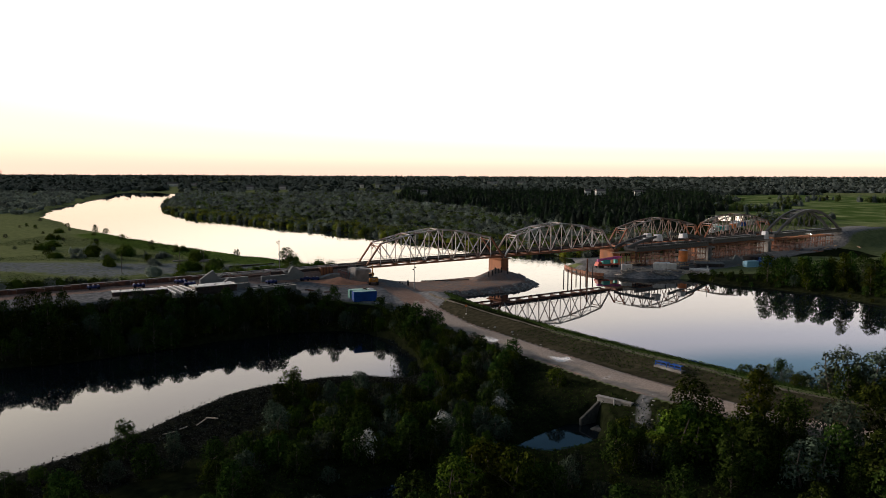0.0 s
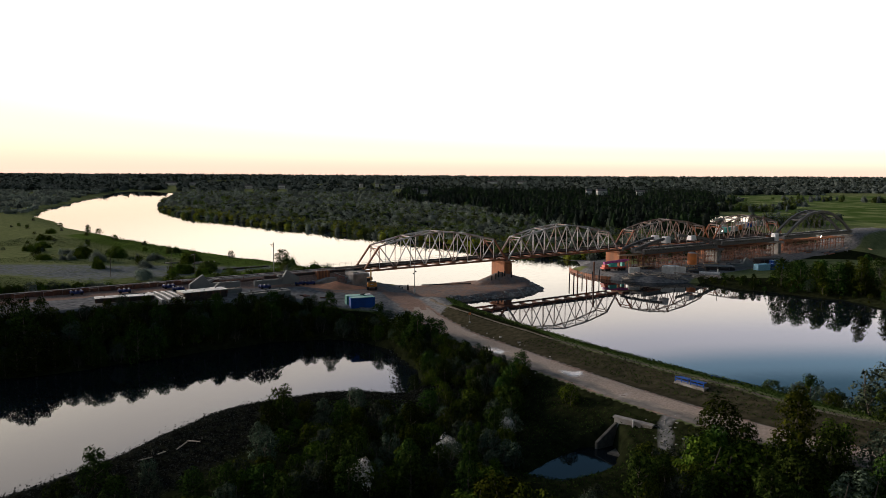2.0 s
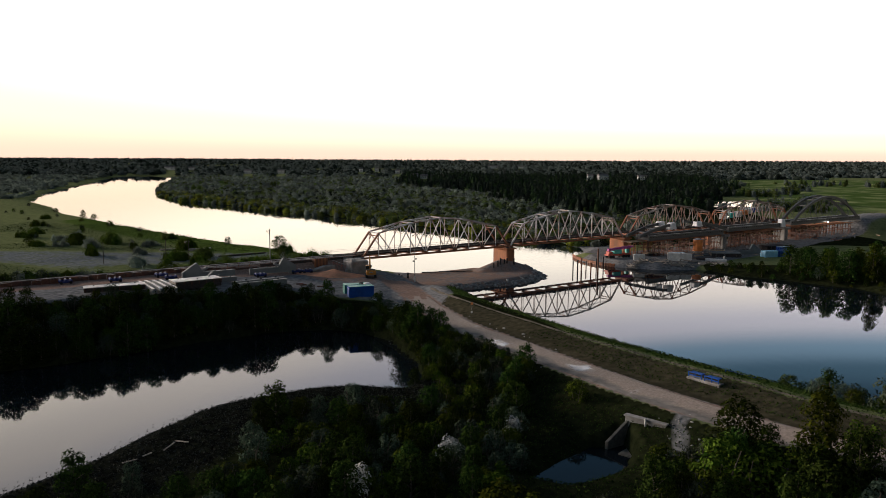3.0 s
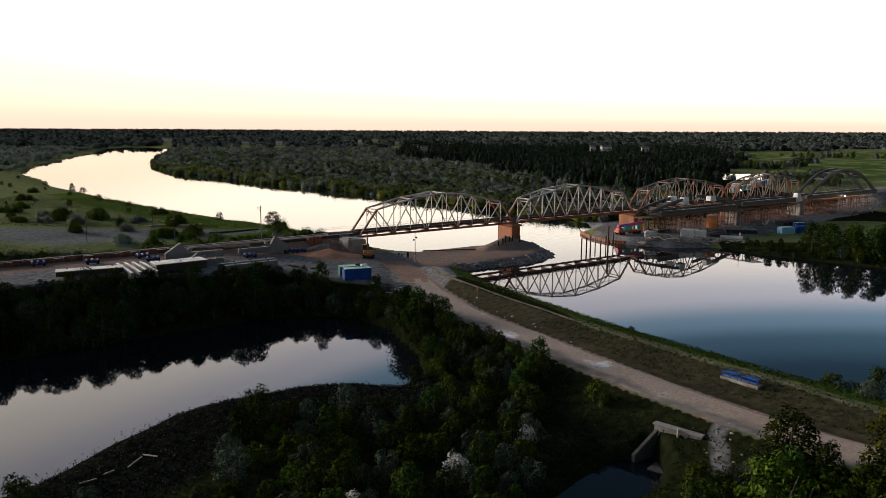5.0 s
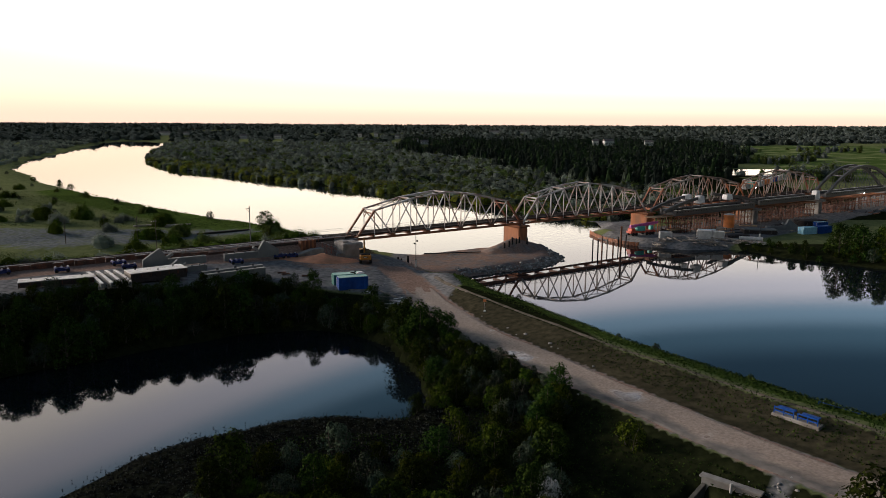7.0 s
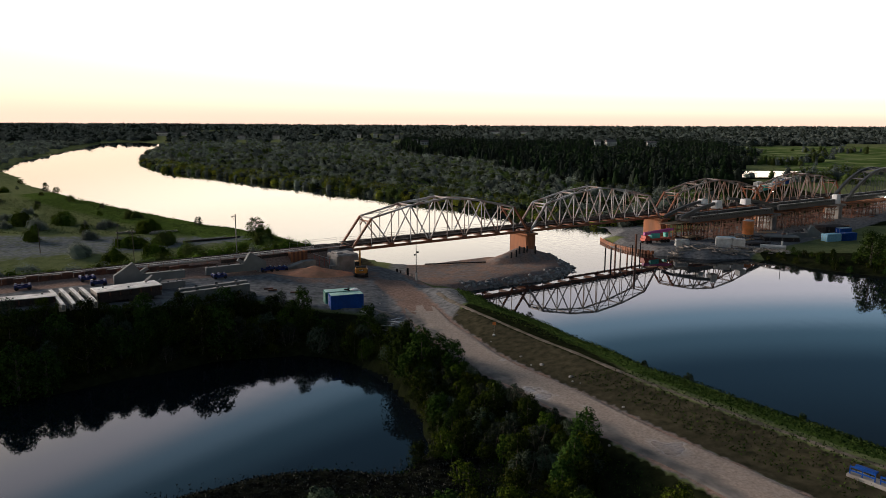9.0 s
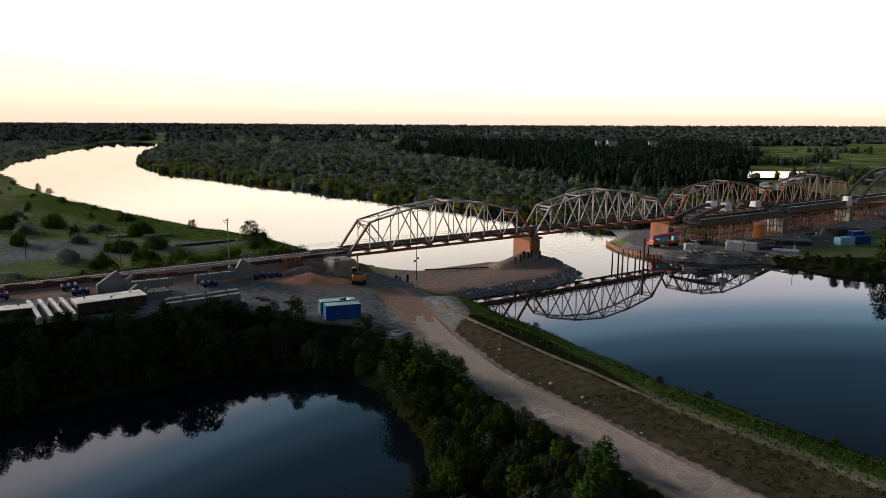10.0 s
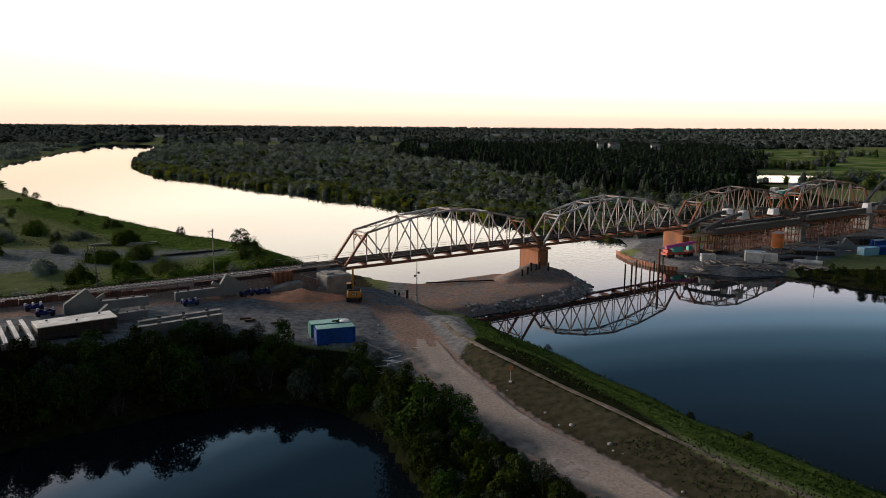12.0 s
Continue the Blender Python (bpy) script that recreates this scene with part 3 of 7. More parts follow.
def loft(bm, pts, w, h):
    """One box-section tube along the points, upright in the plane of the path."""
    rings = []
    for i, p in enumerate(pts):
        p = Vector(p)
        t = (Vector(pts[min(i + 1, len(pts) - 1)]) - Vector(pts[max(i - 1, 0)])).normalized()
        side = Vector((-t.y, t.x, 0)).normalized()
        up = t.cross(side).normalized() * -1
        up = up if up.z > 0 else -up
        rings.append([bm.verts.new(p + side * a * w / 2 + up * b * h / 2) for a, b in ((-1, -1), (1, -1), (1, 1), (-1, 1))])
    for a, b in zip(rings, rings[1:]):
        for k in range(4):
            bm.faces.new((a[k], a[(k + 1) % 4], b[(k + 1) % 4], b[k]))
    bm.faces.new(rings[0]), bm.faces.new(rings[-1][::-1])
    bmesh.ops.recalc_face_normals(bm, faces=bm.faces[:])


LINE_DEG = math.degrees(math.atan2(LINE_D[1], LINE_D[0]))

# ---- the old truss bridge ----
PANEL, WIDE = 5.72, 5.7
TOPS = {1: 7.3, 3: 9.8, 5: 11.0, 7: 9.8, 9: 7.3}


def truss_span(s, m_low, m_top, label):
    """One riveted span: two bowed Warren trusses with posts, portals, wind bracing, floor and rails. Its x runs along the bridge."""
    root = thing("truss_span", label, "bridge span", "old truss bridge spans", on_line(s, 0, 8.6), LINE_DEG)
    top = lambda k: TOPS[k] if k in TOPS else (TOPS[k - 1] + TOPS[k + 1]) / 2
    for y in (0.0, WIDE):
        bar("bottom_chord", (-0.3, y, 0), (10 * PANEL + 0.3, y, 0), 0.45, 0.6, M_RUST, root, "rusty riveted chord")
        for k in (1, 3, 5, 7):
            bar("top_chord", (k * PANEL - 0.1, y, TOPS[k]), ((k + 2) * PANEL + 0.1, y, TOPS[k + 2]), 0.44, 0.42, m_top, root)
        bar("end_post", (0, y, 0), (PANEL, y, 7.3), 0.5, 0.48, m_low, root, "rust-stained end post")
        bar("end_post", (10 * PANEL, y, 0), (9 * PANEL, y, 7.3), 0.5, 0.48, m_low, root)
        for k in range(1, 10):
            bar("hanger", (k * PANEL, y, 0.3), (k * PANEL, y, top(k) - 0.2), 0.18, 0.2, m_top, root)
        for k in (1, 3, 5, 7, 9):
            if k > 1:
                bar("diagonal", (k * PANEL, y, TOPS[k]), ((k - 1) * PANEL, y, 0.2), 0.27, 0.25, m_top, root)
            if k < 9:
                bar("diagonal", (k * PANEL, y, TOPS[k]), ((k + 1) * PANEL, y, 0.2), 0.27, 0.25, m_top, root)
        for k in (2, 4, 6, 8):
            bm = bmesh.new()
            box_to(bm, (k * PANEL, y, 0.35), (1.5, 0.5, 0.9))
            part("gusset_plate", bm, M_RUST, root, "", 0.12)
    for k in (1, 3, 5, 7, 9):
        z = TOPS[k]
        bar("cross_strut", (k * PANEL, 0, z), (k * PANEL, WIDE, z), 0.3, 0.35, m_top, root)
        if k in (1, 9):
            bar("portal_beam", (k * PANEL, 0, z - 0.9), (k * PANEL, WIDE, z - 0.9), 0.25, 0.3, m_low, root)
            bar("portal_brace", (k * PANEL, 0.1, z - 2.2), (k * PANEL, 1.5, z - 0.9), 0.2, 0.2, m_low, root)
            bar("portal_brace", (k * PANEL, WIDE - 0.1, z - 2.2), (k * PANEL, WIDE - 1.5, z - 0.9), 0.2, 0.2, m_low, root)
        if k < 9:
            bar("wind_brace", (k * PANEL, 0, z), ((k + 2) * PANEL, WIDE, TOPS[k + 2]), 0.14, 0.14, m_top, root)
            bar("wind_brace", (k * PANEL, WIDE, z), ((k + 2) * PANEL, 0, TOPS[k + 2]), 0.14, 0.14, m_top, root)
    for k in range(11):
        bar("floor_beam", (k * PANEL, 0, 0.45), (k * PANEL, WIDE, 0.45), 0.3, 0.8, M_RUST, root)
    for y in (WIDE / 2 - 0.95, WIDE / 2 + 0.95):
        bar("stringer", (-0.3, y, 0.95), (10 * PANEL + 0.3, y, 0.95), 0.25, 0.6, M_DARKSTEEL, root)
    first = block("sleeper", (0, 0, 0), (0.24, 2.9, 0.2), M_DARKSTEEL, root)
    first.location = (0.2, WIDE / 2, 1.36)
    for i in range(1, int(10 * PANEL / 0.7)):
        o = new("sleeper", first.data)
        o.parent, o.location = root, (0.2 + i * 0.7, WIDE / 2, 1.36)
    for y in (WIDE / 2 - 0.76, WIDE / 2 + 0.76):
        bar("rail", (-0.3, y, 1.54), (10 * PANEL + 0.3, y, 1.54), 0.075, 0.16, M_DARKSTEEL, root)
    for y in (0.45, WIDE - 0.45):
        bar("walkway", (-0.3, y, 1.35), (10 * PANEL + 0.3, y, 1.35), 0.7, 0.07, M_DARKSTEEL, root, "dark plank walkway")
        for z in (1.9, 2.4):
            bar("handrail", (-0.3, y, z), (10 * PANEL + 0.3, y, z), 0.05, 0.05, M_DARKSTEEL, root)
    return root


SPANS = (0.0, 58.0, 118.5, 176.5)
truss_span(SPANS[0], M_RUST, M_STEEL, "grey riveted truss span with rust-red end posts")
truss_span(SPANS[1], M_STEEL, M_STEEL, "grey painted riveted truss span streaked with rust")
span_b = truss_span(SPANS[2], M_RUST, M_OLDSTEEL, "heavily rusted bowed truss span beside the new bridge")
copy_thing(span_b, pose(*on_line(SPANS[3], 0, 8.6), 0, 0, LINE_DEG))


def pier(s, base, label, m=M_CONC):
    root = thing("bridge_pier", label, "bridge pier", "old bridge piers", on_line(s, WIDE / 2, 0), LINE_DEG)
    bm = bmesh.new()
    box_to(bm, (0, 0, (base + 7.6) / 2), (3.6, 8.0, 7.6 - base))
    part("shaft", bm, m, root, "", 0.5)
    block("cap", (0, 0, 7.75), (4.2, 8.6, 0.5), m, root, "", 0.08)
    for y in (-WIDE / 2, WIDE / 2):
        for x in (-0.9, 0.9):
            block("bearing", (x, y, 8.15), (0.7, 0.7, 0.35), M_DARKSTEEL, root)
    return root


pier(57.6, -1.5, "rust-stained stone river pier with rounded corners", M_PLINTH)
pier(117.0, -1.0, "rust-stained stone pier on the far work platform", M_PLINTH)
pier(176.0, -1.0, "rust-stained stone pier behind scaffolding", M_PLINTH)
pier(235.0, -1.0, "rust-stained stone pier behind scaffolding", M_PLINTH)
abut = thing("bridge_abutment", "grey weathered concrete abutment at the bank", "abutment", "", on_line(-3.5, WIDE / 2, 0), LINE_DEG)
block("wall", (0, 0, 6.2), (6.5, 9.5, 6.0), M_CONC, abut, "", 0.15)
block("backwall", (-1.5, 0, 9.3), (3.0, 7.0, 0.8), M_CONC, abut, "", 0.05)


# ---- plants ----
def leaf_blades(name, centres, sizes, rng, facing=None, loose=0.5):
    """Many small leaf clumps, each an uneven three-cornered blade, turned at random or roughly to face outwards and up."""
    n = len(centres)
    w = rng.normal(size=(n, 3))
    w /= np.linalg.norm(w, axis=1)[:, None]
    if facing is not None:
        w = w * loose + facing + np.array((0, 0, 0.35))
        w /= np.linalg.norm(w, axis=1)[:, None]
    u = np.cross(w, rng.normal(size=(n, 3)))
    u /= np.linalg.norm(u, axis=1)[:, None]
    v = np.cross(w, u)
    k = sizes[:, None]
    f = rng.uniform(0.7, 1.3, size=(n, 3, 1))
    c = np.stack([centres + u * k * f[:, 0], centres - u * k * 0.6 * f[:, 1] + v * k * 0.6, centres - u * k * 0.6 * f[:, 2] - v * k * 0.6], 1)
    return c.reshape(-1, 3)


def mesh_from(name, verts, faces, material):
    me = bpy.data.meshes.new(name)
    me.from_pydata(verts.tolist() if hasattr(verts, "tolist") else verts, [], faces.tolist() if hasattr(faces, "tolist") else faces)
    me.materials.append(material)
    return me


def blade_faces(n):
    return np.arange(n * 3).reshape(n, 3)


def crown_points(rng, n, h, r, lobes, low=0.12, taper=0.5):
    """Points over the skin of many rounded lobes, set over a broad dome of height h and radius r."""
    pts, out = [], []
    per = n // lobes
    for i in range(lobes):
        t = (i + 0.5) / lobes
        z = h * (low + (0.86 - low) * t)
        dome = math.sqrt(max(0.0, 1 - ((t - 0.35) / 0.72) ** 2)) * (1 - taper * 0.5 * t)
        reach = r * dome * rng.uniform(0.35, 0.82)
        a = i * 2.4 + rng.uniform(-0.6, 0.6)
        c = np.array((reach * math.cos(a), reach * math.sin(a), z))
        k = r * rng.uniform(0.34, 0.5) * (1 - 0.3 * t)
        rad = np.array((k, k, min(k * rng.uniform(0.8, 1.25), h * 0.2)))
        d = rng.normal(size=(per, 3))
        d[:, 2] = np.abs(d[:, 2]) * np.where(rng.random(per) < 0.8, 1, -1)
        d /= np.linalg.norm(d, axis=1)[:, None]
        out.append(d)
        pts.append(c + d * rad * rng.uniform(0.7, 1.12, size=(per, 1)))
    p = np.concatenate(pts)
    p[:, 2] = np.clip(p[:, 2], 0.05, None)
    return p, np.concatenate(out)


def plant_kind(name, seed, h, r, lobes, n, leaf, material, label, category, low=0.12, taper=0.5, stems=1):
    """A master plant: tapered stem or stems with limbs, and a crown of leaf clumps."""
    rng = np.random.default_rng(seed)
    root = tagged(new(name), label, category, category + " on the banks")
    bm = bmesh.new()
    for k in range(stems):
        a = k * 2.1 + seed
        off = 0.0 if stems == 1 else r * 0.25
        base = (off * math.cos(a), off * math.sin(a), -0.6)
        mid = (off * 2 * math.cos(a), off * 2 * math.sin(a), h * 0.45)
        tip = (off * 2.4 * math.cos(a + 0.3), off * 2.4 * math.sin(a + 0.3), h * 0.85)
        rod_to(bm, base, mid, 0.035 * h, 0.02 * h, 6)
        rod_to(bm, mid, tip, 0.02 * h, 0.006 * h, 5)
        for j in range(4):
            b = a + j * 1.6
            p = Vector(base).lerp(Vector(mid), 0.5 + 0.12 * j)
            rod_to(bm, p, p + Vector((math.cos(b) * r * 0.6, math.sin(b) * r * 0.6, h * 0.2)), 0.012 * h, 0.004 * h, 4)
    part("trunk", bm, M_BARK, root)
    pts, out = crown_points(rng, n, h, r, lobes, low, taper)
    crown = new("crown", mesh_from("crown", leaf_blades("crown", pts, rng.uniform(0.6, 1.3, len(pts)) * leaf * 1.12, rng, out), blade_faces(len(pts)), material))
    crown.parent = root
    return root


MASTERS = {
    "willow": [plant_kind("willow_tree", 11 + i, 7.0, 3.2, 24, 1750, 0.215, M_WILLOW, "dark green bushy willow tree on the bank", "tree", 0.02, 0.4, 1) for i in range(3)],
    "bush": [plant_kind("willow_bush", 21 + i, 4.0, 2.7, 18, 1300, 0.172, M_BUSH, "rounded yellow-green willow bush on wet ground", "bush", 0.1, 0.35, 3) for i in range(3)],
    "grey": [plant_kind("grey_willow_bush", 31 + i, 4.4, 2.6, 18, 1300, 0.162, M_GREYLEAF, "grey-green willow bush with slender leaves", "bush", 0.1, 0.35, 3) for i in range(2)],
    "tall": [plant_kind("young_poplar", 41 + i, 9.0, 2.7, 30, 2300, 0.182, M_BUSH, "tall narrow young poplar with yellow-green leaves", "tree", 0.06, 0.7, 1) for i in range(2)],
    "blossom": [plant_kind("blossoming_bush", 51, 3.4, 1.7, 12, 620, 0.12, M_BLOSSOM, "small tree white with blossom among bushes", "bush", 0.3, 0.4, 2)],
}
rngp = np.random.default_rng(77)
used = set()


def plant(kind, x, y, scale=1.0, z=None):
    opts = MASTERS[kind]
    m = opts[int(rngp.integers(len(opts)))]
    if z is None:
        z = ground_at(x, y)
    q = pose(x, y, z - 0.1, 0, 0, float(rngp.uniform(0, 360)))
    s = Vector((scale * rngp.uniform(0.9, 1.1), scale * rngp.uniform(0.9, 1.1), scale * rngp.uniform(0.9, 1.15)))
    if m.name not in used:
        used.add(m.name)
        m.matrix_basis, m.scale = q, s
        return m
    c = copy_thing(m, q)
    c.scale = s
    return c


def scatter(n, box, ok, kinds, smin, smax, gap):
    """Up to n plants in a box of the plan where ok() holds, no closer than gap."""
    done = []
    x0, y0, x1, y1 = box
    X, Y = rngp.uniform(x0, x1, n * 30), rngp.uniform(y0, y1, n * 30)
    good = ok(X, Y) & (np.hypot(X - 29.5, Y - 113.5) > 6.5)
    for x, y in zip(X[good], Y[good]):
        if all((x - a) ** 2 + (y - b) ** 2 > gap * gap for a, b in done):
            done.append((x, y))
            plant(kinds[int(rngp.integers(len(kinds)))], float(x), float(y), float(rngp.uniform(smin, smax)))
            if len(done) >= n:
                break
    return done


# single plants that stand out
for kind, x, y, s in (("willow", -5.0, 166.5, 1.1), ("willow", -7.5, 171, 0.9), ("bush", -17, 185, 0.9), ("bush", -36, 187.5, 0.8), ("bush", -46, 181, 0.85), ("bush", -54, 177, 0.85),
                      ("tall", 42.8, 100.8, 1.3), ("bush", 40.2, 99.0, 1.3), ("willow", 35.6, 106.0, 1.12), ("bush", 33.0, 105.6, 0.9), ("willow", 37.6, 103.0, 0.8), ("willow", 34.0, 102.4, 0.85),
                      ("bush", 54.6, 134, 0.85), ("willow", 60.6, 132.8, 0.75), ("grey", 63, 130, 0.8), ("tall", 66.6, 127, 0.62), ("willow", 69.5, 124, 0.7), ("bush", 57.0, 132.5, 0.7),
                      ("grey", 61, 114, 1.7), ("grey", 64.5, 111, 1.6), ("willow", 60, 110.5, 0.8), ("bush", 62, 108, 0.85), ("willow", 68.5, 113, 1.2), ("willow", 72.5, 116, 1.1),
                      ("bush", 32, 101, 1.6), ("bush", 36, 99.5, 1.5), ("bush", 29.5, 97.5, 1.2), ("willow", 45, 97, 0.95), ("bush", 47.5, 100.5, 1.1), ("willow", 49, 92, 0.85),
                      ("willow", 57, 96, 1.2), ("grey", 45, 91.5, 1.4), ("grey", 50.5, 95, 1.4), ("willow", 40, 94, 1.0), ("willow", 36, 92, 0.9), ("willow", 65, 98.5, 1.1), ("willow", 71, 106, 1.2),
                      ("grey", 58, 90, 1.5), ("willow", 52, 87, 1.2), ("bush", 6, 88.5, 1.5), ("bush", 9.4, 86, 1.3), ("bush", 2.6, 86, 1.2),
                      ("willow", 113, 258, 1.35), ("willow", 117, 253.5, 1.25), ("tall", 121, 250, 1.2), ("willow", 126, 247, 1.5), ("tall", 131, 243, 1.35), ("willow", 137, 236, 1.5), ("willow", 119.5, 261, 1.4), ("willow", 125, 256, 1.4),
                      ("blossom", 1.0, 108.5, 1.05), ("blossom", -9.2, 97.5, 1.1), ("blossom", 9.5, 117, 0.8), ("bush", -17.4, 112, 0.85), ("bush", -13, 114, 0.8), ("bush", 0.5, 137, 0.7), ("bush", 10, 131, 0.9), ("bush", 20, 126.5, 0.75)):
    plant(kind, x, y, s)
ox, rv, yd, rdp = (lambda X, Y: sdist(X, Y, OXBOW)), (lambda X, Y: sdist(X, Y, RIVER)), (lambda X, Y: sdist(X, Y, YARD)), (lambda X, Y: line_dist(X, Y, ROAD))
wet = lambda X, Y: water_dist(X, Y)
pond_view = lambda X, Y: (np.abs(X - 17.5 * (Y / 112)) > 7.5) | (Y < 94)
# far bank of the backwater
scatter(125, (-105, 145, -8, 200), lambda X, Y: (ox(X, Y) > 0.8) & (yd(X, Y) > 1.6) & (yd(X, Y) < 9) & (rdp(X, Y) > 7) & (Y > 150) & (np.hypot(X + 20, Y - 192) > 6), ["willow", "bush", "grey", "bush"], 0.5, 0.8, 2.2)
scatter(100, (-105, 138, -8, 200), lambda X, Y: (ox(X, Y) > 0.6) & (yd(X, Y) > 9) & (rdp(X, Y) > 7) & (Y > 146), ["willow", "bush", "grey", "willow"], 0.76, 1.1, 2.6)
# tongue of land between the backwater and the road
scatter(105, (-25, 96, 30, 152), lambda X, Y: (ox(X, Y) > 13) & (rdp(X, Y) > 6.5) & (wet(X, Y) > 1.2) & (pond_view(X, Y)) & (Y < 148 - 0.2 * X), ["bush", "bush", "willow", "grey"], 0.5, 0.85, 2.3)
scatter(95, (-60, 70, 30, 104), lambda X, Y: (ox(X, Y) > 8.5) & (rdp(X, Y) > 7) & (wet(X, Y) > 1.5) & (pond_view(X, Y)), ["bush", "willow", "grey", "willow"], 0.45, 0.8, 2.1)
# thicket between road end and river
scatter(34, (40, 96, 84, 128), lambda X, Y: (rdp(X, Y) > 6) & (line_dist(X, Y, CREST) > 5) & (rv(X, Y) > 1) & (X + Y * 0.9 > 155) & (X > 54), ["grey", "willow", "bush"], 0.45, 0.75, 2.6)
scatter(34, (34, 68, 82, 105), lambda X, Y: (rdp(X, Y) > 6) & (X + Y * 0.9 < 150) & (np.hypot(X - 31, Y - 110) > 6), ["grey", "willow", "bush", "willow"], 0.5, 0.85, 2.7)
# far work platform's thicket
scatter(105, (104, 205, 190, 300), lambda X, Y: (rv(X, Y) > 2.5) & (((Y < 256) & (X > 106)) | (X > 152)), ["willow", "bush", "tall", "grey"], 0.85, 1.35, 3.0)
# behind the railway
for kind, x, y, s in (("willow", -60, 290, 1.0), ("willow", -58, 286, 0.7), ("willow", -205, 440, 0.7), ("bush", -118, 300, 0.8), ("bush", -168, 318, 0.8)):
    plant(kind, x, y, s)
scatter(46, (-300, 270, -70, 560), lambda X, Y: (rv(X, Y) > 6) & (sdist(X, Y, FLAT) > 3), ["bush", "grey", "bush"], 0.35, 0.8, 9)
scatter(9, (2, 130, 70, 232), lambda X, Y: (rv(X, Y) > 0.3) & (rv(X, Y) < 2.0), ["bush", "grey"], 0.18, 0.35, 7.0)
scatter(120, (-8, 92, 36, 172), lambda X, Y: (rdp(X, Y) > 5.2) & (rdp(X, Y) < 13) & (line_dist(X, Y, CREST) > rdp(X, Y) + 4) & (ox(X, Y) > 1) & (wet(X, Y) > 1) & pond_view(X, Y) & (np.hypot(X - 30, Y - 114) > 6.5), ["grey", "grey", "bush", "willow"], 0.4, 0.7, 1.8)
# low bushes down to the backwater's edge, beside the road and along the far bank
scatter(90, (-105, 136, -5, 200), lambda X, Y: (ox(X, Y) > 0.1) & (ox(X, Y) < 6) & (Y > 146 + 0.05 * X) & (rdp(X, Y) > 6), ["willow", "bush", "grey"], 0.4, 0.65, 1.8)
scatter(55, (-8, 143, 8, 185), lambda X, Y: (ox(X, Y) > 0.2) & (rdp(X, Y) > 6) & (ox(X, Y) < 8.5) & (yd(X, Y) > 2), ["willow", "bush"], 0.35, 0.65, 1.9)
scatter(75, (90, 212, 150, 276), lambda X, Y: (rv(X, Y) > 0.6) & (rv(X, Y) < 12), ["bush", "willow"], 0.22, 0.45, 2.2)

# ---- far woods, scrub and houses ----
rngf = np.random.default_rng(5)


HOMES = ((-642, 1764), (-600, 1790), (-182, 1665), (-150, 1700), (-95, 1560), (-31, 1235), (240, 1230), (262, 1235), (318, 1205), (150, 2207), (230, 2215), (-390, 1500), (-330, 1530))


DOME_V = [(0, 0, 1.0)] + [(math.cos(e) * math.cos(a + 0.4 * q), math.cos(e) * math.sin(a + 0.4 * q), math.sin(e)) for q, e in enumerate((0.95, 0.45, -0.15)) for a in np.arange(7) * math.tau / 7]
DOME_F = [(0, 1 + k, 1 + (k + 1) % 7) for k in range(7)]
for q in (1, 8):
    for k in range(7):
        a, b = q + k, q + (k + 1) % 7
        DOME_F += [(a, a + 7, b + 7), (a, b + 7, b)]


def forest(name, X, Y, h, r, n, leaf, materials, label, category="trees", spire=0.0, loose=0.42, core=0.74):
    """Woods too many to count: every plant a lumpy dome with leaf clumps over it and a tint of its own, shared out over a few materials."""
    for hx, hy in HOMES:
        g = ~((np.abs(X - hx * Y / hy) < 12) & (Y > hy * 0.8) & (Y < hy + 12))
        X, Y = X[g], Y[g]
    Z = height(X, Y)
    kind = ((wobble(X, Y, 13, 7) * 0.8 + rngf.random(len(X)) * 1.1 + 2) * len(materials) * 0.7).astype(int) % len(materials)
    H, R = h * rngf.uniform(0.5, 1.25, len(X)) * (1 + 0.35 * wobble(X, Y, 17, 4)), r * rngf.uniform(0.6, 1.4, len(X))
    T = rngf.random(len(X))
    base, tris = np.array(DOME_V), np.array(DOME_F)
    for k, mat in enumerate(materials):
        i = np.where(kind == k)[0]
        if not len(i):
            continue
        m = len(i)
        body = np.repeat(base[None], m, 0) * rngf.uniform(0.82, 1.1, (m, len(base), 1))
        thin = 1 - spire * np.clip(body[:, :, 2:], 0, 1)
        body[:, :, :2] *= thin * R[i][:, None, None] * core
        body[:, :, 2] = body[:, :, 2] * H[i][:, None] * core
        body += np.stack([X[i], Y[i], Z[i]], 1)[:, None, :]
        f_body = (tris[None] + (np.arange(m) * len(base))[:, None, None]).reshape(-1, 3)
        j = np.repeat(i, n)
        d = rngf.normal(size=(len(j), 3))
        d[:, 2] = np.abs(d[:, 2]) * 1.1
        d /= np.linalg.norm(d, axis=1)[:, None]
        k_r = (1 - spire * d[:, 2]) * rngf.uniform(0.72, 1.12, len(j))
        c = np.stack([X[j] + d[:, 0] * R[j] * k_r, Y[j] + d[:, 1] * R[j] * k_r, Z[j] + H[j] * np.clip(d[:, 2] * rngf.uniform(0.72, 1.12, len(j)), 0.02, 1.2)], 1)
        v = leaf_blades(name, c, leaf * rngf.uniform(0.6, 1.3, len(j)), rngf, d, loose)
        nb = m * len(base)
        me = mesh_from(name, np.concatenate([body.reshape(-1, 3), v]), np.concatenate([f_body, blade_faces(len(j)) + nb]), mat)
        add_mask(me, "plant", np.concatenate([np.repeat(T[i], len(base)), np.repeat(T[j], 3)]))
        tagged(new(name, me), label, category, kind="stuff")


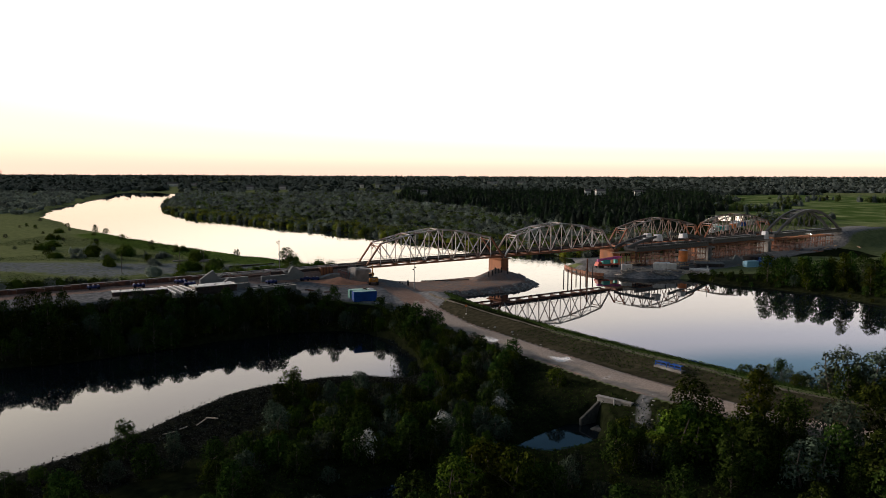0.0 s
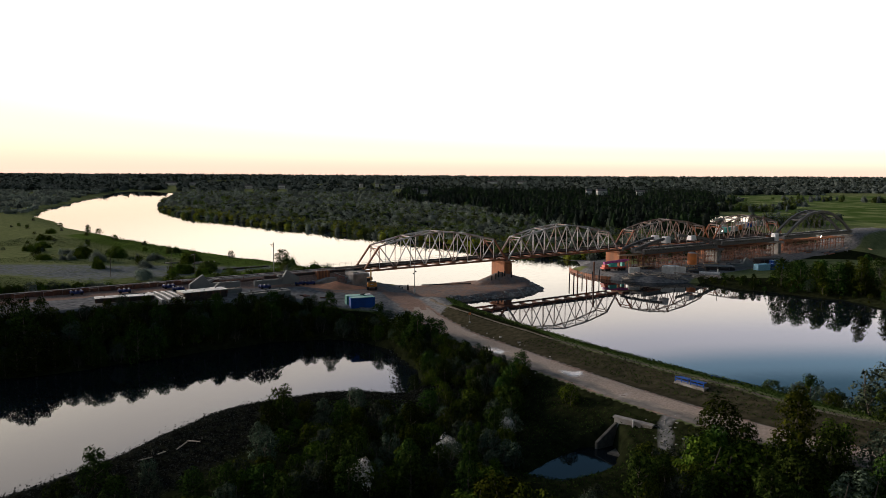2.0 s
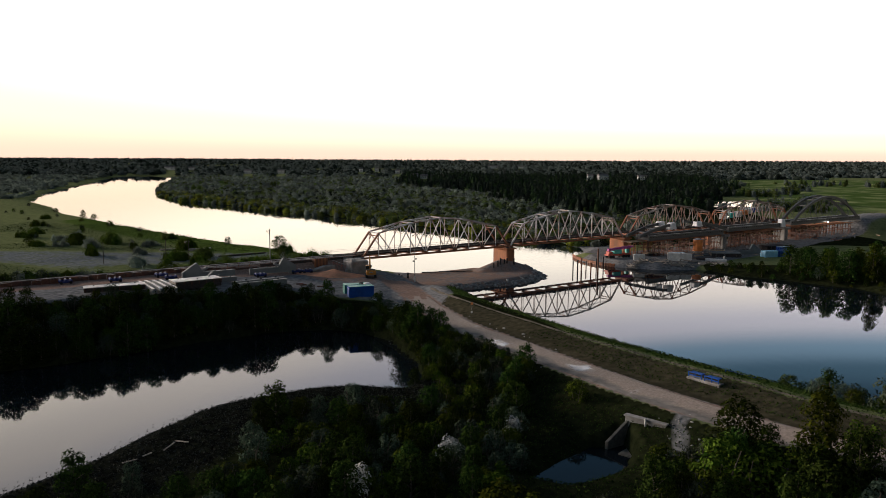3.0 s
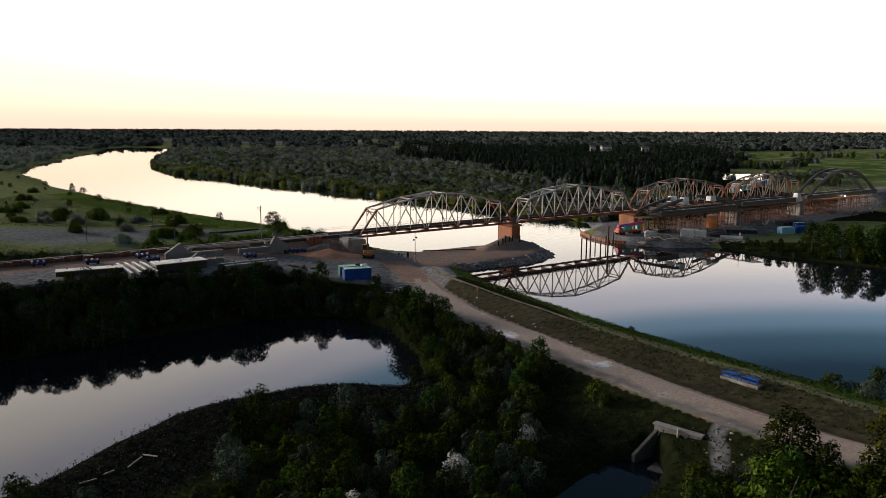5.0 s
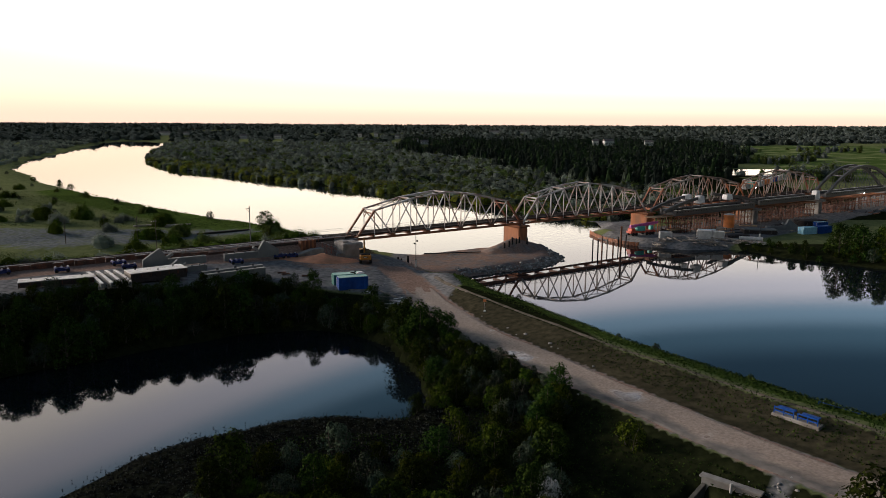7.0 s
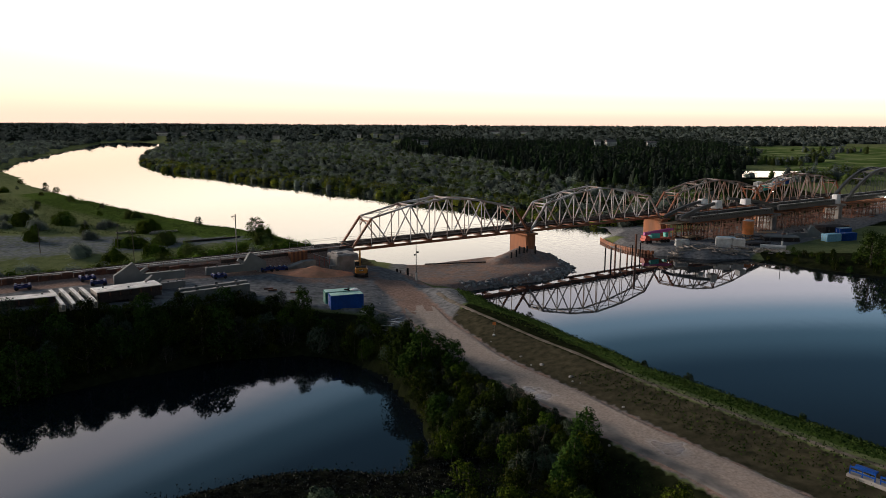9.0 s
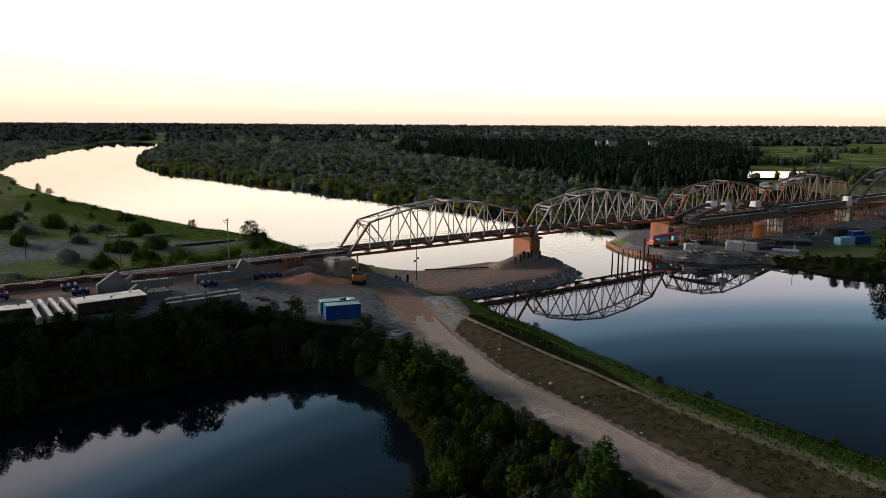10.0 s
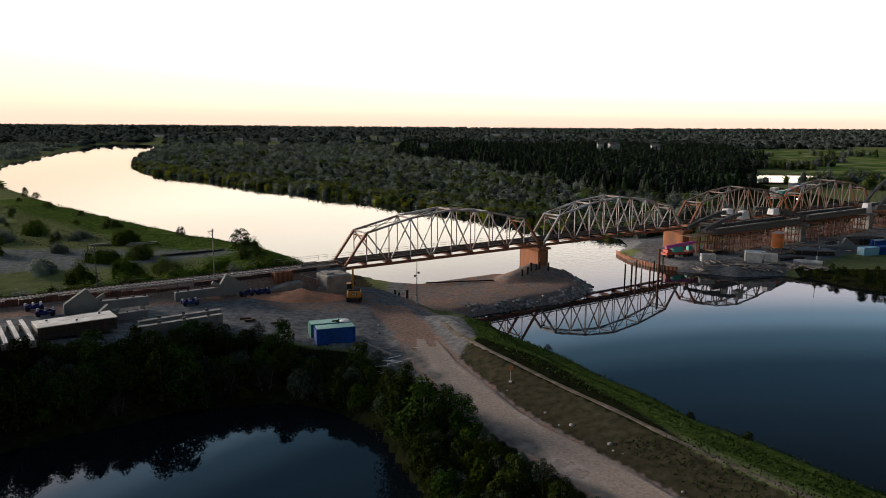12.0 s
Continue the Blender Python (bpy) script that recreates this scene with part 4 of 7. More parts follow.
def sample(n, box, ok, gap=0.0):
    x0, y0, x1, y1 = box
    X, Y = rngf.uniform(x0, x1, n), rngf.uniform(y0, y1, n)
    g = ok(X, Y)
    return X[g], Y[g]


# leaf colour greyed and paled to carry the haze of distance
M_FAR = leafy("hazed_woodland_leaves", (0.090, 0.110, 0.102), (0.125, 0.148, 0.132), 0.45, 0.01, 0.3, True)
M_FAR2 = leafy("far_pine_needles", (0.014, 0.020, 0.017), (0.026, 0.034, 0.026), 0.4, 0.0, 0.0, True)
M_SCRUB = leafy("scrub_leaves", (0.065, 0.092, 0.026), (0.105, 0.140, 0.044), 0.45, 0.02, 0.5, True)
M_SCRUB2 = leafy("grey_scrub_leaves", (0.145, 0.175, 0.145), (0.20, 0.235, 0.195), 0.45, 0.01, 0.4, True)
M_SCRUB3 = leafy("yellow_scrub_leaves", (0.16, 0.18, 0.022), (0.22, 0.24, 0.036), 0.4, 0.01, 0.5, True)
M_HEDGE = leafy("hedge_leaves", (0.030, 0.055, 0.008), (0.09, 0.13, 0.02), 0.35, 0.02, 0.3, True)
PINES = [(-42, 880), (37, 730), (85, 520), (140, 470), (214, 600), (330, 900), (446, 1282), (110, 1260), (-67, 1400)]
FIELDS = [(216, 560), (400, 560), (1000, 900), (1200, 1280), (520, 1250), (330, 860)]
dry = lambda X, Y: rv(X, Y) > 1.2
pines = lambda X, Y: sdist(X, Y, PINES) < 30 * wobble(X, Y, 38, 3)
fields = lambda X, Y: sdist(X, Y, FIELDS) < 0
near_line = lambda X, Y: np.abs((Y - 239.06) * 0.815 - (X + 24.15) * 0.579 + 3) < 19
east = lambda X, Y: np.where(Y < 1300, X > np.interp(Y, [330, 375, 450, 540, 640, 740, 950, 1170, 1300], [56, 1, -42, -124, -222, -282, -358, -414, -432]), True)
X, Y = sample(10000, (-420, 335, 260, 760), lambda X, Y: dry(X, Y) & ~((X > 135) & (Y < 565)) & (rv(X, Y) > 5) & ~pines(X, Y) & ~fields(X, Y) & ~near_line(X, Y) & east(X, Y) & (X < 210) & (wobble(X, Y, 21, 5) > -0.6))
forest("riverside_scrub", X, Y, 4.3, 3.3, 56, 0.52, [M_SCRUB2, M_FAR, M_SCRUB2, M_SCRUB, M_SCRUB2, M_SCRUB, M_FAR2], "dense willow scrub on the inner river bank", "scrub")
X, Y = sample(90000, (-420, 338, 70, 760), lambda X, Y: (rv(X, Y) > 0.6) & (rv(X, Y) < 22) & east(X + 14, Y) & ~near_line(X, Y) & (rv(X, Y) > 9 * rngf.random(len(X))))
X, Y = X[:2200], Y[:2200]
forest("riverside_scrub", X, Y, 3.3, 2.6, 80, 0.42, [M_SCRUB, M_SCRUB3, M_SCRUB, M_SCRUB2, M_SCRUB3, M_FAR2], "thick yellow-green willow scrub along the water's edge", "scrub")
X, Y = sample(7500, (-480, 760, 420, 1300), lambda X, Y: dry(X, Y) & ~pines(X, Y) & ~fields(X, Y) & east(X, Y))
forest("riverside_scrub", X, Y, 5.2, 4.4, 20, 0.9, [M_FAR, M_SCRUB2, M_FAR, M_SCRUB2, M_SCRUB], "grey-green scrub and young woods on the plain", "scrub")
X, Y = sample(9000, (-70, 470, 450, 1400), pines)
forest("pine_wood", X, Y, 12.0, 3.6, 20, 1.1, [M_FAR2, M_FAR2, M_PINE], "dark dense pine wood", "wood", 0.4)
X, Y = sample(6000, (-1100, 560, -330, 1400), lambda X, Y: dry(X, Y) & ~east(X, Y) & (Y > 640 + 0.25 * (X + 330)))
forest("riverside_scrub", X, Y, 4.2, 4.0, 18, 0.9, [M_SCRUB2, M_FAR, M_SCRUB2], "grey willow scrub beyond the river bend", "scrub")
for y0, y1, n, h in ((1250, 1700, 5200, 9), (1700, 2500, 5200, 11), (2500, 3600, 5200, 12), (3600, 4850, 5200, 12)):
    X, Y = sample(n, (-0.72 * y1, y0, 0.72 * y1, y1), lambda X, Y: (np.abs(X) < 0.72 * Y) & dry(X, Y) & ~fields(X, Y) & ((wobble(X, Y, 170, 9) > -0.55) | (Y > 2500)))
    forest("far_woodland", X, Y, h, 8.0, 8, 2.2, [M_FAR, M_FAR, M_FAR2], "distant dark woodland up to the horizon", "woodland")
# hedge along the railway and rounded bushes in the river meadow
off_line = lambda X, Y: (Y - 239.06) * 0.815 - (X + 24.15) * 0.579
X, Y = sample(60000, (-150, 150, -34, 275), lambda X, Y: (off_line(X, Y) > 7.5) & (off_line(X, Y) < 13) & (rv(X, Y) > 6))
X, Y = X[:420], Y[:420]
forest("railway_hedge", X, Y, 3.1, 2.1, 230, 0.2, [M_HEDGE, M_SCRUB, M_HEDGE, M_SCRUB2], "dense green hedge of bushes along the railway bank", "hedge")
for cx, cy, w, h, mats in ((-88, 252, 6, 4.6, [M_HEDGE]), (-80, 257, 7, 5.0, [M_HEDGE]), (-70, 262, 7, 4.2, [M_HEDGE, M_SCRUB]), (-58, 262, 6, 4.0, [M_HEDGE]), (-50, 270, 5, 3.6, [M_HEDGE, M_SCRUB]), (-104, 240, 6, 4.6, [M_SCRUB2]), (-137, 308, 6, 4.4, [M_SCRUB2]),
                          (-139, 327, 5, 5.5, [M_HEDGE]), (-101, 312, 4, 4.2, [M_HEDGE]), (-65, 313, 6, 3.6, [M_SCRUB]), (-120, 316, 8, 2.6, [M_SCRUB2]), (-148, 317, 5, 5.6, [M_HEDGE]), (-135, 321, 4, 5.0, [M_HEDGE, M_SCRUB]), (-126, 283, 4, 3.4, [M_HEDGE]), (-151, 311, 5, 2.8, [M_SCRUB2]), (-187, 358, 5, 3.6, [M_HEDGE]), (-161, 311, 4, 3.2, [M_HEDGE]), (-183, 341, 5, 3.6, [M_HEDGE]),
                          (-100, 260, 6, 4.4, [M_SCRUB2]), (-92.5, 276, 5, 5.2, [M_HEDGE]), (-86, 284, 5, 5.0, [M_HEDGE, M_SCRUB]), (-101, 306, 4, 4.0, [M_HEDGE]), (-112, 290, 4, 2.8, [M_SCRUB2]), (-223, 435, 4, 3.6, [M_HEDGE]), (-166, 352, 4, 2.6, [M_SCRUB2]), (-205, 392, 4, 3.0, [M_HEDGE]), (-58, 292, 4, 5.5, [M_HEDGE]), (-56, 286, 5, 4.0, [M_SCRUB]), (-120, 345, 7, 2.4, [M_SCRUB]), (-160, 330, 8, 3.0, [M_SCRUB2])):
    n = 7
    forest("meadow_bushes", cx + rngf.normal(0, w * 0.28, n), cy + rngf.normal(0, w * 0.25, n), h * 0.85, h * 0.55, 380, 0.21, mats, "rounded bushes growing together in the river meadow", "bushes")
# clumps of trees in the meadows
for cx, cy, n, w in ((300, 735, 60, 26), (352, 780, 26, 12), (395, 845, 24, 14), (420, 640, 60, 24), (455, 700, 50, 18), (290, 600, 40, 20), (560, 960, 30, 16), (610, 900, 30, 12), (245, 545, 90, 24), (400, 560, 70, 22), (500, 1010, 40, 60)):
    X, Y = cx + rngf.normal(0, w * 0.5, n), cy + rngf.normal(0, w * 0.35, n)
    forest("meadow_trees", X, Y, 9.0, 3.2, 40, 0.9, [M_FAR, M_SCRUB], "clump of trees standing in the meadow", "trees")


def house(x, y, rz, size, label, wall=M_WHITE):
    w, d, h = size
    z = ground_at(x, y)
    root = thing("house", label, "house", "distant houses", (x, y, z), rz)
    block("wall", (0, 0, h / 2), (w, d, h), wall, root)
    bm = bmesh.new()
    e = 0.5
    v = [bm.verts.new(p) for p in ((-w / 2 - e, -d / 2 - e, h), (w / 2 + e, -d / 2 - e, h), (w / 2 + e, d / 2 + e, h), (-w / 2 - e, d / 2 + e, h), (-w / 2 - e, 0, h + d * 0.35), (w / 2 + e, 0, h + d * 0.35))]
    for f in ((0, 1, 5, 4), (2, 3, 4, 5), (0, 4, 3), (1, 2, 5), (3, 2, 1, 0)):
        bm.faces.new([v[i] for i in f])
    part("roof", bm, M_ROOF, root)
    for k in range(max(2, int(w / 3))):
        block("window", (-w / 2 + (k + 0.5) * w / max(2, int(w / 3)), -d / 2 - 0.03, h * 0.5), (1.2, 0.1, 1.3), M_GLASS, root)
    return root


for x, y, rz, size, label in ((-642, 1764, 4, (24, 9, 6), "long white house by the far woods"), (-600, 1790, -8, (13, 8, 5), "white house half hidden by trees"), (-182, 1665, 10, (8, 7, 7), "tall white house above the trees"),
                              (-150, 1700, 0, (8, 7, 7), "white house above the trees"), (-95, 1560, 0, (9, 8, 6), "pale house among woods"), (-31, 1235, 8, (12, 8, 4), "pale house at the edge of the pine wood"),
                              (-46, 1240, -5, (9, 8, 6), "pale small house at the edge of the pine wood"), (240, 1230, 0, (9, 8, 7), "white gabled house among dark trees"), (262, 1235, 12, (16, 9, 7), "grey gabled house among dark trees"),
                              (318, 1205, -6, (13, 8, 6), "white farmhouse among dark trees"), (150, 2207, 0, (36, 10, 6), "long white building on the horizon"), (230, 2215, 0, (40, 10, 5), "long white building on the horizon"),
                              (-390, 1500, 5, (14, 8, 6), "pale house beyond the scrub"), (-330, 1530, 0, (12, 8, 6), "pale house beyond the scrub")):
    house(x, y, rz, size, label)
mast = thing("lattice_mast", "thin steel transmission mast above far woods", "mast", "", (-1130, 1900, 8))
bm = bmesh.new()
for sx_ in (-1, 1):
    for sy_ in (-1, 1):
        rod_to(bm, (2.5 * sx_, 2.5 * sy_, -1), (0.3 * sx_, 0.3 * sy_, 34), 0.25, 0.12, 4)
for k in range(10):
    q = 2.5 - 2.2 * k / 10
    for a, b in (((-q, -q), (q, -q)), ((q, -q), (q, q)), ((q, q), (-q, q)), ((-q, q), (-q, -q))):
        rod_to(bm, (*a, 3.3 * k), (b[0] * 0.92, b[1] * 0.92, 3.3 * k + 3.3), 0.1, 0.1, 4)
part("lattice", bm, M_NEWSTEEL, mast)

# ---- low growth: grass, reeds, mud tufts ----
def tufts(name, X, Y, leaf, mat, label, lift=0.15):
    Z = np.maximum(height(X, Y), 0.02)
    c = np.stack([X, Y, Z + lift * rngf.random(len(X))], 1)
    tagged(new(name, mesh_from(name, leaf_blades(name, c, leaf * rngf.uniform(0.5, 1.4, len(X)), rngf), blade_faces(len(X)), mat)), label, "grass", kind="stuff")


M_GRASS = leafy("grass_blades", (0.03, 0.045, 0.012), (0.075, 0.11, 0.028), 0.0, 0.0)
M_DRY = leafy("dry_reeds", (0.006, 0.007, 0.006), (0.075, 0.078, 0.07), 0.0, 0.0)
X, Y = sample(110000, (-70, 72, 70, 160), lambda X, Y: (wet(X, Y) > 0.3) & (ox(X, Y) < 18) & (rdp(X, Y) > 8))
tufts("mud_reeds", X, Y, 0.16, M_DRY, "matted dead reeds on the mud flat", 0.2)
X, Y = sample(60000, (-75, 72, 2, 175), lambda X, Y: (ox(X, Y) < 0.4) & (ox(X, Y) > -2.6 * rngf.random(len(X)) ** 2) & ((Y < 148) | (X > -12)))
tufts("shallow_reeds", X, Y, 0.13, M_DRY, "sparse dead reeds standing in the shallows", 0.25)
# dark willow colour on this grass keeps the painted thicket shade unbroken
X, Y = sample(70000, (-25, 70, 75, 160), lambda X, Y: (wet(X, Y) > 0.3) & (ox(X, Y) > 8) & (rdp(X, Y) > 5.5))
tufts("bank_grass", X, Y, 0.15, M_WILLOW, "rough grass under the bushes, its colour darkened for shade", 0.3)
X, Y = sample(90000, (-5, 100, 90, 240), lambda X, Y: (rv(X, Y) > 0.0) & (side_dist(X, Y, CREST) > 2.2) & (side_dist(X, Y, CREST) < 19) & (X > 1))
tufts("waterside_grass", X, Y, 0.15, M_GRASS, "fresh green grass fringe along the water", 0.35)
# same shade-darkened grass on the backwater's far bank
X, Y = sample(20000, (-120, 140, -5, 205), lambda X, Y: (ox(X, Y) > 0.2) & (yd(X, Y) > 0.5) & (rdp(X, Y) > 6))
tufts("bank_grass", X, Y, 0.2, M_WILLOW, "rough grass under the bushes, its colour darkened for shade", 0.3)
X, Y = sample(60000, (-220, 235, -35, 420), lambda X, Y: (rv(X, Y) > 0.5) & (wobble(X, Y, 25, 2) > -0.2) & (sdist(X, Y, FLAT) > 1))
tufts("meadow_grass", X, Y, 0.2, M_GRASS, "tussocky meadow grass by the river", 0.3)

# ---- the dirt road ----
def smooth_line(pts, step=1.5):
    """Points every step metres along a rounded line."""
    p = [Vector((x, y, 0)) for x, y in pts]
    out = []
    for i in range(1, len(p) - 2):
        a, b, c, d = p[i - 1:i + 3]
        n = max(2, int((c - b).length / step))
        for k in range(n):
            t = k / n
            out.append(0.5 * (2 * b + (c - a) * t + (2 * a - 5 * b + 4 * c - d) * t * t + (3 * b - a - 3 * c + d) * t ** 3))
    return out


def road_material():
    m = bpy.data.materials.new("sandy_road")
    m.use_nodes = True
    n, l = m.node_tree.nodes, m.node_tree.links
    b = n["Principled BSDF"]
    geo, at = n.new("ShaderNodeNewGeometry"), n.new("ShaderNodeAttribute")
    at.attribute_name = "across"

    def tex(scale, detail=6):
        t = n.new("ShaderNodeTexNoise")
        t.inputs["Scale"].default_value, t.inputs["Detail"].default_value = scale, detail
        l.new(geo.outputs["Position"], t.inputs["Vector"])
        return t.outputs["Fac"]

    def ramp(fac, a, c, p0, p1):
        r = n.new("ShaderNodeValToRGB")
        r.color_ramp.elements[0].position, r.color_ramp.elements[1].position = p0, p1
        r.color_ramp.elements[0].color, r.color_ramp.elements[1].color = (*a, 1), (*c, 1)
        l.new(fac, r.inputs[0])
        return r.outputs[0]

    fine, mid, wide = tex(3.0), tex(0.5), tex(0.16, 3)
    sand = ramp(fine, (0.26, 0.20, 0.16), (0.42, 0.335, 0.275), 0.3, 0.7)
    grey = ramp(mid, (0.10, 0.092, 0.086), (0.22, 0.195, 0.175), 0.35, 0.65)
    edge = n.new("ShaderNodeMath")
    edge.operation = "MULTIPLY_ADD"
    l.new(wide, edge.inputs[0])
    edge.inputs[1].default_value = 1.1
    l.new(at.outputs["Fac"], edge.inputs[2])
    k = ramp(edge.outputs[0], (0, 0, 0), (1, 1, 1), 0.72, 1.0)
    mx = n.new("ShaderNodeMixRGB")
    l.new(k, mx.inputs[0]), l.new(grey, mx.inputs[1]), l.new(sand, mx.inputs[2])
    l.new(mx.outputs[0], b.inputs["Base Color"])
    rough = ramp(wide, (0.95, 0.95, 0.95), (0.18, 0.18, 0.18), 0.62, 0.68)
    l.new(rough, b.inputs["Roughness"])
    bp = n.new("ShaderNodeBump")
    bp.inputs["Strength"].default_value, bp.inputs["Distance"].default_value = 0.6, 0.12
    l.new(mid, bp.inputs["Height"]), l.new(bp.outputs[0], b.inputs["Normal"])
    return m


line = smooth_line([(-20, 232)] + ROAD, 1.2)
prof = [(-3.9, -0.25), (-3.4, 0.0), (-2.7, 0.06), (-1.9, 0.0), (-1.1, 0.05), (0, 0.09), (1.0, 0.05), (1.8, 0.0), (2.6, 0.06), (3.3, 0.03), (3.8, -0.25)]
rv_v, rv_f, across = [], [], []
for i, p in enumerate(line):
    t = (line[min(i + 1, len(line) - 1)] - line[max(i - 1, 0)]).normalized()
    nrm = Vector((-t.y, t.x, 0))
    z0 = ground_at(p.x, p.y)
    for k, (o, dz) in enumerate(prof):
        q = p + nrm * (o * 0.92 * (1 + 0.10 * math.sin(i * 0.31 + k)))
        zz = max(ground_at(q.x, q.y), z0 - 0.3)
        rv_v.append((q.x, q.y, zz + dz + 0.06 - 0.34 * max(0.0, 1 - i / 26) + 0.03 * math.sin(i * 0.9 + k * 2.1)))
        across.append((o + 3.9) / 7.7)
w_ = len(prof)
for i in range(len(line) - 1):
    for k in range(w_ - 1):
        a = i * w_ + k
        rv_f.append((a, a + 1, a + w_ + 1, a + w_))
r_me = mesh_from("road", rv_v, rv_f, road_material())
r_me.polygons.foreach_set("use_smooth", [True] * len(rv_f))
add_mask(r_me, "across", across)
tagged(new("road", r_me), "rutted sandy dirt road along the dam with puddles", "road", kind="structure")


path_line = smooth_line([(-8, 216)] + CREST, 1.0)
fp_v, fp_f = [], []
for i, p in enumerate(path_line):
    t = (path_line[min(i + 1, len(path_line) - 1)] - path_line[max(i - 1, 0)]).normalized()
    nrm = Vector((-t.y, t.x, 0))
    for k in range(5):
        q = p + nrm * ((k - 2) * 0.3 * (1 + 0.25 * math.sin(i * 0.37 + k) + 0.15 * math.sin(i * 0.9)))
        fp_v.append((q.x, q.y, ground_at(q.x, q.y) + (0.05 if 0 < k < 4 else -0.08)))
for i in range(len(path_line) - 1):
    for k in range(4):
        a = i * 5 + k
        fp_f.append((a, a + 1, a + 6, a + 5))
p_me = mesh_from("footpath", fp_v, fp_f, surface("trodden_earth", (0.13, 0.108, 0.088), (0.27, 0.228, 0.19), 1.1, 1.0, 0, 0.2, (0.075, 0.072, 0.045), 0.35, 0.6, spec=0.0))
p_me.polygons.foreach_set("use_smooth", [True] * len(fp_f))
tagged(new("footpath", p_me), "narrow trodden footpath along the crest of the dam", "path", kind="structure")


# ---- railway on the bank ----
track = thing("railway_track", "single railway track on a low bank", "railway track")
for off in (WIDE / 2 - 0.76, WIDE / 2 + 0.76):
    bar("rail", on_line(-150, off, 9.75), on_line(-0.5, off, 9.95), 0.08, 0.17, M_DARKSTEEL, track)
bm = bmesh.new()
beam_to(bm, on_line(-150, WIDE / 2, 9.35), on_line(-3.5, WIDE / 2, 9.5), 3.6, 0.35)
part("ballast", bm, M_ROCK, track, "dark stone ballast", 0.1)
sl = bmesh.new()
box_to(sl, (0, 0, 0), (0.25, 2.7, 0.18))
sleeper = part("sleeper", sl, M_DARKSTEEL, track)
sleeper.matrix_basis = pose(*on_line(-1.0, WIDE / 2, 9.72), 0, 0, LINE_DEG)
for k in range(1, 170):
    o = new("sleeper", sleeper.data)
    o.parent = track
    o.matrix_basis = pose(*on_line(-1.0 - k * 0.62, WIDE / 2, 9.72 - 0.0008 * k), 0, 0, LINE_DEG)
fence = thing("guard_rail", "long low steel guard rail beside the track", "railing")
for z in (10.35, 10.0):
    bar("rail", on_line(-150, -0.6, z), on_line(-10, -0.6, z + 0.1), 0.13, 0.13, M_PALESTEEL, fence)
for k in range(47):
    bar("post", on_line(-149 + 3 * k, -0.6, 9.0), on_line(-149 + 3 * k, -0.6, 10.45), 0.1, 0.1, M_RUST, fence)
wall = thing("retaining_wall", "low rusty sheet retaining wall below the track", "retaining wall")
for k in range(56):
    s = -118 + 2.0 * k
    block("panel", on_line(s, -1.15 + 0.1 * (k % 2), yard_height(on_line(s, -1).x) + 0.1 + 0.12 * math.sin(k * 2.3)), (1.95, 0.16, 1.9), M_WALLRUST, wall, "", 0.0, LINE_DEG)

# approach to the bridge: dark girder edge and a thin pale handrail
appr = thing("approach_girder", "dark steel girder edging the bridge approach", "girder")
bar("web", on_line(-32, -0.75, 9.15), on_line(-0.6, -0.3, 9.3), 0.25, 0.9, M_DARKSTEEL, appr)
bar("top_flange", on_line(-32, -0.75, 9.64), on_line(-0.6, -0.3, 9.79), 0.5, 0.08, M_WALLRUST, appr)
for k in range(16):
    bar("stiffener", on_line(-31 + 2 * k, -0.92 + 0.014 * k, 8.8), on_line(-31 + 2 * k, -0.92 + 0.014 * k, 9.6), 0.1, 0.1, M_WALLRUST, appr)
hrail = thing("handrail", "thin pale steel handrail along the bridge approach", "railing")
for z in (10.4, 10.85):
    bar("rail", on_line(-13, WIDE + 0.8, z), on_line(-0.5, WIDE + 0.5, z + 0.1), 0.045, 0.045, M_FLANGE, hrail)
for k in range(7):
    bar("post", on_line(-13 + 2.05 * k, WIDE + 0.78 - 0.04 * k, 8.8), on_line(-13 + 2.05 * k, WIDE + 0.78 - 0.04 * k, 10.9), 0.05, 0.05, M_FLANGE, hrail)

# ---- work yard ----
def at_yard(x, y):
    return (x, y, ground_at(x, y))


def deck_unit(x, y, rz, length, width, h, label, tilt=0.0):
    root = thing("bridge_deck_unit", label, "steel deck", "steel bridge parts in the yard", at_yard(x, y), rz)
    # top plate lighter than the sides: reflected sky partly painted into its colour
    block("deck_plate", (0, 0, h), (length, width, 0.12), M_PALESTEEL, root, "pale top plate, lightened with painted sky sheen", 0.02)
    for y_ in (-width / 2 + 0.25, width / 2 - 0.25):
        block("edge_girder", (0, y_, h - 0.55), (length - 0.1, 0.25, 0.95), M_DARKSTEEL, root)
    n = int(length / 1.6)
    for k in range(n + 1):
        x_ = -length / 2 + 0.3 + k * (length - 0.6) / n
        block("cross_beam", (x_, 0, h - 0.5), (0.14, width + 0.5, 0.7), M_WALLRUST, root)
    if h > 2:
        block("lower_unit", (0, 0.1, h - 1.45), (length - 0.3, width - 0.1, 0.75), M_DARKSTEEL, root, "dark lower deck unit")
        block("edge_plate", (-length / 2 + 0.05, 0, h - 0.9), (0.1, width, 1.5), M_TIMBER, root)
    for k in range(3):
        x_ = -length / 3 + k * length / 3
        block("support_block", (x_, 0, (h - 1.0) / 2 - 0.1), (0.6, width * 0.9, h - 0.8), M_DARKSTEEL, root)
        block("lifting_lug", (x_, (-1) ** k * width * 0.25, h + 0.16), (0.3, 0.08, 0.22), M_NEWSTEEL, root)
    for k in range(int(length / 2.6)):
        block("slot", (-length / 2 + 1.3 + k * 2.6, 0.1, h + 0.064), (1.6, 0.06, 0.01), M_DARKSTEEL, root)
    return root


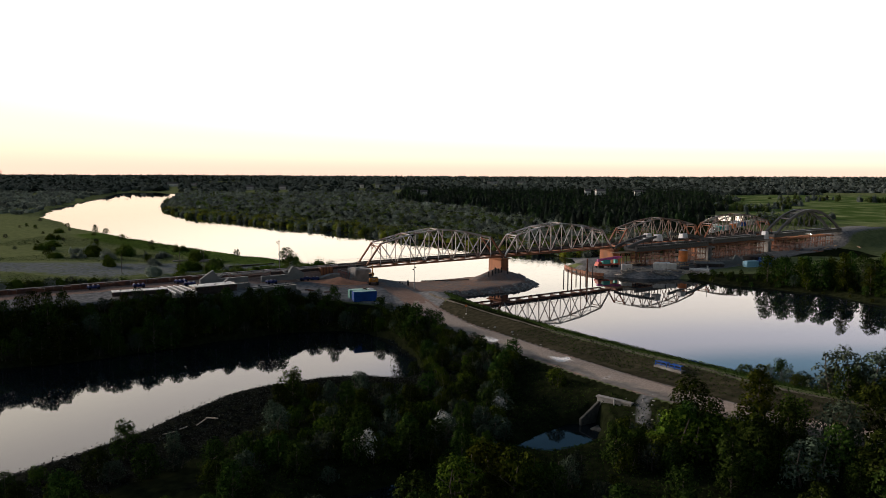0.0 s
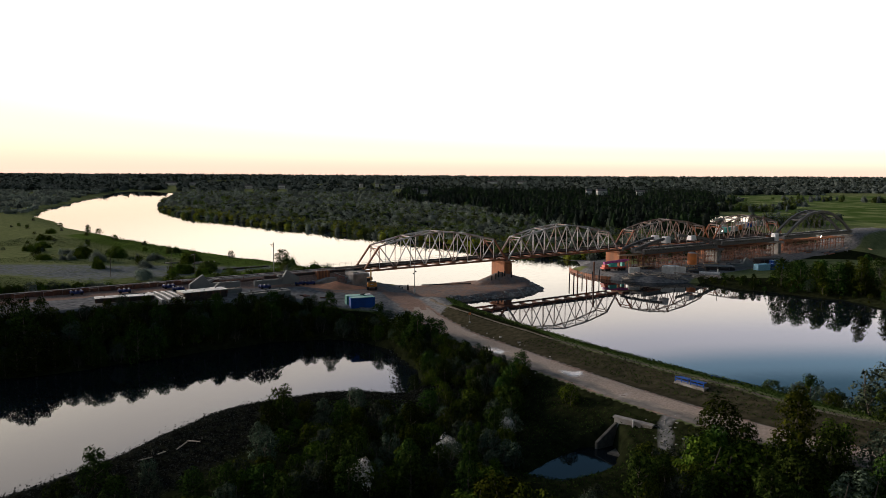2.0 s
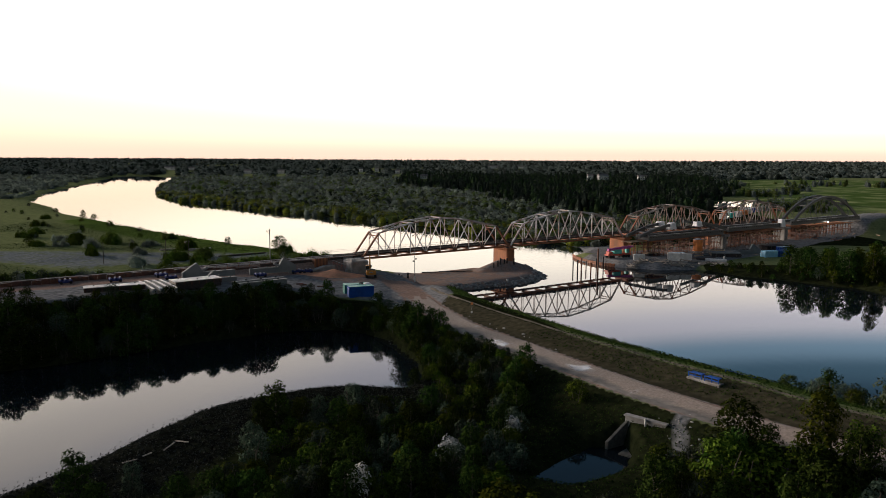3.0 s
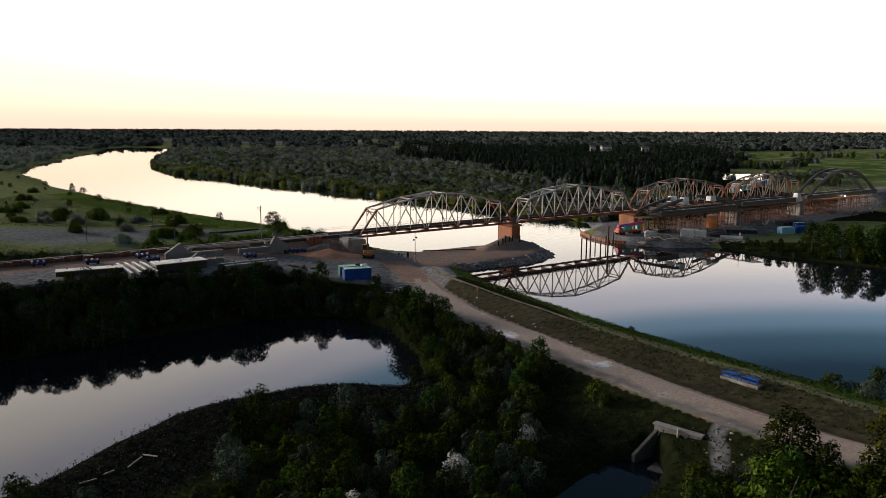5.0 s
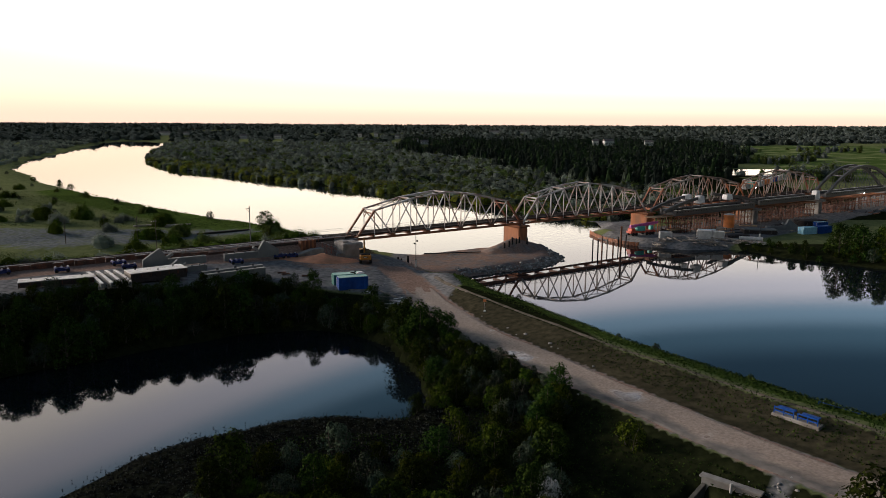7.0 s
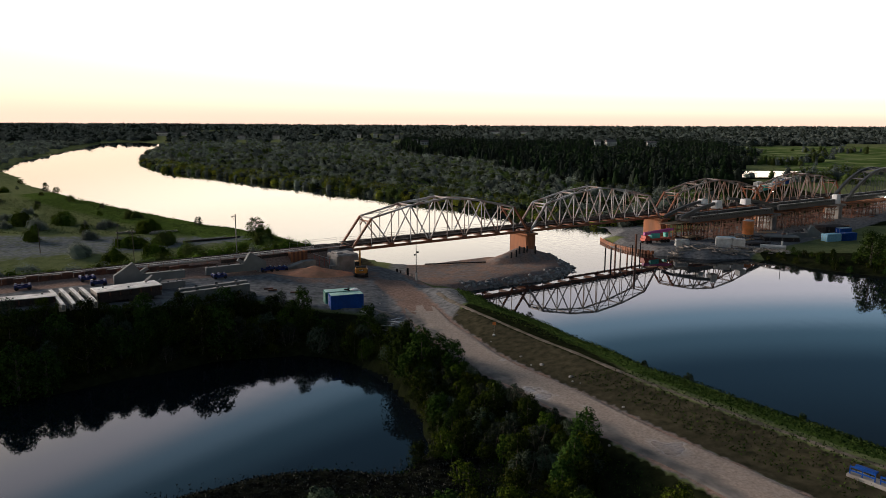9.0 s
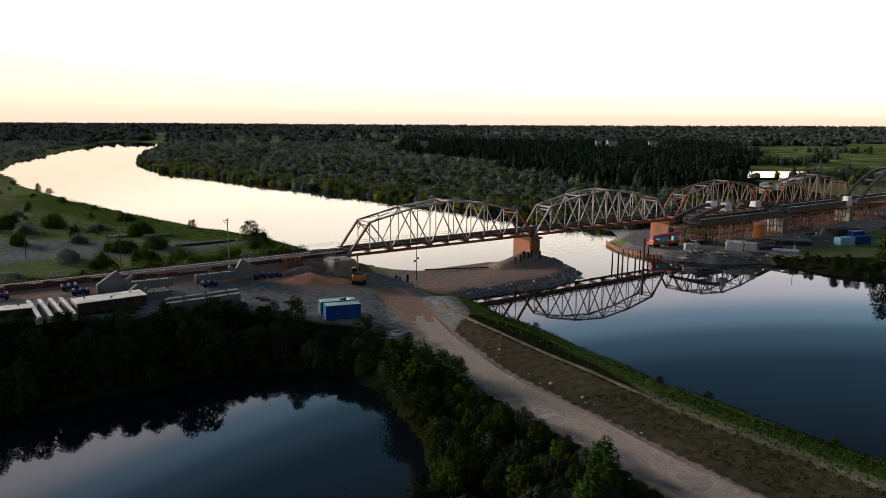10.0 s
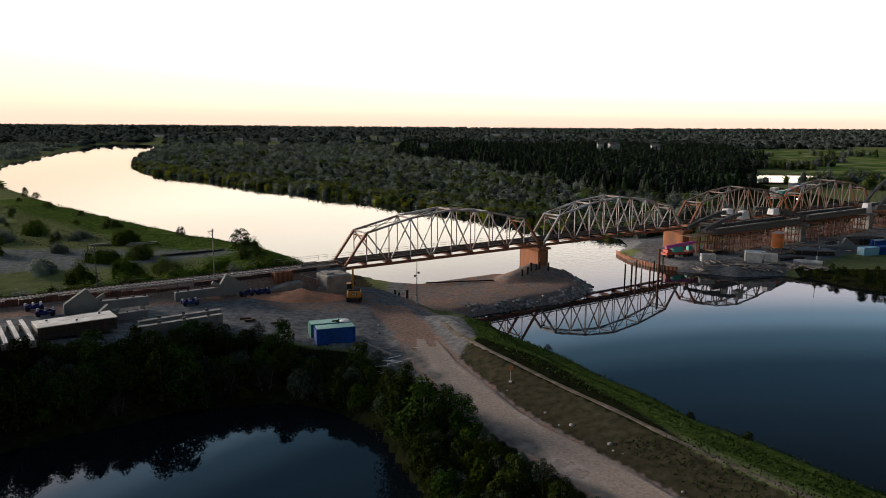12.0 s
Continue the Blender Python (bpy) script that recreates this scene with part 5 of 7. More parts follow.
deck_unit(-72.2, 180.9, 27, 12.5, 3.2, 1.35, "long pale steel deck unit lying on timber blocks")
deck_unit(-57.3, 189.6, 38, 10.8, 4.6, 2.2, "stacked pale steel deck units on timber blocks")
ext = thing("steel_plate", "grey steel plate leaning beside the deck units", "steel plate", "", (-49.2, 187.6, ground_at(-49.2, 187.6)), 38)
bm = bmesh.new()
box_to(bm, (0, 0, 0.7), (2.4, 3.0, 0.12), Euler((radians(14), radians(8), 0)).to_matrix())
box_to(bm, (0, 0.2, 0.25), (1.6, 1.6, 0.7))
part("plate", bm, M_PLATE, ext)
arch_piece = None
for i in range(4):
    x0, y0 = -69.9 + 1.3 * i, 188.0 + 0.88 * i
    dx, dy = 7.6, -10.5
    L = math.hypot(dx, dy)
    cx, cy = x0 + dx / 2, y0 + dy / 2
    q = pose(cx, cy, max(ground_at(cx, cy), ground_at(x0, y0)) - 0.1, 0, 0, math.degrees(math.atan2(dy, dx)))
    if arch_piece is None:
        arch_piece = thing("arch_segment", "curved grey steel box segment lying in the yard", "steel girder", "curved arch segments")
        bm = bmesh.new()
        loft(bm, [(u * L / 16, 0, 0.8 + 0.14 * (1 - (u / 8) ** 2)) for u in range(-8, 9, 2)], 0.42, 0.8)
        part("box_girder", bm, M_PLATE, arch_piece)
        for k in (-0.4, 0.4):
            block("prop", (L * k, 0, 0.35), (0.4, 1.0, 0.9), M_TIMBER, arch_piece)
        # lighter steel on the top flange stands in for sky sheen
        bm = bmesh.new()
        loft(bm, [(u * L / 16, 0, 1.24 + 0.14 * (1 - (u / 8) ** 2)) for u in range(-8, 9, 2)], 0.55, 0.06)
        part("top_flange", bm, M_PALESTEEL, arch_piece)
        arch_piece.matrix_basis = q
    else:
        copy_thing(arch_piece, q)


def plate_girder(x, y, rz, length, h, label):
    root = thing("plate_girder", label, "steel girder", "steel bridge parts in the yard", at_yard(x, y), rz)
    block("web", (0, 0, h / 2 + 0.25), (length, 0.7, h), M_PLATE, root, "", 0.02)
    # top flange paler than web and bottom flange: sky sheen as colour
    block("top_flange", (0, 0, h + 0.28), (length, 0.9, 0.08), M_FLANGE, root)
    block("bottom_flange", (0, 0, 0.24), (length, 1.0, 0.1), M_PLATE, root)
    for k in range(7):
        x_ = -length / 2 + 0.8 + k * (length - 1.6) / 6
        block("stiffener", (x_, 0, h / 2 + 0.25), (0.08, 0.95, h - 0.1), M_PLATE, root)
        if k % 2:
            block("lifting_lug", (x_ + 0.5, 0, h + 0.5), (0.5, 0.1, 0.4), M_NEWSTEEL, root)
    for x_ in (-length * 0.35, length * 0.35):
        block("prop", (x_, 0, 0.05), (0.4, 1.6, 0.35), M_TIMBER, root)
    return root


plate_girder(-43.2, 193.9, 38, 13.0, 1.7, "grey-green plate girder with stiffeners lying in the yard")
plate_girder(-44.6, 197.6, 38, 13.0, 1.5, "grey-green plate girder with stiffeners lying in the yard")


def foot_girder(x, y, rz, flip, label):
    """A box girder with a tall pointed arch foot at one end."""
    root = thing("arch_foot_girder", label, "steel girder", "arch foot girders", at_yard(x, y), rz)
    k = -1 if flip else 1
    bm = bmesh.new()
    outline = [(-6.5, 0.3), (-6.5, 1.9), (-3.2, 4.1), (-2.9, 4.1), (-1.6, 2.1), (-1.6, 0.3)]
    low = [bm.verts.new((k * a, -0.45, b)) for a, b in outline]
    high = [bm.verts.new((k * a, 0.45, b)) for a, b in outline]
    bm.faces.new(low), bm.faces.new(high[::-1])
    n = len(outline)
    for i in range(n):
        bm.faces.new((low[i], high[i], high[(i + 1) % n], low[(i + 1) % n]))
    bmesh.ops.recalc_face_normals(bm, faces=bm.faces[:])
    part("gable_plate", bm, M_PLATE, root, "tall pointed end plate", 0.02)
    bar("edge_flange", (k * -6.5, 0, 1.95), (k * -3.1, 0, 4.2), 1.0, 0.07, M_MATT, root)
    block("web", (k * 2.4, 0, 1.1), (8.0, 0.8, 1.5), M_PLATE, root, "", 0.02)
    # paler top flange, sky sheen painted in here too
    block("top_flange", (k * 2.4, 0, 1.88), (8.0, 0.95, 0.07), M_FLANGE, root)
    bar("stub", (k * -1.9, 0, 2.0), (k * -0.4, 0, 2.9), 0.6, 0.6, M_MATT, root)
    for x_ in (-1.0, 1.5, 4.0, 5.8):
        block("lifting_lug", (k * x_, 0, 2.05), (0.4, 0.1, 0.32), M_NEWSTEEL, root)
    for x_ in (-5, 5.2):
        block("prop", (k * x_, 0, 0.1), (0.7, 1.5, 0.5), M_TIMBER, root)
    return root


foot_girder(-58.2, 202.3, 32, False, "grey girder with a tall pointed arch foot, lying by the track")
foot_girder(-45.6, 216.2, 35, True, "grey girder with a pointed arch foot near the abutment")
foot_girder(-54.0, 197.6, 36, False, "grey girder end with a pointed plate behind the deck units").scale = (0.62, 1, 0.72)


def bogie(x, y, rz):
    root = thing("jacking_bogie", "navy blue steel jacking bogie on the gravel", "machine", "blue bogies", at_yard(x, y), rz)
    for y_ in (-0.9, 0.9):
        block("side_frame", (0, y_, 0.55), (2.8, 0.35, 0.45), M_NAVY, root, "", 0.04)
        for x_ in (-1, 1):
            bm = bmesh.new()
            rod_to(bm, (x_, y_ - 0.2, 0.32), (x_, y_ + 0.2, 0.32), 0.33, None, 12)
            part("wheel", bm, M_BLACK, root)
    for x_ in (-1.1, 0, 1.1):
        block("cross_member", (x_, 0, 0.85), (0.4, 2.2, 0.3), M_NAVY, root, "", 0.03)
        block("pad", (x_, 0.3, 1.07), (0.3, 0.24, 0.14), M_PALESTEEL, root)
    return root


b0 = bogie(-69.5, 200.6, 35)
for x, y in ((-66, 197.6), (-47.5, 210.5), (-40.2, 220.0), (-88.0, 190.5), (-77.5, 193.0), (-37.6, 222.2)):
    copy_thing(b0, pose(*at_yard(x, y), 0, 0, float(rngp.uniform(25, 45))))


def container(x, y, rz, wall_mat, roof_mat, label, size=(6.06, 2.44, 2.59), z=None, group="site containers"):
    L, W, Hh = size
    root = thing("site_container", label, "container", group, (x, y, ground_at(x, y) + 0.05 if z is None else z), rz)
    bm = bmesh.new()
    n = int(L / 0.28)
    ring = []
    for side in (-1, 1):
        xs = [-side * (-L / 2 + 0.07 + (L - 0.14) * k / (2 * n)) for k in range(2 * n + 1)]
        ring += [(-x_, side * (W / 2 - (0.04 if (k // 1) % 2 else 0.1))) for k, x_ in enumerate(xs)]
    lo_, hi_ = [bm.verts.new((a, b, 0.06)) for a, b in ring], [bm.verts.new((a, b, Hh - 0.03)) for a, b in ring]
    for k in range(len(ring)):
        q = (k + 1) % len(ring)
        bm.faces.new((lo_[k], lo_[q], hi_[q], hi_[k]))
    bm.faces.new(hi_), bm.faces.new(lo_[::-1])
    bmesh.ops.recalc_face_normals(bm, faces=bm.faces[:])
    part("corrugated_wall", bm, wall_mat, root)
    for sx_ in (-1, 1):
        for sy_ in (-1, 1):
            block("corner_post", (sx_ * (L / 2 - 0.08), sy_ * (W / 2 - 0.08), Hh / 2), (0.16, 0.16, Hh), wall_mat, root)
    for sy_ in (-1, 1):
        block("side_rail", (0, sy_ * (W / 2 - 0.05), 0.08), (L - 0.3, 0.1, 0.16), wall_mat, root)
        block("side_rail", (0, sy_ * (W / 2 - 0.05), Hh - 0.06), (L - 0.3, 0.1, 0.12), wall_mat, root)
    block("roof", (0, 0, Hh + 0.02), (L - 0.1, W - 0.1, 0.05), roof_mat, root)
    for sy_ in (-1, 1):
        leaf = block("door", (-L / 2 - 0.03, sy_ * W / 4, Hh / 2), (0.06, W / 2 - 0.2, Hh - 0.3), wall_mat, root)
        block("lock_rod", (-L / 2 - 0.09, sy_ * W / 4, Hh / 2), (0.05, 0.05, Hh - 0.4), M_PALESTEEL, leaf)
    return root


container(-19.8, 195.9, 20, M_BLUE, M_TEAL, "blue corrugated site container with a pale teal roof", z=5.45)
container(-21.2, 198.7, 20, M_GREEN, M_TEAL, "green site container behind the blue one", z=5.45)
bag = thing("white_sack", "crumpled white sack lying on a container roof", "sack", "", (-18.4, 198.6, 8.08))
bm = bmesh.new()
bmesh.ops.create_icosphere(bm, subdivisions=2, radius=0.8, matrix=Matrix.Diagonal((1.1, 0.8, 0.45, 1)))
for v in bm.verts:
    v.co += Vector((0.1 * math.sin(v.co.y * 9), 0.1 * math.sin(v.co.x * 8), 0.1 * math.sin(v.co.x * 7 + v.co.y * 5)))
    v.co.z = max(v.co.z, -0.02)
part("sack_body", bm, M_TARP, bag, "", 0.0, True)
tyres = thing("black_bundle", "black hose bundle lying on a container roof", "bundle", "", (-19.9, 197.8, 8.08))
bm = bmesh.new()
for k in range(9):
    a = k * 0.7
    rod_to(bm, (0.5 * math.cos(a), 0.4 * math.sin(a), 0.06 + 0.05 * k), (0.5 * math.cos(a + 0.9), 0.4 * math.sin(a + 0.9), 0.1 + 0.05 * k), 0.12, 0.12, 6)
part("hose", bm, M_BLACK, tyres)

# excavator
exc = thing("excavator", "yellow tracked excavator with its arm raised", "excavator", "", (-20.0, 223.2, ground_at(-20.0, 223.2)), 97)
for y_ in (-1.2, 1.2):
    bm = bmesh.new()
    box_to(bm, (0, y_, 0.5), (3.2, 0.6, 0.9))
    for x_ in (-1.7, 1.7):
        rod_to(bm, (x_, y_ - 0.3, 0.5), (x_, y_ + 0.3, 0.5), 0.45, None, 12)
    part("crawler_track", bm, M_BLACK, exc)
bm = bmesh.new()
box_to(bm, (-0.2, 0, 1.5), (3.4, 2.7, 0.9))
part("upper_body", bm, M_YELLOW, exc, "", 0.12)
bm = bmesh.new()
box_to(bm, (-2.0, 0, 1.55), (0.9, 2.8, 1.2))
cw = part("counterweight", bm, M_YELLOW, exc, "", 0.25)
block("badge", (-2.47, 0, 1.7), (0.03, 1.0, 0.34), M_BLACK, cw, "dark badge panel")
for k, y_ in enumerate((-0.28, 0.0, 0.28)):
    block("bar_mark", (-2.49, y_, 1.7), (0.02, 0.2, 0.22), M_WHITE, cw)
bm = bmesh.new()
box_to(bm, (0.9, 0.95, 2.4), (1.5, 0.95, 1.5))
cab = part("cab", bm, M_BLACK, exc, "", 0.12)
block("cab_roof", (0.9, 0.95, 3.18), (1.4, 0.9, 0.06), M_YELLOW, cab)
block("engine_hood", (-0.9, 0, 2.1), (1.7, 2.4, 0.4), M_BLACK, exc, "", 0.08)
bar("boom", (1.2, 0.2, 1.9), (2.4, 0.2, 4.6), 0.38, 0.5, M_YELLOW, exc)
bar("boom_tip", (2.4, 0.2, 4.5), (3.9, 0.2, 5.3), 0.36, 0.45, M_YELLOW, exc)
bar("stick", (3.9, 0.2, 5.4), (4.6, 0.2, 2.9), 0.32, 0.38, M_YELLOW, exc)
bar("cylinder", (1.9, 0.2, 2.0), (2.7, 0.2, 4.1), 0.16, 0.16, M_PALESTEEL, exc)
bm = bmesh.new()
box_to(bm, (4.5, 0.2, 2.4), (0.9, 1.1, 0.9))
part("bucket", bm, M_DARKSTEEL, exc, "", 0.2)

# new abutment, sheet pile box, ramp block
nab = thing("new_abutment", "rough grey concrete abutment of the new bridge", "abutment", "", on_line(-5.4, -6.0, 0), LINE_DEG)
bm = bmesh.new()
box_to(bm, (0, 0, 6.7), (5.6, 5.6, 5.4))
part("body", bm, M_CONC, nab, "", 0.35)
block("upstand", (-1.3, 0.3, 9.5), (1.6, 3.2, 0.5), M_CONC, nab, "", 0.15)
block("wing", (-3.3, -1.6, 5.6), (1.6, 1.2, 3.0), M_CONC, nab, "", 0.1)
spb = thing("sheet_pile_box", "rust-brown sheet pile box beside the track", "sheet piling", "", on_line(-14.5, -2.6, 0), LINE_DEG)
for k in range(8):
    block("sheet_pile", (-2.0 + 0.5 * k, -0.15 * (k % 2), 8.3), (0.5, 0.12, 3.6), M_RUST if k % 2 else M_PLINTH, spb)
for y_ in (0.8, 1.6):
    block("side_pile", (-2.0, y_, 8.3), (0.12, 0.7, 3.4), M_RUST, spb)
    block("side_pile", (1.6, y_, 8.3), (0.12, 0.7, 3.4), M_RUST, spb)
ramp_b = thing("concrete_block", "pale wedge-shaped concrete block on the ground", "concrete block", "", (-34.2, 225.6, ground_at(-34.2, 225.6)), 42)
bm = bmesh.new()
pts = [(-4.4, 0), (4, 0), (4, 1.7), (1.2, 1.75), (-4.4, 0.5)]
lo = [bm.verts.new((a, -0.9, b)) for a, b in pts]
hi = [bm.verts.new((a, 0.9, b)) for a, b in pts]
bm.faces.new(lo), bm.faces.new(hi[::-1])
for i in range(5):
    bm.faces.new((lo[i], hi[i], hi[(i + 1) % 5], lo[(i + 1) % 5]))
bmesh.ops.recalc_face_normals(bm, faces=bm.faces[:])
part("wedge", bm, M_CONC, ramp_b, "", 0.04)
steps = thing("stair_rail", "red and white stair railing by the abutment", "railing", "", (-29.4, 229.5, ground_at(-29.4, 229.5)), 20)
for z in (1.0, 1.6):
    bar("rail", (-2.2, 0, z + 1.4), (1.6, 0, z), 0.07, 0.07, M_WHITE if z > 1.2 else M_RED, steps)
for k in range(4):
    bar("post", (-2.0 + k * 1.15, 0, 0.0), (-2.0 + k * 1.15, 0, 3.0 - k * 0.42), 0.07, 0.07, M_RED, steps)

# heap of orange sand
bm = bmesh.new()
bmesh.ops.create_grid(bm, x_segments=34, y_segments=22, size=1)
for v in bm.verts:
    a, b = v.co.x, v.co.y
    x, y = -31 + a * 11, 222.5 + a * 2.0 + b * 5.5
    r = min(1.0, math.hypot(a, b))
    prof_h = (1 - r) ** 0.9 * (1.5 + 0.5 * math.sin(a * 5 + 1) + 0.35 * noise.noise((x * 0.5, y * 0.5, 3))) + 0.2 * noise.noise((x * 0.9, y * 0.9, 0)) * (1 - r)
    v.co = (x, y, ground_at(x, y) - 0.12 + prof_h * 0.7)
tagged(part("sand_mound", bm, M_SAND, None, "", 0.0, True), "low heap of orange sand on the gravel yard", "sand heap")


def pole(x, y, z0, z1, r, mat, label, lean=0.0, arms=True, rz=35):
    root = thing("utility_pole", label, "utility pole", "poles", (x, y, z0), rz)
    bm = bmesh.new()
    rod_to(bm, (0, 0, -0.5), (lean, 0, z1 - z0), r, r * 0.7, 8)
    part("shaft", bm, mat, root)
    if arms:
        bar("cross_arm", (lean - 1.0, 0, z1 - z0 - 0.6), (lean + 0.3, 0, z1 - z0 - 0.5), 0.1, 0.1, M_DARKSTEEL, root)
        bar("brace", (lean - 0.9, 0, z1 - z0 - 0.65), (lean, 0, z1 - z0 - 1.6), 0.07, 0.07, M_DARKSTEEL, root)
        for k in (-0.9, -0.4, 0.2):
            bm = bmesh.new()
            rod_to(bm, (lean + k, 0, z1 - z0 - 0.55), (lean + k, 0, z1 - z0 - 0.3), 0.07, 0.05, 6)
            part("insulator", bm, M_WHITE, root)
    return root


pole(-50.5, 234.5, ground_at(-50.5, 234.5), 17.8, 0.17, M_CONC, "grey concrete utility pole beside the railway")
pole(-72.0, 228.0, ground_at(-72, 228), 15.2, 0.11, M_BARK, "brown wooden utility pole beside the railway")
pole(-112, 262, ground_at(-112, 262), 10.5, 0.13, M_BARK, "thin wooden pole in the meadow", 0.0, False)
pole(-96, 274, ground_at(-96, 274), 10.0, 0.13, M_BARK, "thin wooden pole in the meadow", 0.2, False)
lp = thing("lamp_post", "thin lamp post with white-painted foot and two lamps", "lamp post", "", (-8.0, 228, ground_at(-8.0, 228)), 10)
bm = bmesh.new()
rod_to(bm, (0, 0, -0.3), (0, 0, 9.4), 0.11, 0.06, 8)
part("shaft", bm, M_NEWSTEEL, lp)
bm = bmesh.new()
rod_to(bm, (0, 0, 0), (0, 0, 1.7), 0.24, 0.24, 10)
part("foot", bm, M_WHITE, lp, "white-painted foot")
for k in (-1, 1):
    block("lamp_head", (k * 0.35, 0, 6.2 + 0.3 * k), (0.4, 0.3, 0.35), M_BLACK, lp)
    bar("lamp_arm", (0, 0, 6.2 + 0.3 * k), (k * 0.3, 0, 6.2 + 0.3 * k), 0.06, 0.06, M_BLACK, lp)
for i, (x, y, h, r) in enumerate(((-16, 240, 1.0, 0.12), (-13, 238, 1.8, 0.28), (-12, 235.5, 1.2, 0.2), (-10.2, 233.5, 2.1, 0.28), (-9.2, 233, 1.0, 0.12), (-14.5, 241, 1.0, 0.12))):
    bm = bmesh.new()
    rod_to(bm, (0, 0, -0.4), (0, 0, h), r, r * 0.95, 9)
    o = part("bollard_post", bm, M_BLACK if r > 0.15 else M_TIMBER, None)
    o.matrix_basis = pose(x, y, ground_at(x, y))
    tagged(o, "short dark pile stump standing by the track" if r > 0.15 else "short grey timber post standing by the track", "post", "posts near the abutment")

# planks and rubbish by the containers
for i in range(26):
    x, y = -12 + rngp.normal(0, 2.2), 191.0 + rngp.normal(0, 2.6) - i * 0.1
    L = float(rngp.uniform(1.2, 4.0))
    o = block("plank", (0, 0, 0), (L, 0.22, 0.07), M_TIMBER if i % 4 else M_TARP)
    o.matrix_basis = pose(x, y, ground_at(x, y) + 0.12 + 0.05 * (i % 5), float(rngp.uniform(-6, 6)), float(rngp.uniform(-6, 6)), float(rngp.uniform(0, 180)))
    tagged(o, "weathered loose plank in a rubbish pile" if i % 4 else "pale scrap board in a rubbish pile", "plank", "scrap planks")
o = block("timber_beam", (0, 0, 0), (9.0, 0.35, 0.35), M_TIMBER, None, "", 0.03)
o.matrix_basis = pose(-13.5, 195.0, ground_at(-13.5, 195) + 0.1, 0, 2, -48)
tagged(o, "long weathered timber beam on the slope", "timber beam")
for x, y, rz in ((-36, 204, 20), (-30.5, 202.5, 10), (-35.0, 203.0, 30), (-40.5, 219, -40)):
    o = block("steel_offcut", (0, 0, 0), (1.8, 0.4, 0.3), M_WALLRUST, None, "", 0.03)
    o.matrix_basis = pose(x, y, ground_at(x, y) + 0.2, 0, 0, rz)
    tagged(o, "short rusty steel offcut on the gravel", "steel offcut", "offcuts")

# ---- spit at the river pier ----
for i, s in enumerate((46.5, 48.0, 49.4, 50.8, 52.2, 55.0)):
    p = on_line(s, -5.2 - 0.3 * (i % 2), 0)
    bm = bmesh.new()
    rod_to(bm, (0, 0, -1), (0, 0, 1.5 + 0.25 * (i % 3)), 0.26, 0.26, 10)
    o = part("steel_pile", bm, M_BLACK)
    o.matrix_basis = pose(p.x, p.y, max(ground_at(p.x, p.y), 1.5))
    tagged(o, "short black steel pile beside the river pier", "pile", "piles on the spit")
o = block("pipe_run", (0, 0, 0), (17, 0.3, 0.3), M_BLACK, None, "", 0.05)
o.matrix_basis = pose(1.5, 259.5, 1.6, 0, 0, 12)
tagged(o, "long black pipe lying across the spit", "pipe")
rock_me = []
for k in range(5):
    bm = bmesh.new()
    bmesh.ops.create_icosphere(bm, subdivisions=1, radius=0.5)
    for v in bm.verts:
        v.co *= rngp.uniform(0.7, 1.2)
    me = bpy.data.meshes.new("rock")
    bm.to_mesh(me)
    bm.free()
    me.materials.append(M_ROCK)
    rock_me.append(me)
rip = thing("riprap", "bank of broken grey stone round the spit", "riprap")
edge = smooth_line([(-6, 236), (3, 235.5), (14, 239.5), (25, 246.5), (31.5, 254.5), (32.5, 266), (27, 274), (18, 277)], 0.45)
for i in range(290):
    p = edge[int(rngp.integers(len(edge)))]
    x, y = p.x + rngp.normal(0, 0.9) - 0.6, p.y + rngp.normal(0, 0.9) + 0.6
    o = new("rock", rock_me[i % 5])
    o.parent = rip
    sc = float(rngp.uniform(0.6, 1.7))
    o.matrix_basis = pose(x, y, max(-0.1, ground_at(x, y)) + 0.05, 0, 0, float(rngp.uniform(0, 360))) @ Matrix.Diagonal((sc, sc * 0.8, sc * 0.65, 1))

# ---- dam: sluice, culvert, sign, jetty ----
slu = thing("sluice_head", "concrete sluice head with blue steel railings on the dam", "sluice", "", (39.5, 128.6, 4.75), -53)
block("concrete_wall", (0, 0, 0.3), (5.6, 1.3, 1.7), M_CONC, slu, "", 0.06)
for k in (-1, 1):
    for z in (1.5, 1.9):
        bar("blue_rail", (k * 1.4 - 1.2, -0.5, z), (k * 1.4 + 1.2, -0.5, z), 0.1, 0.14, M_BLUE, slu)
    block("blue_plate", (k * 1.4, 0.3, 1.8), (2.0, 0.5, 0.15), M_BLUE, slu)
    for x_ in (-1.15, 0, 1.15):
        bar("blue_post", (k * 1.4 + x_, -0.5, 1.0), (k * 1.4 + x_, -0.5, 2.0), 0.1, 0.1, M_BLUE, slu)
jet = thing("jetty_railing", "blue steel railing of a small landing by the water", "railing", "", (46.7, 132.3, 4.4), -35)
for z in (0.9, 1.5):
    bar("rail", (-2.6, 0, z), (2.6, 0, z - 0.6), 0.08, 0.08, M_BLUE, jet)
for k in range(7):
    bar("post", (-2.6 + 0.86 * k, 0, -1.6), (-2.6 + 0.86 * k, 0, 1.55 - 0.1 * k), 0.08, 0.08, M_BLUE, jet)
cul = thing("culvert_head", "dark concrete culvert mouth with sloping wing walls", "culvert", "", (27.4, 116.6, 0), -42)
bm = bmesh.new()
arch_in = [(0.95 * math.cos(radians(a)), 1.6 + 0.95 * math.sin(radians(a))) for a in range(180, -1, -20)]
ring = [(2.9, -0.5), (2.9, 3.9), (-2.9, 3.9), (-2.9, -0.5)]
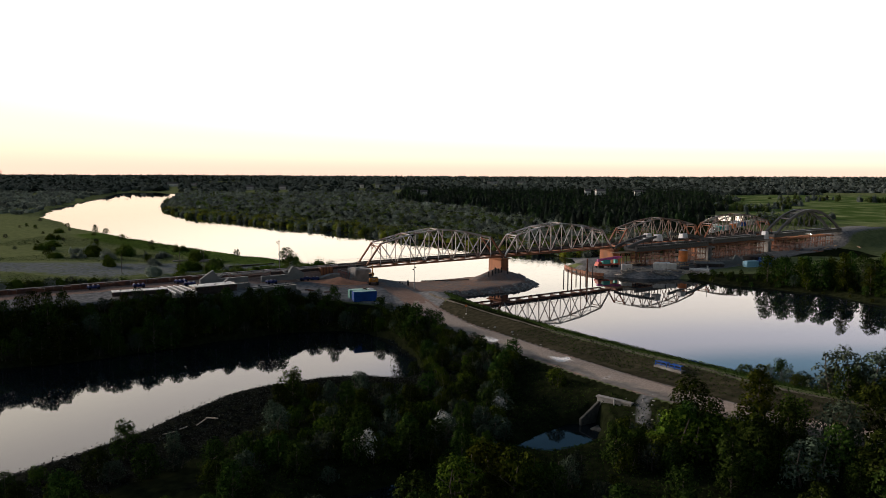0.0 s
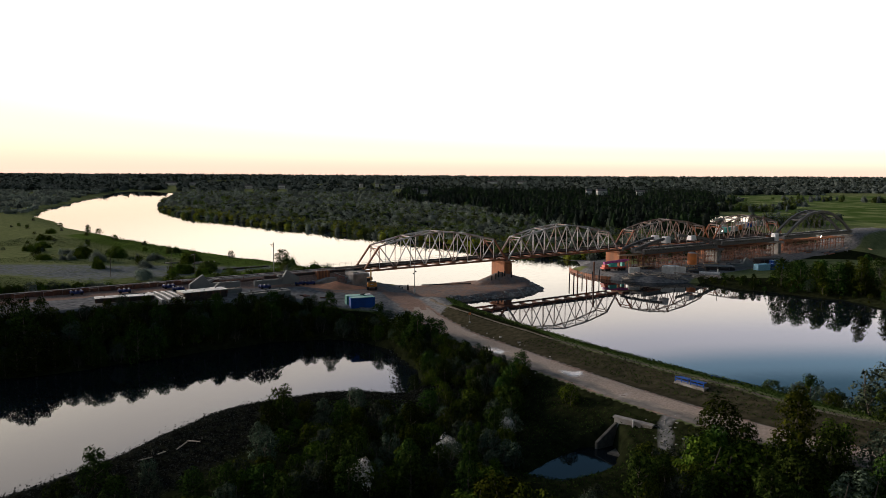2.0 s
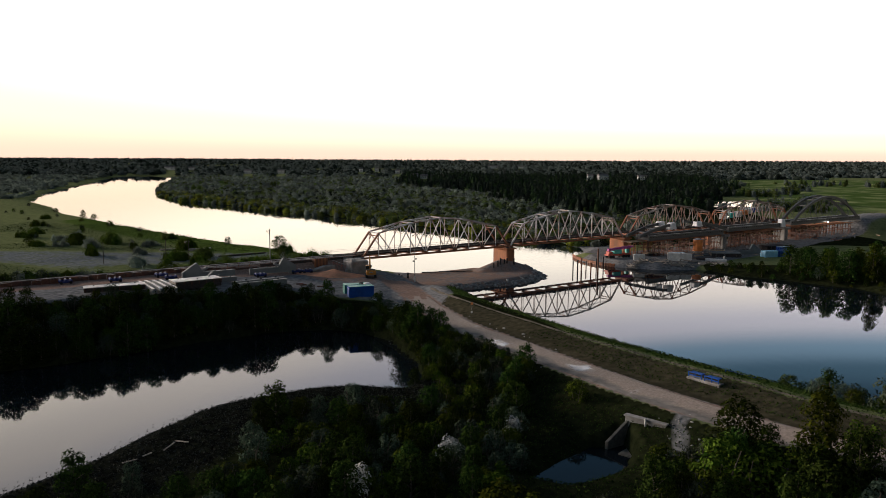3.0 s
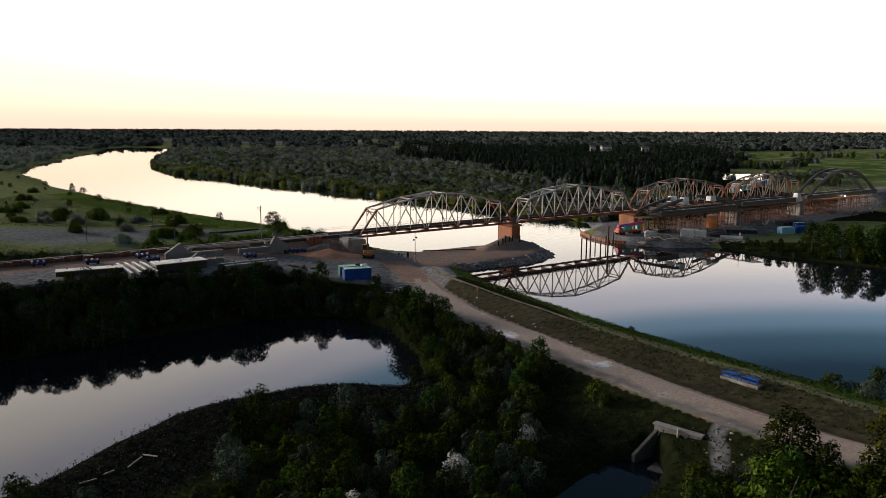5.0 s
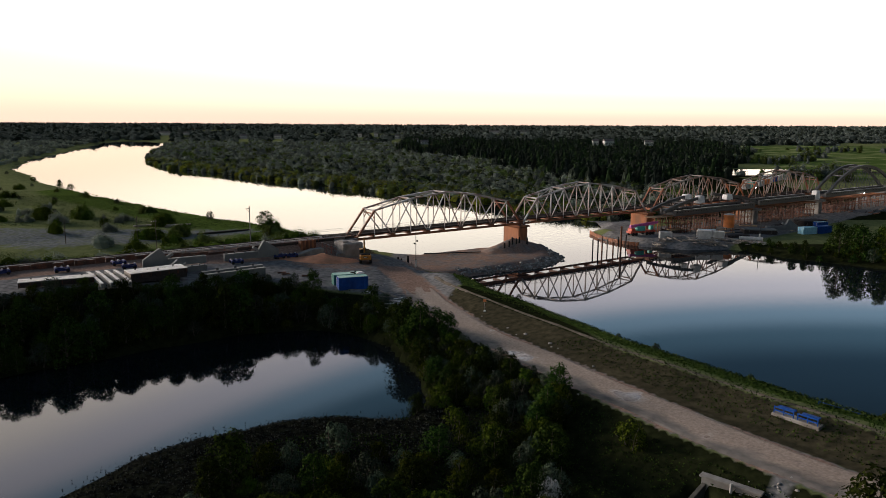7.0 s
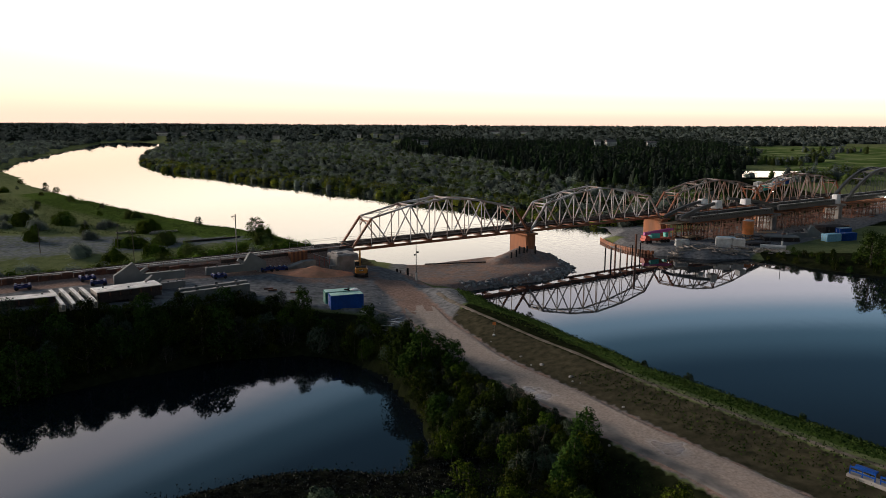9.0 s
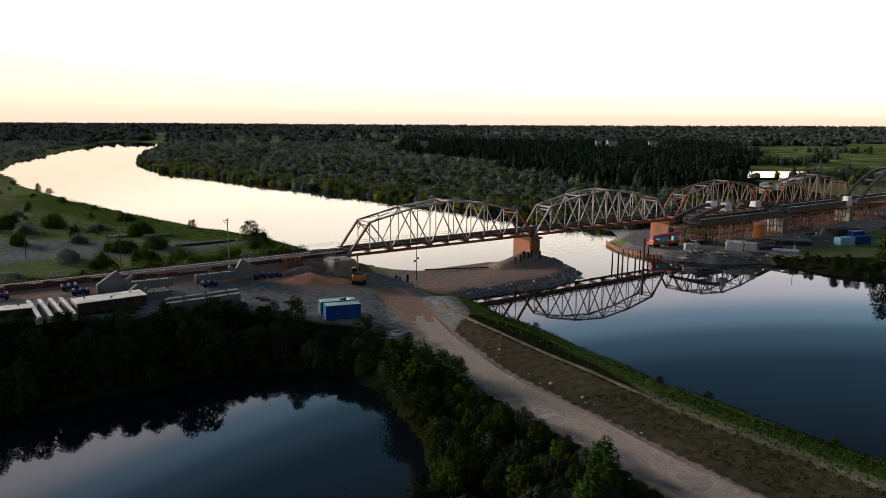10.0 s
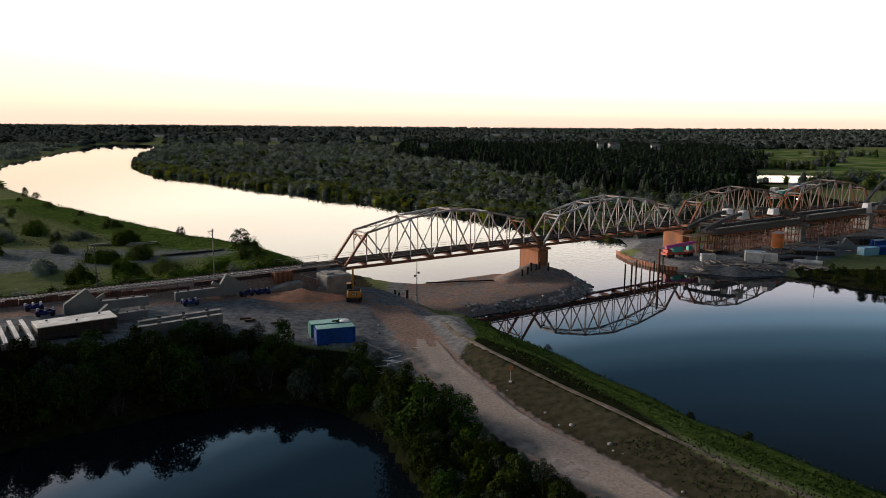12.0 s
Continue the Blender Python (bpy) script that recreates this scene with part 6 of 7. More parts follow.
for c in (-1.3, 1.3):
    ring += [(c - 0.95, -0.5)] + [(c + a, b) for a, b in arch_in] + [(c + 0.95, -0.5)]
lo, hi = [bm.verts.new((a, -0.3, b)) for a, b in ring], [bm.verts.new((a, 0.3, b)) for a, b in ring]
bm.faces.new(lo), bm.faces.new(hi[::-1])
for i in range(len(ring)):
    k = (i + 1) % len(ring)
    bm.faces.new((lo[i], hi[i], hi[k], lo[k]))
bmesh.ops.recalc_face_normals(bm, faces=bm.faces[:])
part("head_wall", bm, M_CONC, cul, "weathered head wall with two arched mouths")
block("coping", (0, 0, 4.0), (6.2, 0.9, 0.22), M_CONC, cul, "", 0.03)
block("apron", (0, -2.4, 0.0), (3.2, 4.0, 0.3), M_DARKCONC, cul)
for k in (-1, 1):
    bm = bmesh.new()
    side = [(0.0, -0.6), (0.0, 3.3), (3.6, 1.0), (3.6, -0.6)]
    a_ = [[bm.verts.new((k * (2.6 + 0.3 * d) + w, -0.3 - d, z)) for d, z in side] for w in (-0.22, 0.22)]
    bm.faces.new(a_[0]), bm.faces.new(a_[1][::-1])
    for q in range(4):
        bm.faces.new((a_[0][q], a_[1][q], a_[1][(q + 1) % 4], a_[0][(q + 1) % 4]))
    bmesh.ops.recalc_face_normals(bm, faces=bm.faces[:])
    part("wing_wall", bm, M_DARKCONC, cul, "", 0.03)
bm = bmesh.new()
rod_to(bm, (0.2, -0.55, -0.4), (0.2, -0.55, 4.3), 0.14, None, 10)
part("stand_pipe", bm, M_PALESTEEL, cul, "pale upright pipe")
for i in range(34):
    x, y = 30.2 + rngp.normal(0, 1.5), 112.5 + rngp.normal(0, 3.8)
    o = new("rubble_stone", rock_me[i % 5])
    sc = float(rngp.uniform(0.2, 0.55))
    o.matrix_basis = pose(x + (y - 113) * 0.35, y, ground_at(x + (y - 113) * 0.35, y) + 0.02, 0, 0, 61 * i) @ Matrix.Diagonal((sc, sc * 0.8, sc * 0.5, 1))
    tagged(o, "broken pale stone on the track beside the culvert", "stone", "rubble by the culvert")
sig = thing("marker_sign", "small orange marker plate on a thin post", "sign", "", (6.3, 178.2, ground_at(6.3, 178.2)))
bar("post", (0, 0, -0.3), (0, 0, 1.9), 0.06, 0.06, M_PALESTEEL, sig)
block("plate", (0, -0.05, 2.0), (0.5, 0.04, 0.5), M_ORANGE, sig, "orange plate")
block("foot", (0, 0, 0.05), (0.4, 0.4, 0.2), M_WHITE, sig)
for i in range(46):
    k = int(rngp.integers(8, 70))
    p = line[min(k, len(line) - 1)]
    t = (line[k + 1] - line[k - 1]).normalized()
    q = p + Vector((t.y, -t.x, 0)) * float(rngp.uniform(4.2, 7.0)) * (1 if i % 4 else -1)
    o = new("roadside_stone", rock_me[i % 5])
    sc = float(rngp.uniform(0.3, 0.8))
    o.matrix_basis = pose(q.x, q.y, ground_at(q.x, q.y) + 0.03, 0, 0, 50 * i) @ Matrix.Diagonal((sc, sc, sc * 0.6, 1))
    tagged(o, "grey stone lying at the road's edge", "stone", "roadside stones")
# pale slabs and pipes in the river meadow
for x, y, rz, L in ((-106, 303, 30, 6), (-99, 306, 28, 7), (-94, 308, 30, 6), (-96, 304, 26, 5), (-74, 291, 35, 18)):
    o = block("concrete_slab" if L < 15 else "steel_pipe", (0, 0, 0.3), (L, 0.9 if L < 15 else 0.5, 0.6), M_TIMBER if L < 15 else M_DARKSTEEL, None, "", 0.05)
    o.matrix_basis = pose(x, y, ground_at(x, y), 0, 0, rz)
    tagged(o, "thick pale concrete slab in the meadow" if L < 15 else "long dark pipe lying in the meadow", "slab", "slabs in the meadow")

for x, y, rz, L in ((-35.1, 111.7, 70, 2.2), (-38.4, 107.5, 20, 1.8), (-34.0, 113.2, -30, 2.6), (-37.0, 109.4, 40, 1.2), (-24.5, 126.0, 80, 1.6)):
    o = block("drift_stem", (0, 0, 0), (L, 0.16, 0.14), M_TIMBER, None, "", 0.03)
    o.matrix_basis = pose(x, y, ground_at(x, y) + 0.22, 0, -8, rz)
    tagged(o, "bleached drift stem lying on the mud flat", "driftwood", "drift stems on the mud")

# ---- the new bridge under construction ----
NEAR, FAR = -9.0, -3.2


def tie_girder(s0, s1, z, label):
    """A pair of box girders with rows of black plates painting the hanger openings dark, and cross beams between them.
    """
    root = thing("tie_girder", label, "bridge girder", "new bridge girders", on_line(s0, 0, 0), LINE_DEG)
    L = s1 - s0
    for off in (NEAR, FAR):
        bm = bmesh.new()
        box_to(bm, (L / 2, off, z), (L, 0.9, 1.9))
        part("box_girder", bm, M_NEWSTEEL, root, "", 0.03)
        block("top_flange", (L / 2, off, z + 0.97), (L, 1.15, 0.06), M_NEWSTEEL, root)
        # thin black plates on the solid face paint the dark inside each opening
        for k in range(int(L / 1.5)):
            block("opening", (0.9 + k * 1.5, off - 0.46, z + 0.35), (0.5, 0.03, 0.34), M_BLACK, root)
    for k in range(int(L / 4) + 1):
        x_ = min(L - 0.3, 0.3 + 4 * k)
        block("cross_beam", (x_, (NEAR + FAR) / 2, z - 0.3), (0.35, FAR - NEAR - 0.9, 0.9), M_NEWSTEEL, root)
    block("deck", (L / 2, (NEAR + FAR) / 2, z + 0.2), (L - 0.4, FAR - NEAR - 1.0, 0.15), M_DARKSTEEL, root)
    return root


tie_girder(119.5, 167.0, 8.3, "dark grey tie girders on scaffolding, not yet spanned by an arch")
tie_girder(170.5, 213.0, 9.0, "dark grey tie girders resting on scaffolding")
tie_girder(219.0, 283.0, 9.4, "dark grey tie girders below the finished arch")


def arc(s0, s1, z0, rise, a=0.0, b=1.0, n=18):
    """Points of a parabola over s0..s1, cut to the share a..b."""
    out = []
    for k in range(n + 1):
        t = a + (b - a) * k / n
        out.append(((s1 - s0) * t, 4 * rise * t * (1 - t) + z0))
    return out


def half_arch(s0, s1, z0, rise, a, b, label):
    root = thing("arch_rib_segment", label, "arch segment", "unfinished arch", on_line(s0, 0, 0), LINE_DEG)
    for off in (NEAR, FAR):
        bm = bmesh.new()
        loft(bm, [(x_, off, z) for x_, z in arc(s0, s1, z0, rise, a, b, 8)], 0.8, 1.0)
        part("rib", bm, M_NEWSTEEL, root)
    p = arc(s0, s1, z0, rise, a, b, 4)
    for x_, z in p[1:4]:
        bar("cross_tie", (x_, NEAR, z), (x_, FAR, z), 0.4, 0.4, M_NEWSTEEL, root)
    for x_, z in p[1:]:
        bar("prop", (x_, NEAR, 9.0), (x_, NEAR, z - 0.4), 0.15, 0.15, M_DARKSTEEL, root)
        bar("prop", (x_, FAR, 9.0), (x_, FAR, z - 0.4), 0.15, 0.15, M_DARKSTEEL, root)
    return root


half_arch(114.0, 169.0, 9.2, 4.2, 0.0, 0.36, "low curved arch ribs propped on the girders")
half_arch(114.0, 169.0, 9.2, 4.2, 0.62, 1.0, "low curved arch ribs propped on the girders")


def tarp(s, off, z, w, h, label):
    root = tagged(new("tarpaulin_cover"), label, "tarpaulin", "white tarpaulins")
    root.matrix_basis = pose(*on_line(s, off, z), 0, 0, LINE_DEG)
    bm = bmesh.new()
    bmesh.ops.create_cube(bm, size=1)
    bmesh.ops.subdivide_edges(bm, edges=bm.edges[:], cuts=4, use_grid_fill=True)
    for v in bm.verts:
        c = v.co
        f = 1.0 + 0.25 * (0.5 - c.z) + 0.08 * math.sin(c.x * 14) * (0.6 - c.z) + 0.06 * noise.noise((c.x * 4 + s, c.y * 4, c.z * 4))
        v.co = (c.x * w * f, c.y * 2.0 * f, c.z * h + (0.12 * math.sin(c.x * 9 + s) if c.z < -0.4 else 0))
    part("cloth", bm, M_TARP, root, "", 0.08, True)
    return root


tarp(133.0, NEAR, 12.5, 2.6, 2.6, "white tarpaulin wrapped round an arch rib's end")
tarp(133.5, FAR, 12.7, 2.6, 2.2, "white tarpaulin wrapped round an arch rib's end")
tarp(149.5, NEAR, 12.5, 2.8, 2.0, "white tarpaulin wrapped round an arch rib's end")
tarp(211.5, NEAR, 9.9, 2.4, 3.6, "white tarpaulin hung over the girder's end")

arch = thing("tied_arch", "finished dark grey steel arch with hangers and cross ties", "arch", "", on_line(221.0, 0, 0), LINE_DEG)
pts = arc(221.0, 281.0, 9.8, 10.8, 0, 1, 24)
for off in (NEAR, FAR):
    bm = bmesh.new()
    loft(bm, [(x_, off, z) for x_, z in pts], 0.9, 1.1)
    part("rib", bm, M_NEWSTEEL, arch)
    for k in range(3, 22, 2):
        x_, z = pts[k]
        for d in (-4.5, 4.5):
            bar("hanger", (x_, off, z - 0.4), (x_ + d, off, 10.3), 0.1, 0.1, M_NEWSTEEL, arch)
for k in (5, 8, 10, 12, 14, 16, 19):
    x_, z = pts[k]
    bar("cross_tie", (x_, NEAR, z), (x_, FAR, z), 0.5, 0.6, M_NEWSTEEL, arch)
for k in (5, 10, 14):
    (x0, z0), (x1, z1) = pts[k], pts[k + 4]
    bar("wind_brace", (x0, NEAR, z0), (x1, FAR, z1), 0.25, 0.25, M_NEWSTEEL, arch)
    bar("wind_brace", (x0, FAR, z0), (x1, NEAR, z1), 0.25, 0.25, M_NEWSTEEL, arch)


def new_pier(s, top, label):
    root = thing("new_bridge_pier", label, "bridge pier", "new bridge piers", on_line(s, (NEAR + FAR) / 2, 0), LINE_DEG)
    bm = bmesh.new()
    box_to(bm, (0, 0, top / 2 - 0.5), (2.6, 6.2, top + 1))
    part("shaft", bm, M_CONC, root, "", 0.3)
    block("cap", (0, 0, top - 0.3), (3.4, 8.2, 0.9), M_CONC, root, "", 0.08)
    return root


for s, top in ((168.8, 6.9), (216.0, 7.6), (284.5, 8.0)):
    new_pier(s, top, "fresh grey concrete pier of the new bridge")


def scaffold(s, w, top, label):
    """A trestle of rusty props: four legs, ledgers and crossed braces on every side."""
    root = thing("scaffold_tower", label, "scaffold", "scaffold towers under the new bridge", on_line(s, (NEAR + FAR) / 2, 0), LINE_DEG)
    g = 1.2
    d = 3.9
    for x_ in (-w / 2, w / 2):
        for y_ in (-d, -d / 3, d / 3, d):
            bar("leg", (x_, y_, g), (x_, y_, top), 0.2, 0.2, M_WALLRUST, root)
    for z in (g + 0.6, (g + top) / 2, top - 0.2):
        for x_ in (-w / 2, w / 2):
            bar("ledger", (x_, -d - 0.4, z), (x_, d + 0.4, z), 0.14, 0.2, M_WALLRUST, root)
        for y_ in (-d, d):
            bar("ledger", (-w / 2 - 0.3, y_, z), (w / 2 + 0.3, y_, z), 0.14, 0.2, M_RUST, root)
    m = (g + top) / 2
    for y_ in (-d, d):
        for z0, z1 in ((g + 0.6, m), (m, top - 0.2)):
            bar("brace", (-w / 2, y_, z0), (w / 2, y_, z1), 0.08, 0.08, M_RUST, root)
            bar("brace", (w / 2, y_, z0), (-w / 2, y_, z1), 0.08, 0.08, M_RUST, root)
    block("head_beam", (0, 0, top + 0.12), (w + 0.8, 2 * d + 1.2, 0.25), M_PLINTH, root)
    for k in range(3):
        block("plank", (0, -d - 0.9 + 0.28 * k, top - 1.0), (w + 1.6, 0.24, 0.06), M_PLANK, root)
    return root


sc = scaffold(123.0, 2.4, 7.1, "rusty steel scaffold tower under the new girders")
for s in (126.5, 132, 137.5, 141, 148.5, 152, 158.5, 163, 173, 176.5, 184, 189, 192.5, 199, 204.5, 208, 224, 230, 236, 242, 248, 256, 264, 272):
    copy_thing(sc, pose(*on_line(s, (NEAR + FAR) / 2, 0.0), 0, 0, LINE_DEG))
# timber form deck beside the old pier
fd = thing("form_deck", "pale plank deck on lattice columns beside the old pier", "formwork", "", on_line(119.0, -4.6, 0), LINE_DEG)
for k in range(10):
    block("plank", (-6.5 + 1.45 * k, 0, 7.0), (1.4, 4.4, 0.14), M_PLANK, fd)
for x_ in (-3.5, 5.5):
    for a in (-0.7, 0.7):
        for b in (-1.2, 1.2):
            bar("column_leg", (x_ + a, b, 1.0), (x_ + a, b, 6.9), 0.2, 0.2, M_PLINTH, fd)
    for k in range(6):
        for b in (-1.2, 1.2):
            bar("lacing", (x_ - 0.7, b, 1.2 + 0.95 * k), (x_ + 0.7, b, 2.15 + 0.95 * k), 0.12, 0.12, M_PLINTH, fd)
            bar("lacing", (x_ + 0.7, b, 1.2 + 0.95 * k), (x_ - 0.7, b, 2.15 + 0.95 * k), 0.12, 0.12, M_PLINTH, fd)

# ---- work platform ----
wallp = thing("sheet_pile_wall", "rusty sheet pile wall holding the work platform", "sheet pile wall")
wl_pts = smooth_line([(52, 318), (51.2, 309), (52.6, 297), (57, 287), (62.5, 281.8), (70, 277.5)], 0.55)
for k, p in enumerate(wl_pts[:-1]):
    t = (wl_pts[k + 1] - p)
    o = block("sheet_pile", (0, 0, 0), (0.52, 0.16, 3.6), M_PLINTH if k % 2 else M_RUST, wallp)
    o.matrix_basis = pose(p.x, p.y + (0.12 if k % 2 else -0.12), -0.7 + 0.15 * (k % 3 == 0), 0, 0, math.degrees(math.atan2(t.y, t.x)))
for i, (x, y, h, r, mt) in enumerate(((45, 273, 3.6, 0.2, M_BLACK), (46.2, 271, 3.9, 0.22, M_BLACK), (48, 273.6, 4.6, 0.24, M_RUST), (50, 275.6, 3.2, 0.2, M_TIMBER), (50.4, 269.2, 3.4, 0.22, M_RUST), (53.2, 271.2, 8.0, 0.3, M_RUST),
                                   (54.2, 278.6, 3.6, 0.18, M_BLACK), (57.2, 281.0, 4.0, 0.18, M_BLACK))):
    bm = bmesh.new()
    rod_to(bm, (0, 0, -2.5), (0, 0, h), r, r, 10)
    o = part("mooring_post", bm, mt)
    o.matrix_basis = pose(x, y, 0)
    tagged(o, "rusty steel pile standing in the river" if mt is M_RUST else "dark pile standing in the river", "pile", "piles in the river")

crane = thing("mobile_crane", "magenta and turquoise truck crane with lowered jib", "truck crane", "", (65.5, 294.5, ground_at(65.5, 294.5)), 25)
bm = bmesh.new()
box_to(bm, (0, 0, 1.2), (10.5, 2.5, 0.7))
part("chassis", bm, M_RED, crane, "red chassis", 0.06)
for x_ in (-4.2, -2.9, 1.6, 2.9, 4.2):
    for y_ in (-1.1, 1.1):
        bm = bmesh.new()
        rod_to(bm, (x_, y_ - 0.2, 0.55), (x_, y_ + 0.2, 0.55), 0.55, None, 14)
        part("wheel", bm, M_BLACK, crane)
bm = bmesh.new()
box_to(bm, (-0.8, -0.2, 2.3), (3.2, 2.2, 1.5))
part("turntable_house", bm, M_CYAN, crane, "turquoise machine house", 0.1)
bm = bmesh.new()
box_to(bm, (4.6, 0.5, 2.2), (1.3, 1.2, 1.4))
part("cab", bm, M_CYAN, crane, "turquoise cab", 0.1)
bar("jib", (-4.6, 0, 3.0), (5.6, 0, 3.8), 0.9, 0.9, M_PINK, crane, "magenta jib")
bar("jib_tip", (5.4, 0, 3.8), (7.0, 0, 3.9), 0.6, 0.6, M_PINK, crane)
block("tool_chest", (-4.0, 0, 2.0), (1.6, 2.2, 0.9), M_RED, crane, "", 0.05)
container(71.3, 286.2, -6, M_WHITE, M_PALESTEEL, "small grey-white site cabin at the water's edge", (3.9, 2.3, 2.2), ground_at(71.3, 286.2))
container(83.6, 285.4, -14, M_WHITE, M_PALESTEEL, "white site cabin near the water", (4.4, 2.4, 2.7), ground_at(83.6, 285.4))
container(88.0, 284.6, -14, M_WHITE, M_PALESTEEL, "white site cabin near the water", (3.4, 2.4, 2.7), ground_at(88, 284.6))
container(86.5, 291.0, -14, M_PALESTEEL, M_PALEROOF, "grey site cabin with a pale roof", (5.5, 2.4, 2.4), ground_at(86.5, 291.0))
tank = thing("orange_silo", "orange cylindrical silo on a thin steel frame", "silo", "", (98.6, 304.0, ground_at(98.6, 304.0)))
bm = bmesh.new()
rod_to(bm, (0, 0, 2.0), (0, 0, 6.4), 1.8, 1.8, 24)
part("drum", bm, M_ORANGE, tank, "", 0.0, False)
bm = bmesh.new()
rod_to(bm, (0, 0, 6.4), (0, 0, 6.9), 1.8, 0.4, 24)
part("lid", bm, M_PALESTEEL, tank, "pale conical lid")
bm = bmesh.new()
rod_to(bm, (0, 0, 1.1), (0, 0, 2.0), 0.4, 1.75, 24)
part("hopper", bm, M_PALESTEEL, tank)
for a in (45, 135, 225, 315):
    c_, s_a = 1.5 * math.cos(radians(a)), 1.5 * math.sin(radians(a))
    bar("leg", (c_, s_a, -0.2), (c_, s_a, 2.4), 0.15, 0.15, M_NEWSTEEL, tank)
pipe = thing("concrete_pipe", "pale thick concrete pipe lying on the bank", "pipe", "", (99.0, 285.6, ground_at(99, 285.6) + 0.6), -22)
bm = bmesh.new()
rod_to(bm, (-3.6, 0, 0), (3.6, 0, 0), 0.72, 0.72, 18)
part("tube", bm, M_PALESTEEL, pipe)
# black disc on the closed end paints the pipe's dark inside
bm = bmesh.new()
rod_to(bm, (3.5, 0, 0), (3.66, 0, 0), 0.55, 0.55, 18)
part("bore", bm, M_BLACK, pipe)


def slab_stack(x, y, rz, L, W, n, mat, label):
    root = thing("slab_stack", label, "slabs", "stacked slabs on the platform", (x, y, ground_at(x, y)), rz)
    for k in range(n):
        block("slab", (0.15 * (k % 2), 0.1 * (k % 3), 0.25 + 0.42 * k), (L, W, 0.3), mat if k == n - 1 else M_DARKSTEEL, root)
        if k < n - 1:
            block("bearer", (-L / 3, 0, 0.46 + 0.42 * k), (0.2, W, 0.12), M_TIMBER, root)
            block("bearer", (L / 3, 0, 0.46 + 0.42 * k), (0.2, W, 0.12), M_TIMBER, root)
    return root


slab_stack(109.0, 303.5, -8, 11, 5.5, 4, M_PLATE, "stack of grey steel panels on bearers")
slab_stack(97, 292.5, 20, 9, 2.2, 2, M_DARKSTEEL, "low stack of dark steel beams")
slab_stack(139, 328, 20, 11, 5, 5, M_DARKSTEEL, "stack of dark panels beside the scaffolding")
slab_stack(80, 303, 30, 6, 2.5, 3, M_PLANK, "stack of pale timber shutters")
foot = foot_girder(120.5, 309.5, 15, True, "dark steel arch foot girder on the platform")
foot.matrix_basis = pose(119.5, 309.5, ground_at(119.5, 309.5), 0, 0, 15)
container(126.6, 304.6, 20, M_TARPBLUE, M_TARPBLUE, "container covered with a light blue tarpaulin", (6.0, 2.6, 2.4), ground_at(126.6, 304.6))
container(133.2, 307.0, 20, M_BLUE, M_BLUE, "dark blue container on the platform", (6.0, 2.4, 2.5), ground_at(133.2, 307))
container(140, 322, 20, M_BLUE, M_PALEROOF, "blue container far along the platform", (5.0, 2.4, 2.0), ground_at(140, 322))
lp2 = thing("lamp_post", "thin lamp post with white-painted foot on the platform", "lamp post", "", (103.5, 289.5, ground_at(103.5, 289.5)))
bm = bmesh.new()
rod_to(bm, (0, 0, -0.3), (0, 0, 7.5), 0.12, 0.08, 8)
part("shaft", bm, M_NEWSTEEL, lp2)
bm = bmesh.new()
rod_to(bm, (0, 0, 0), (0, 0, 1.8), 0.3, 0.3, 10)
part("foot", bm, M_WHITE, lp2, "white-painted foot")
# driftwood, broken concrete and beams along the edge
for i in range(150):
    t = rngp.random()
    x, y = 66 + 34 * t + rngp.normal(0, 1.0), 279.5 + 4.5 * abs(math.sin(t * 7)) + rngp.normal(0, 1.4) - 2 * t
    if 0.40 < t < 0.62 and y > 281:
        y -= 3
    L = float(rngp.uniform(1.0, 4.5))
    o = block("driftwood_log" if i % 3 else "broken_slab", (0, 0, 0), (L, 0.32, 0.3) if i % 3 else (L * 0.4, 0.9, 0.25), M_TIMBER if i % 3 else M_CONC, None, "", 0.05)
    o.matrix_basis = pose(x, y, max(ground_at(x, y), 0.2) + 0.2 + 0.15 * (i % 4), float(rngp.uniform(-8, 8)), float(rngp.uniform(-10, 10)), float(rngp.normal(-35, 30)))
    tagged(o, "pale weathered timber dumped along the bank" if i % 3 else "broken pale concrete slab on the bank", "timber" if i % 3 else "rubble", "dumped timber and rubble")
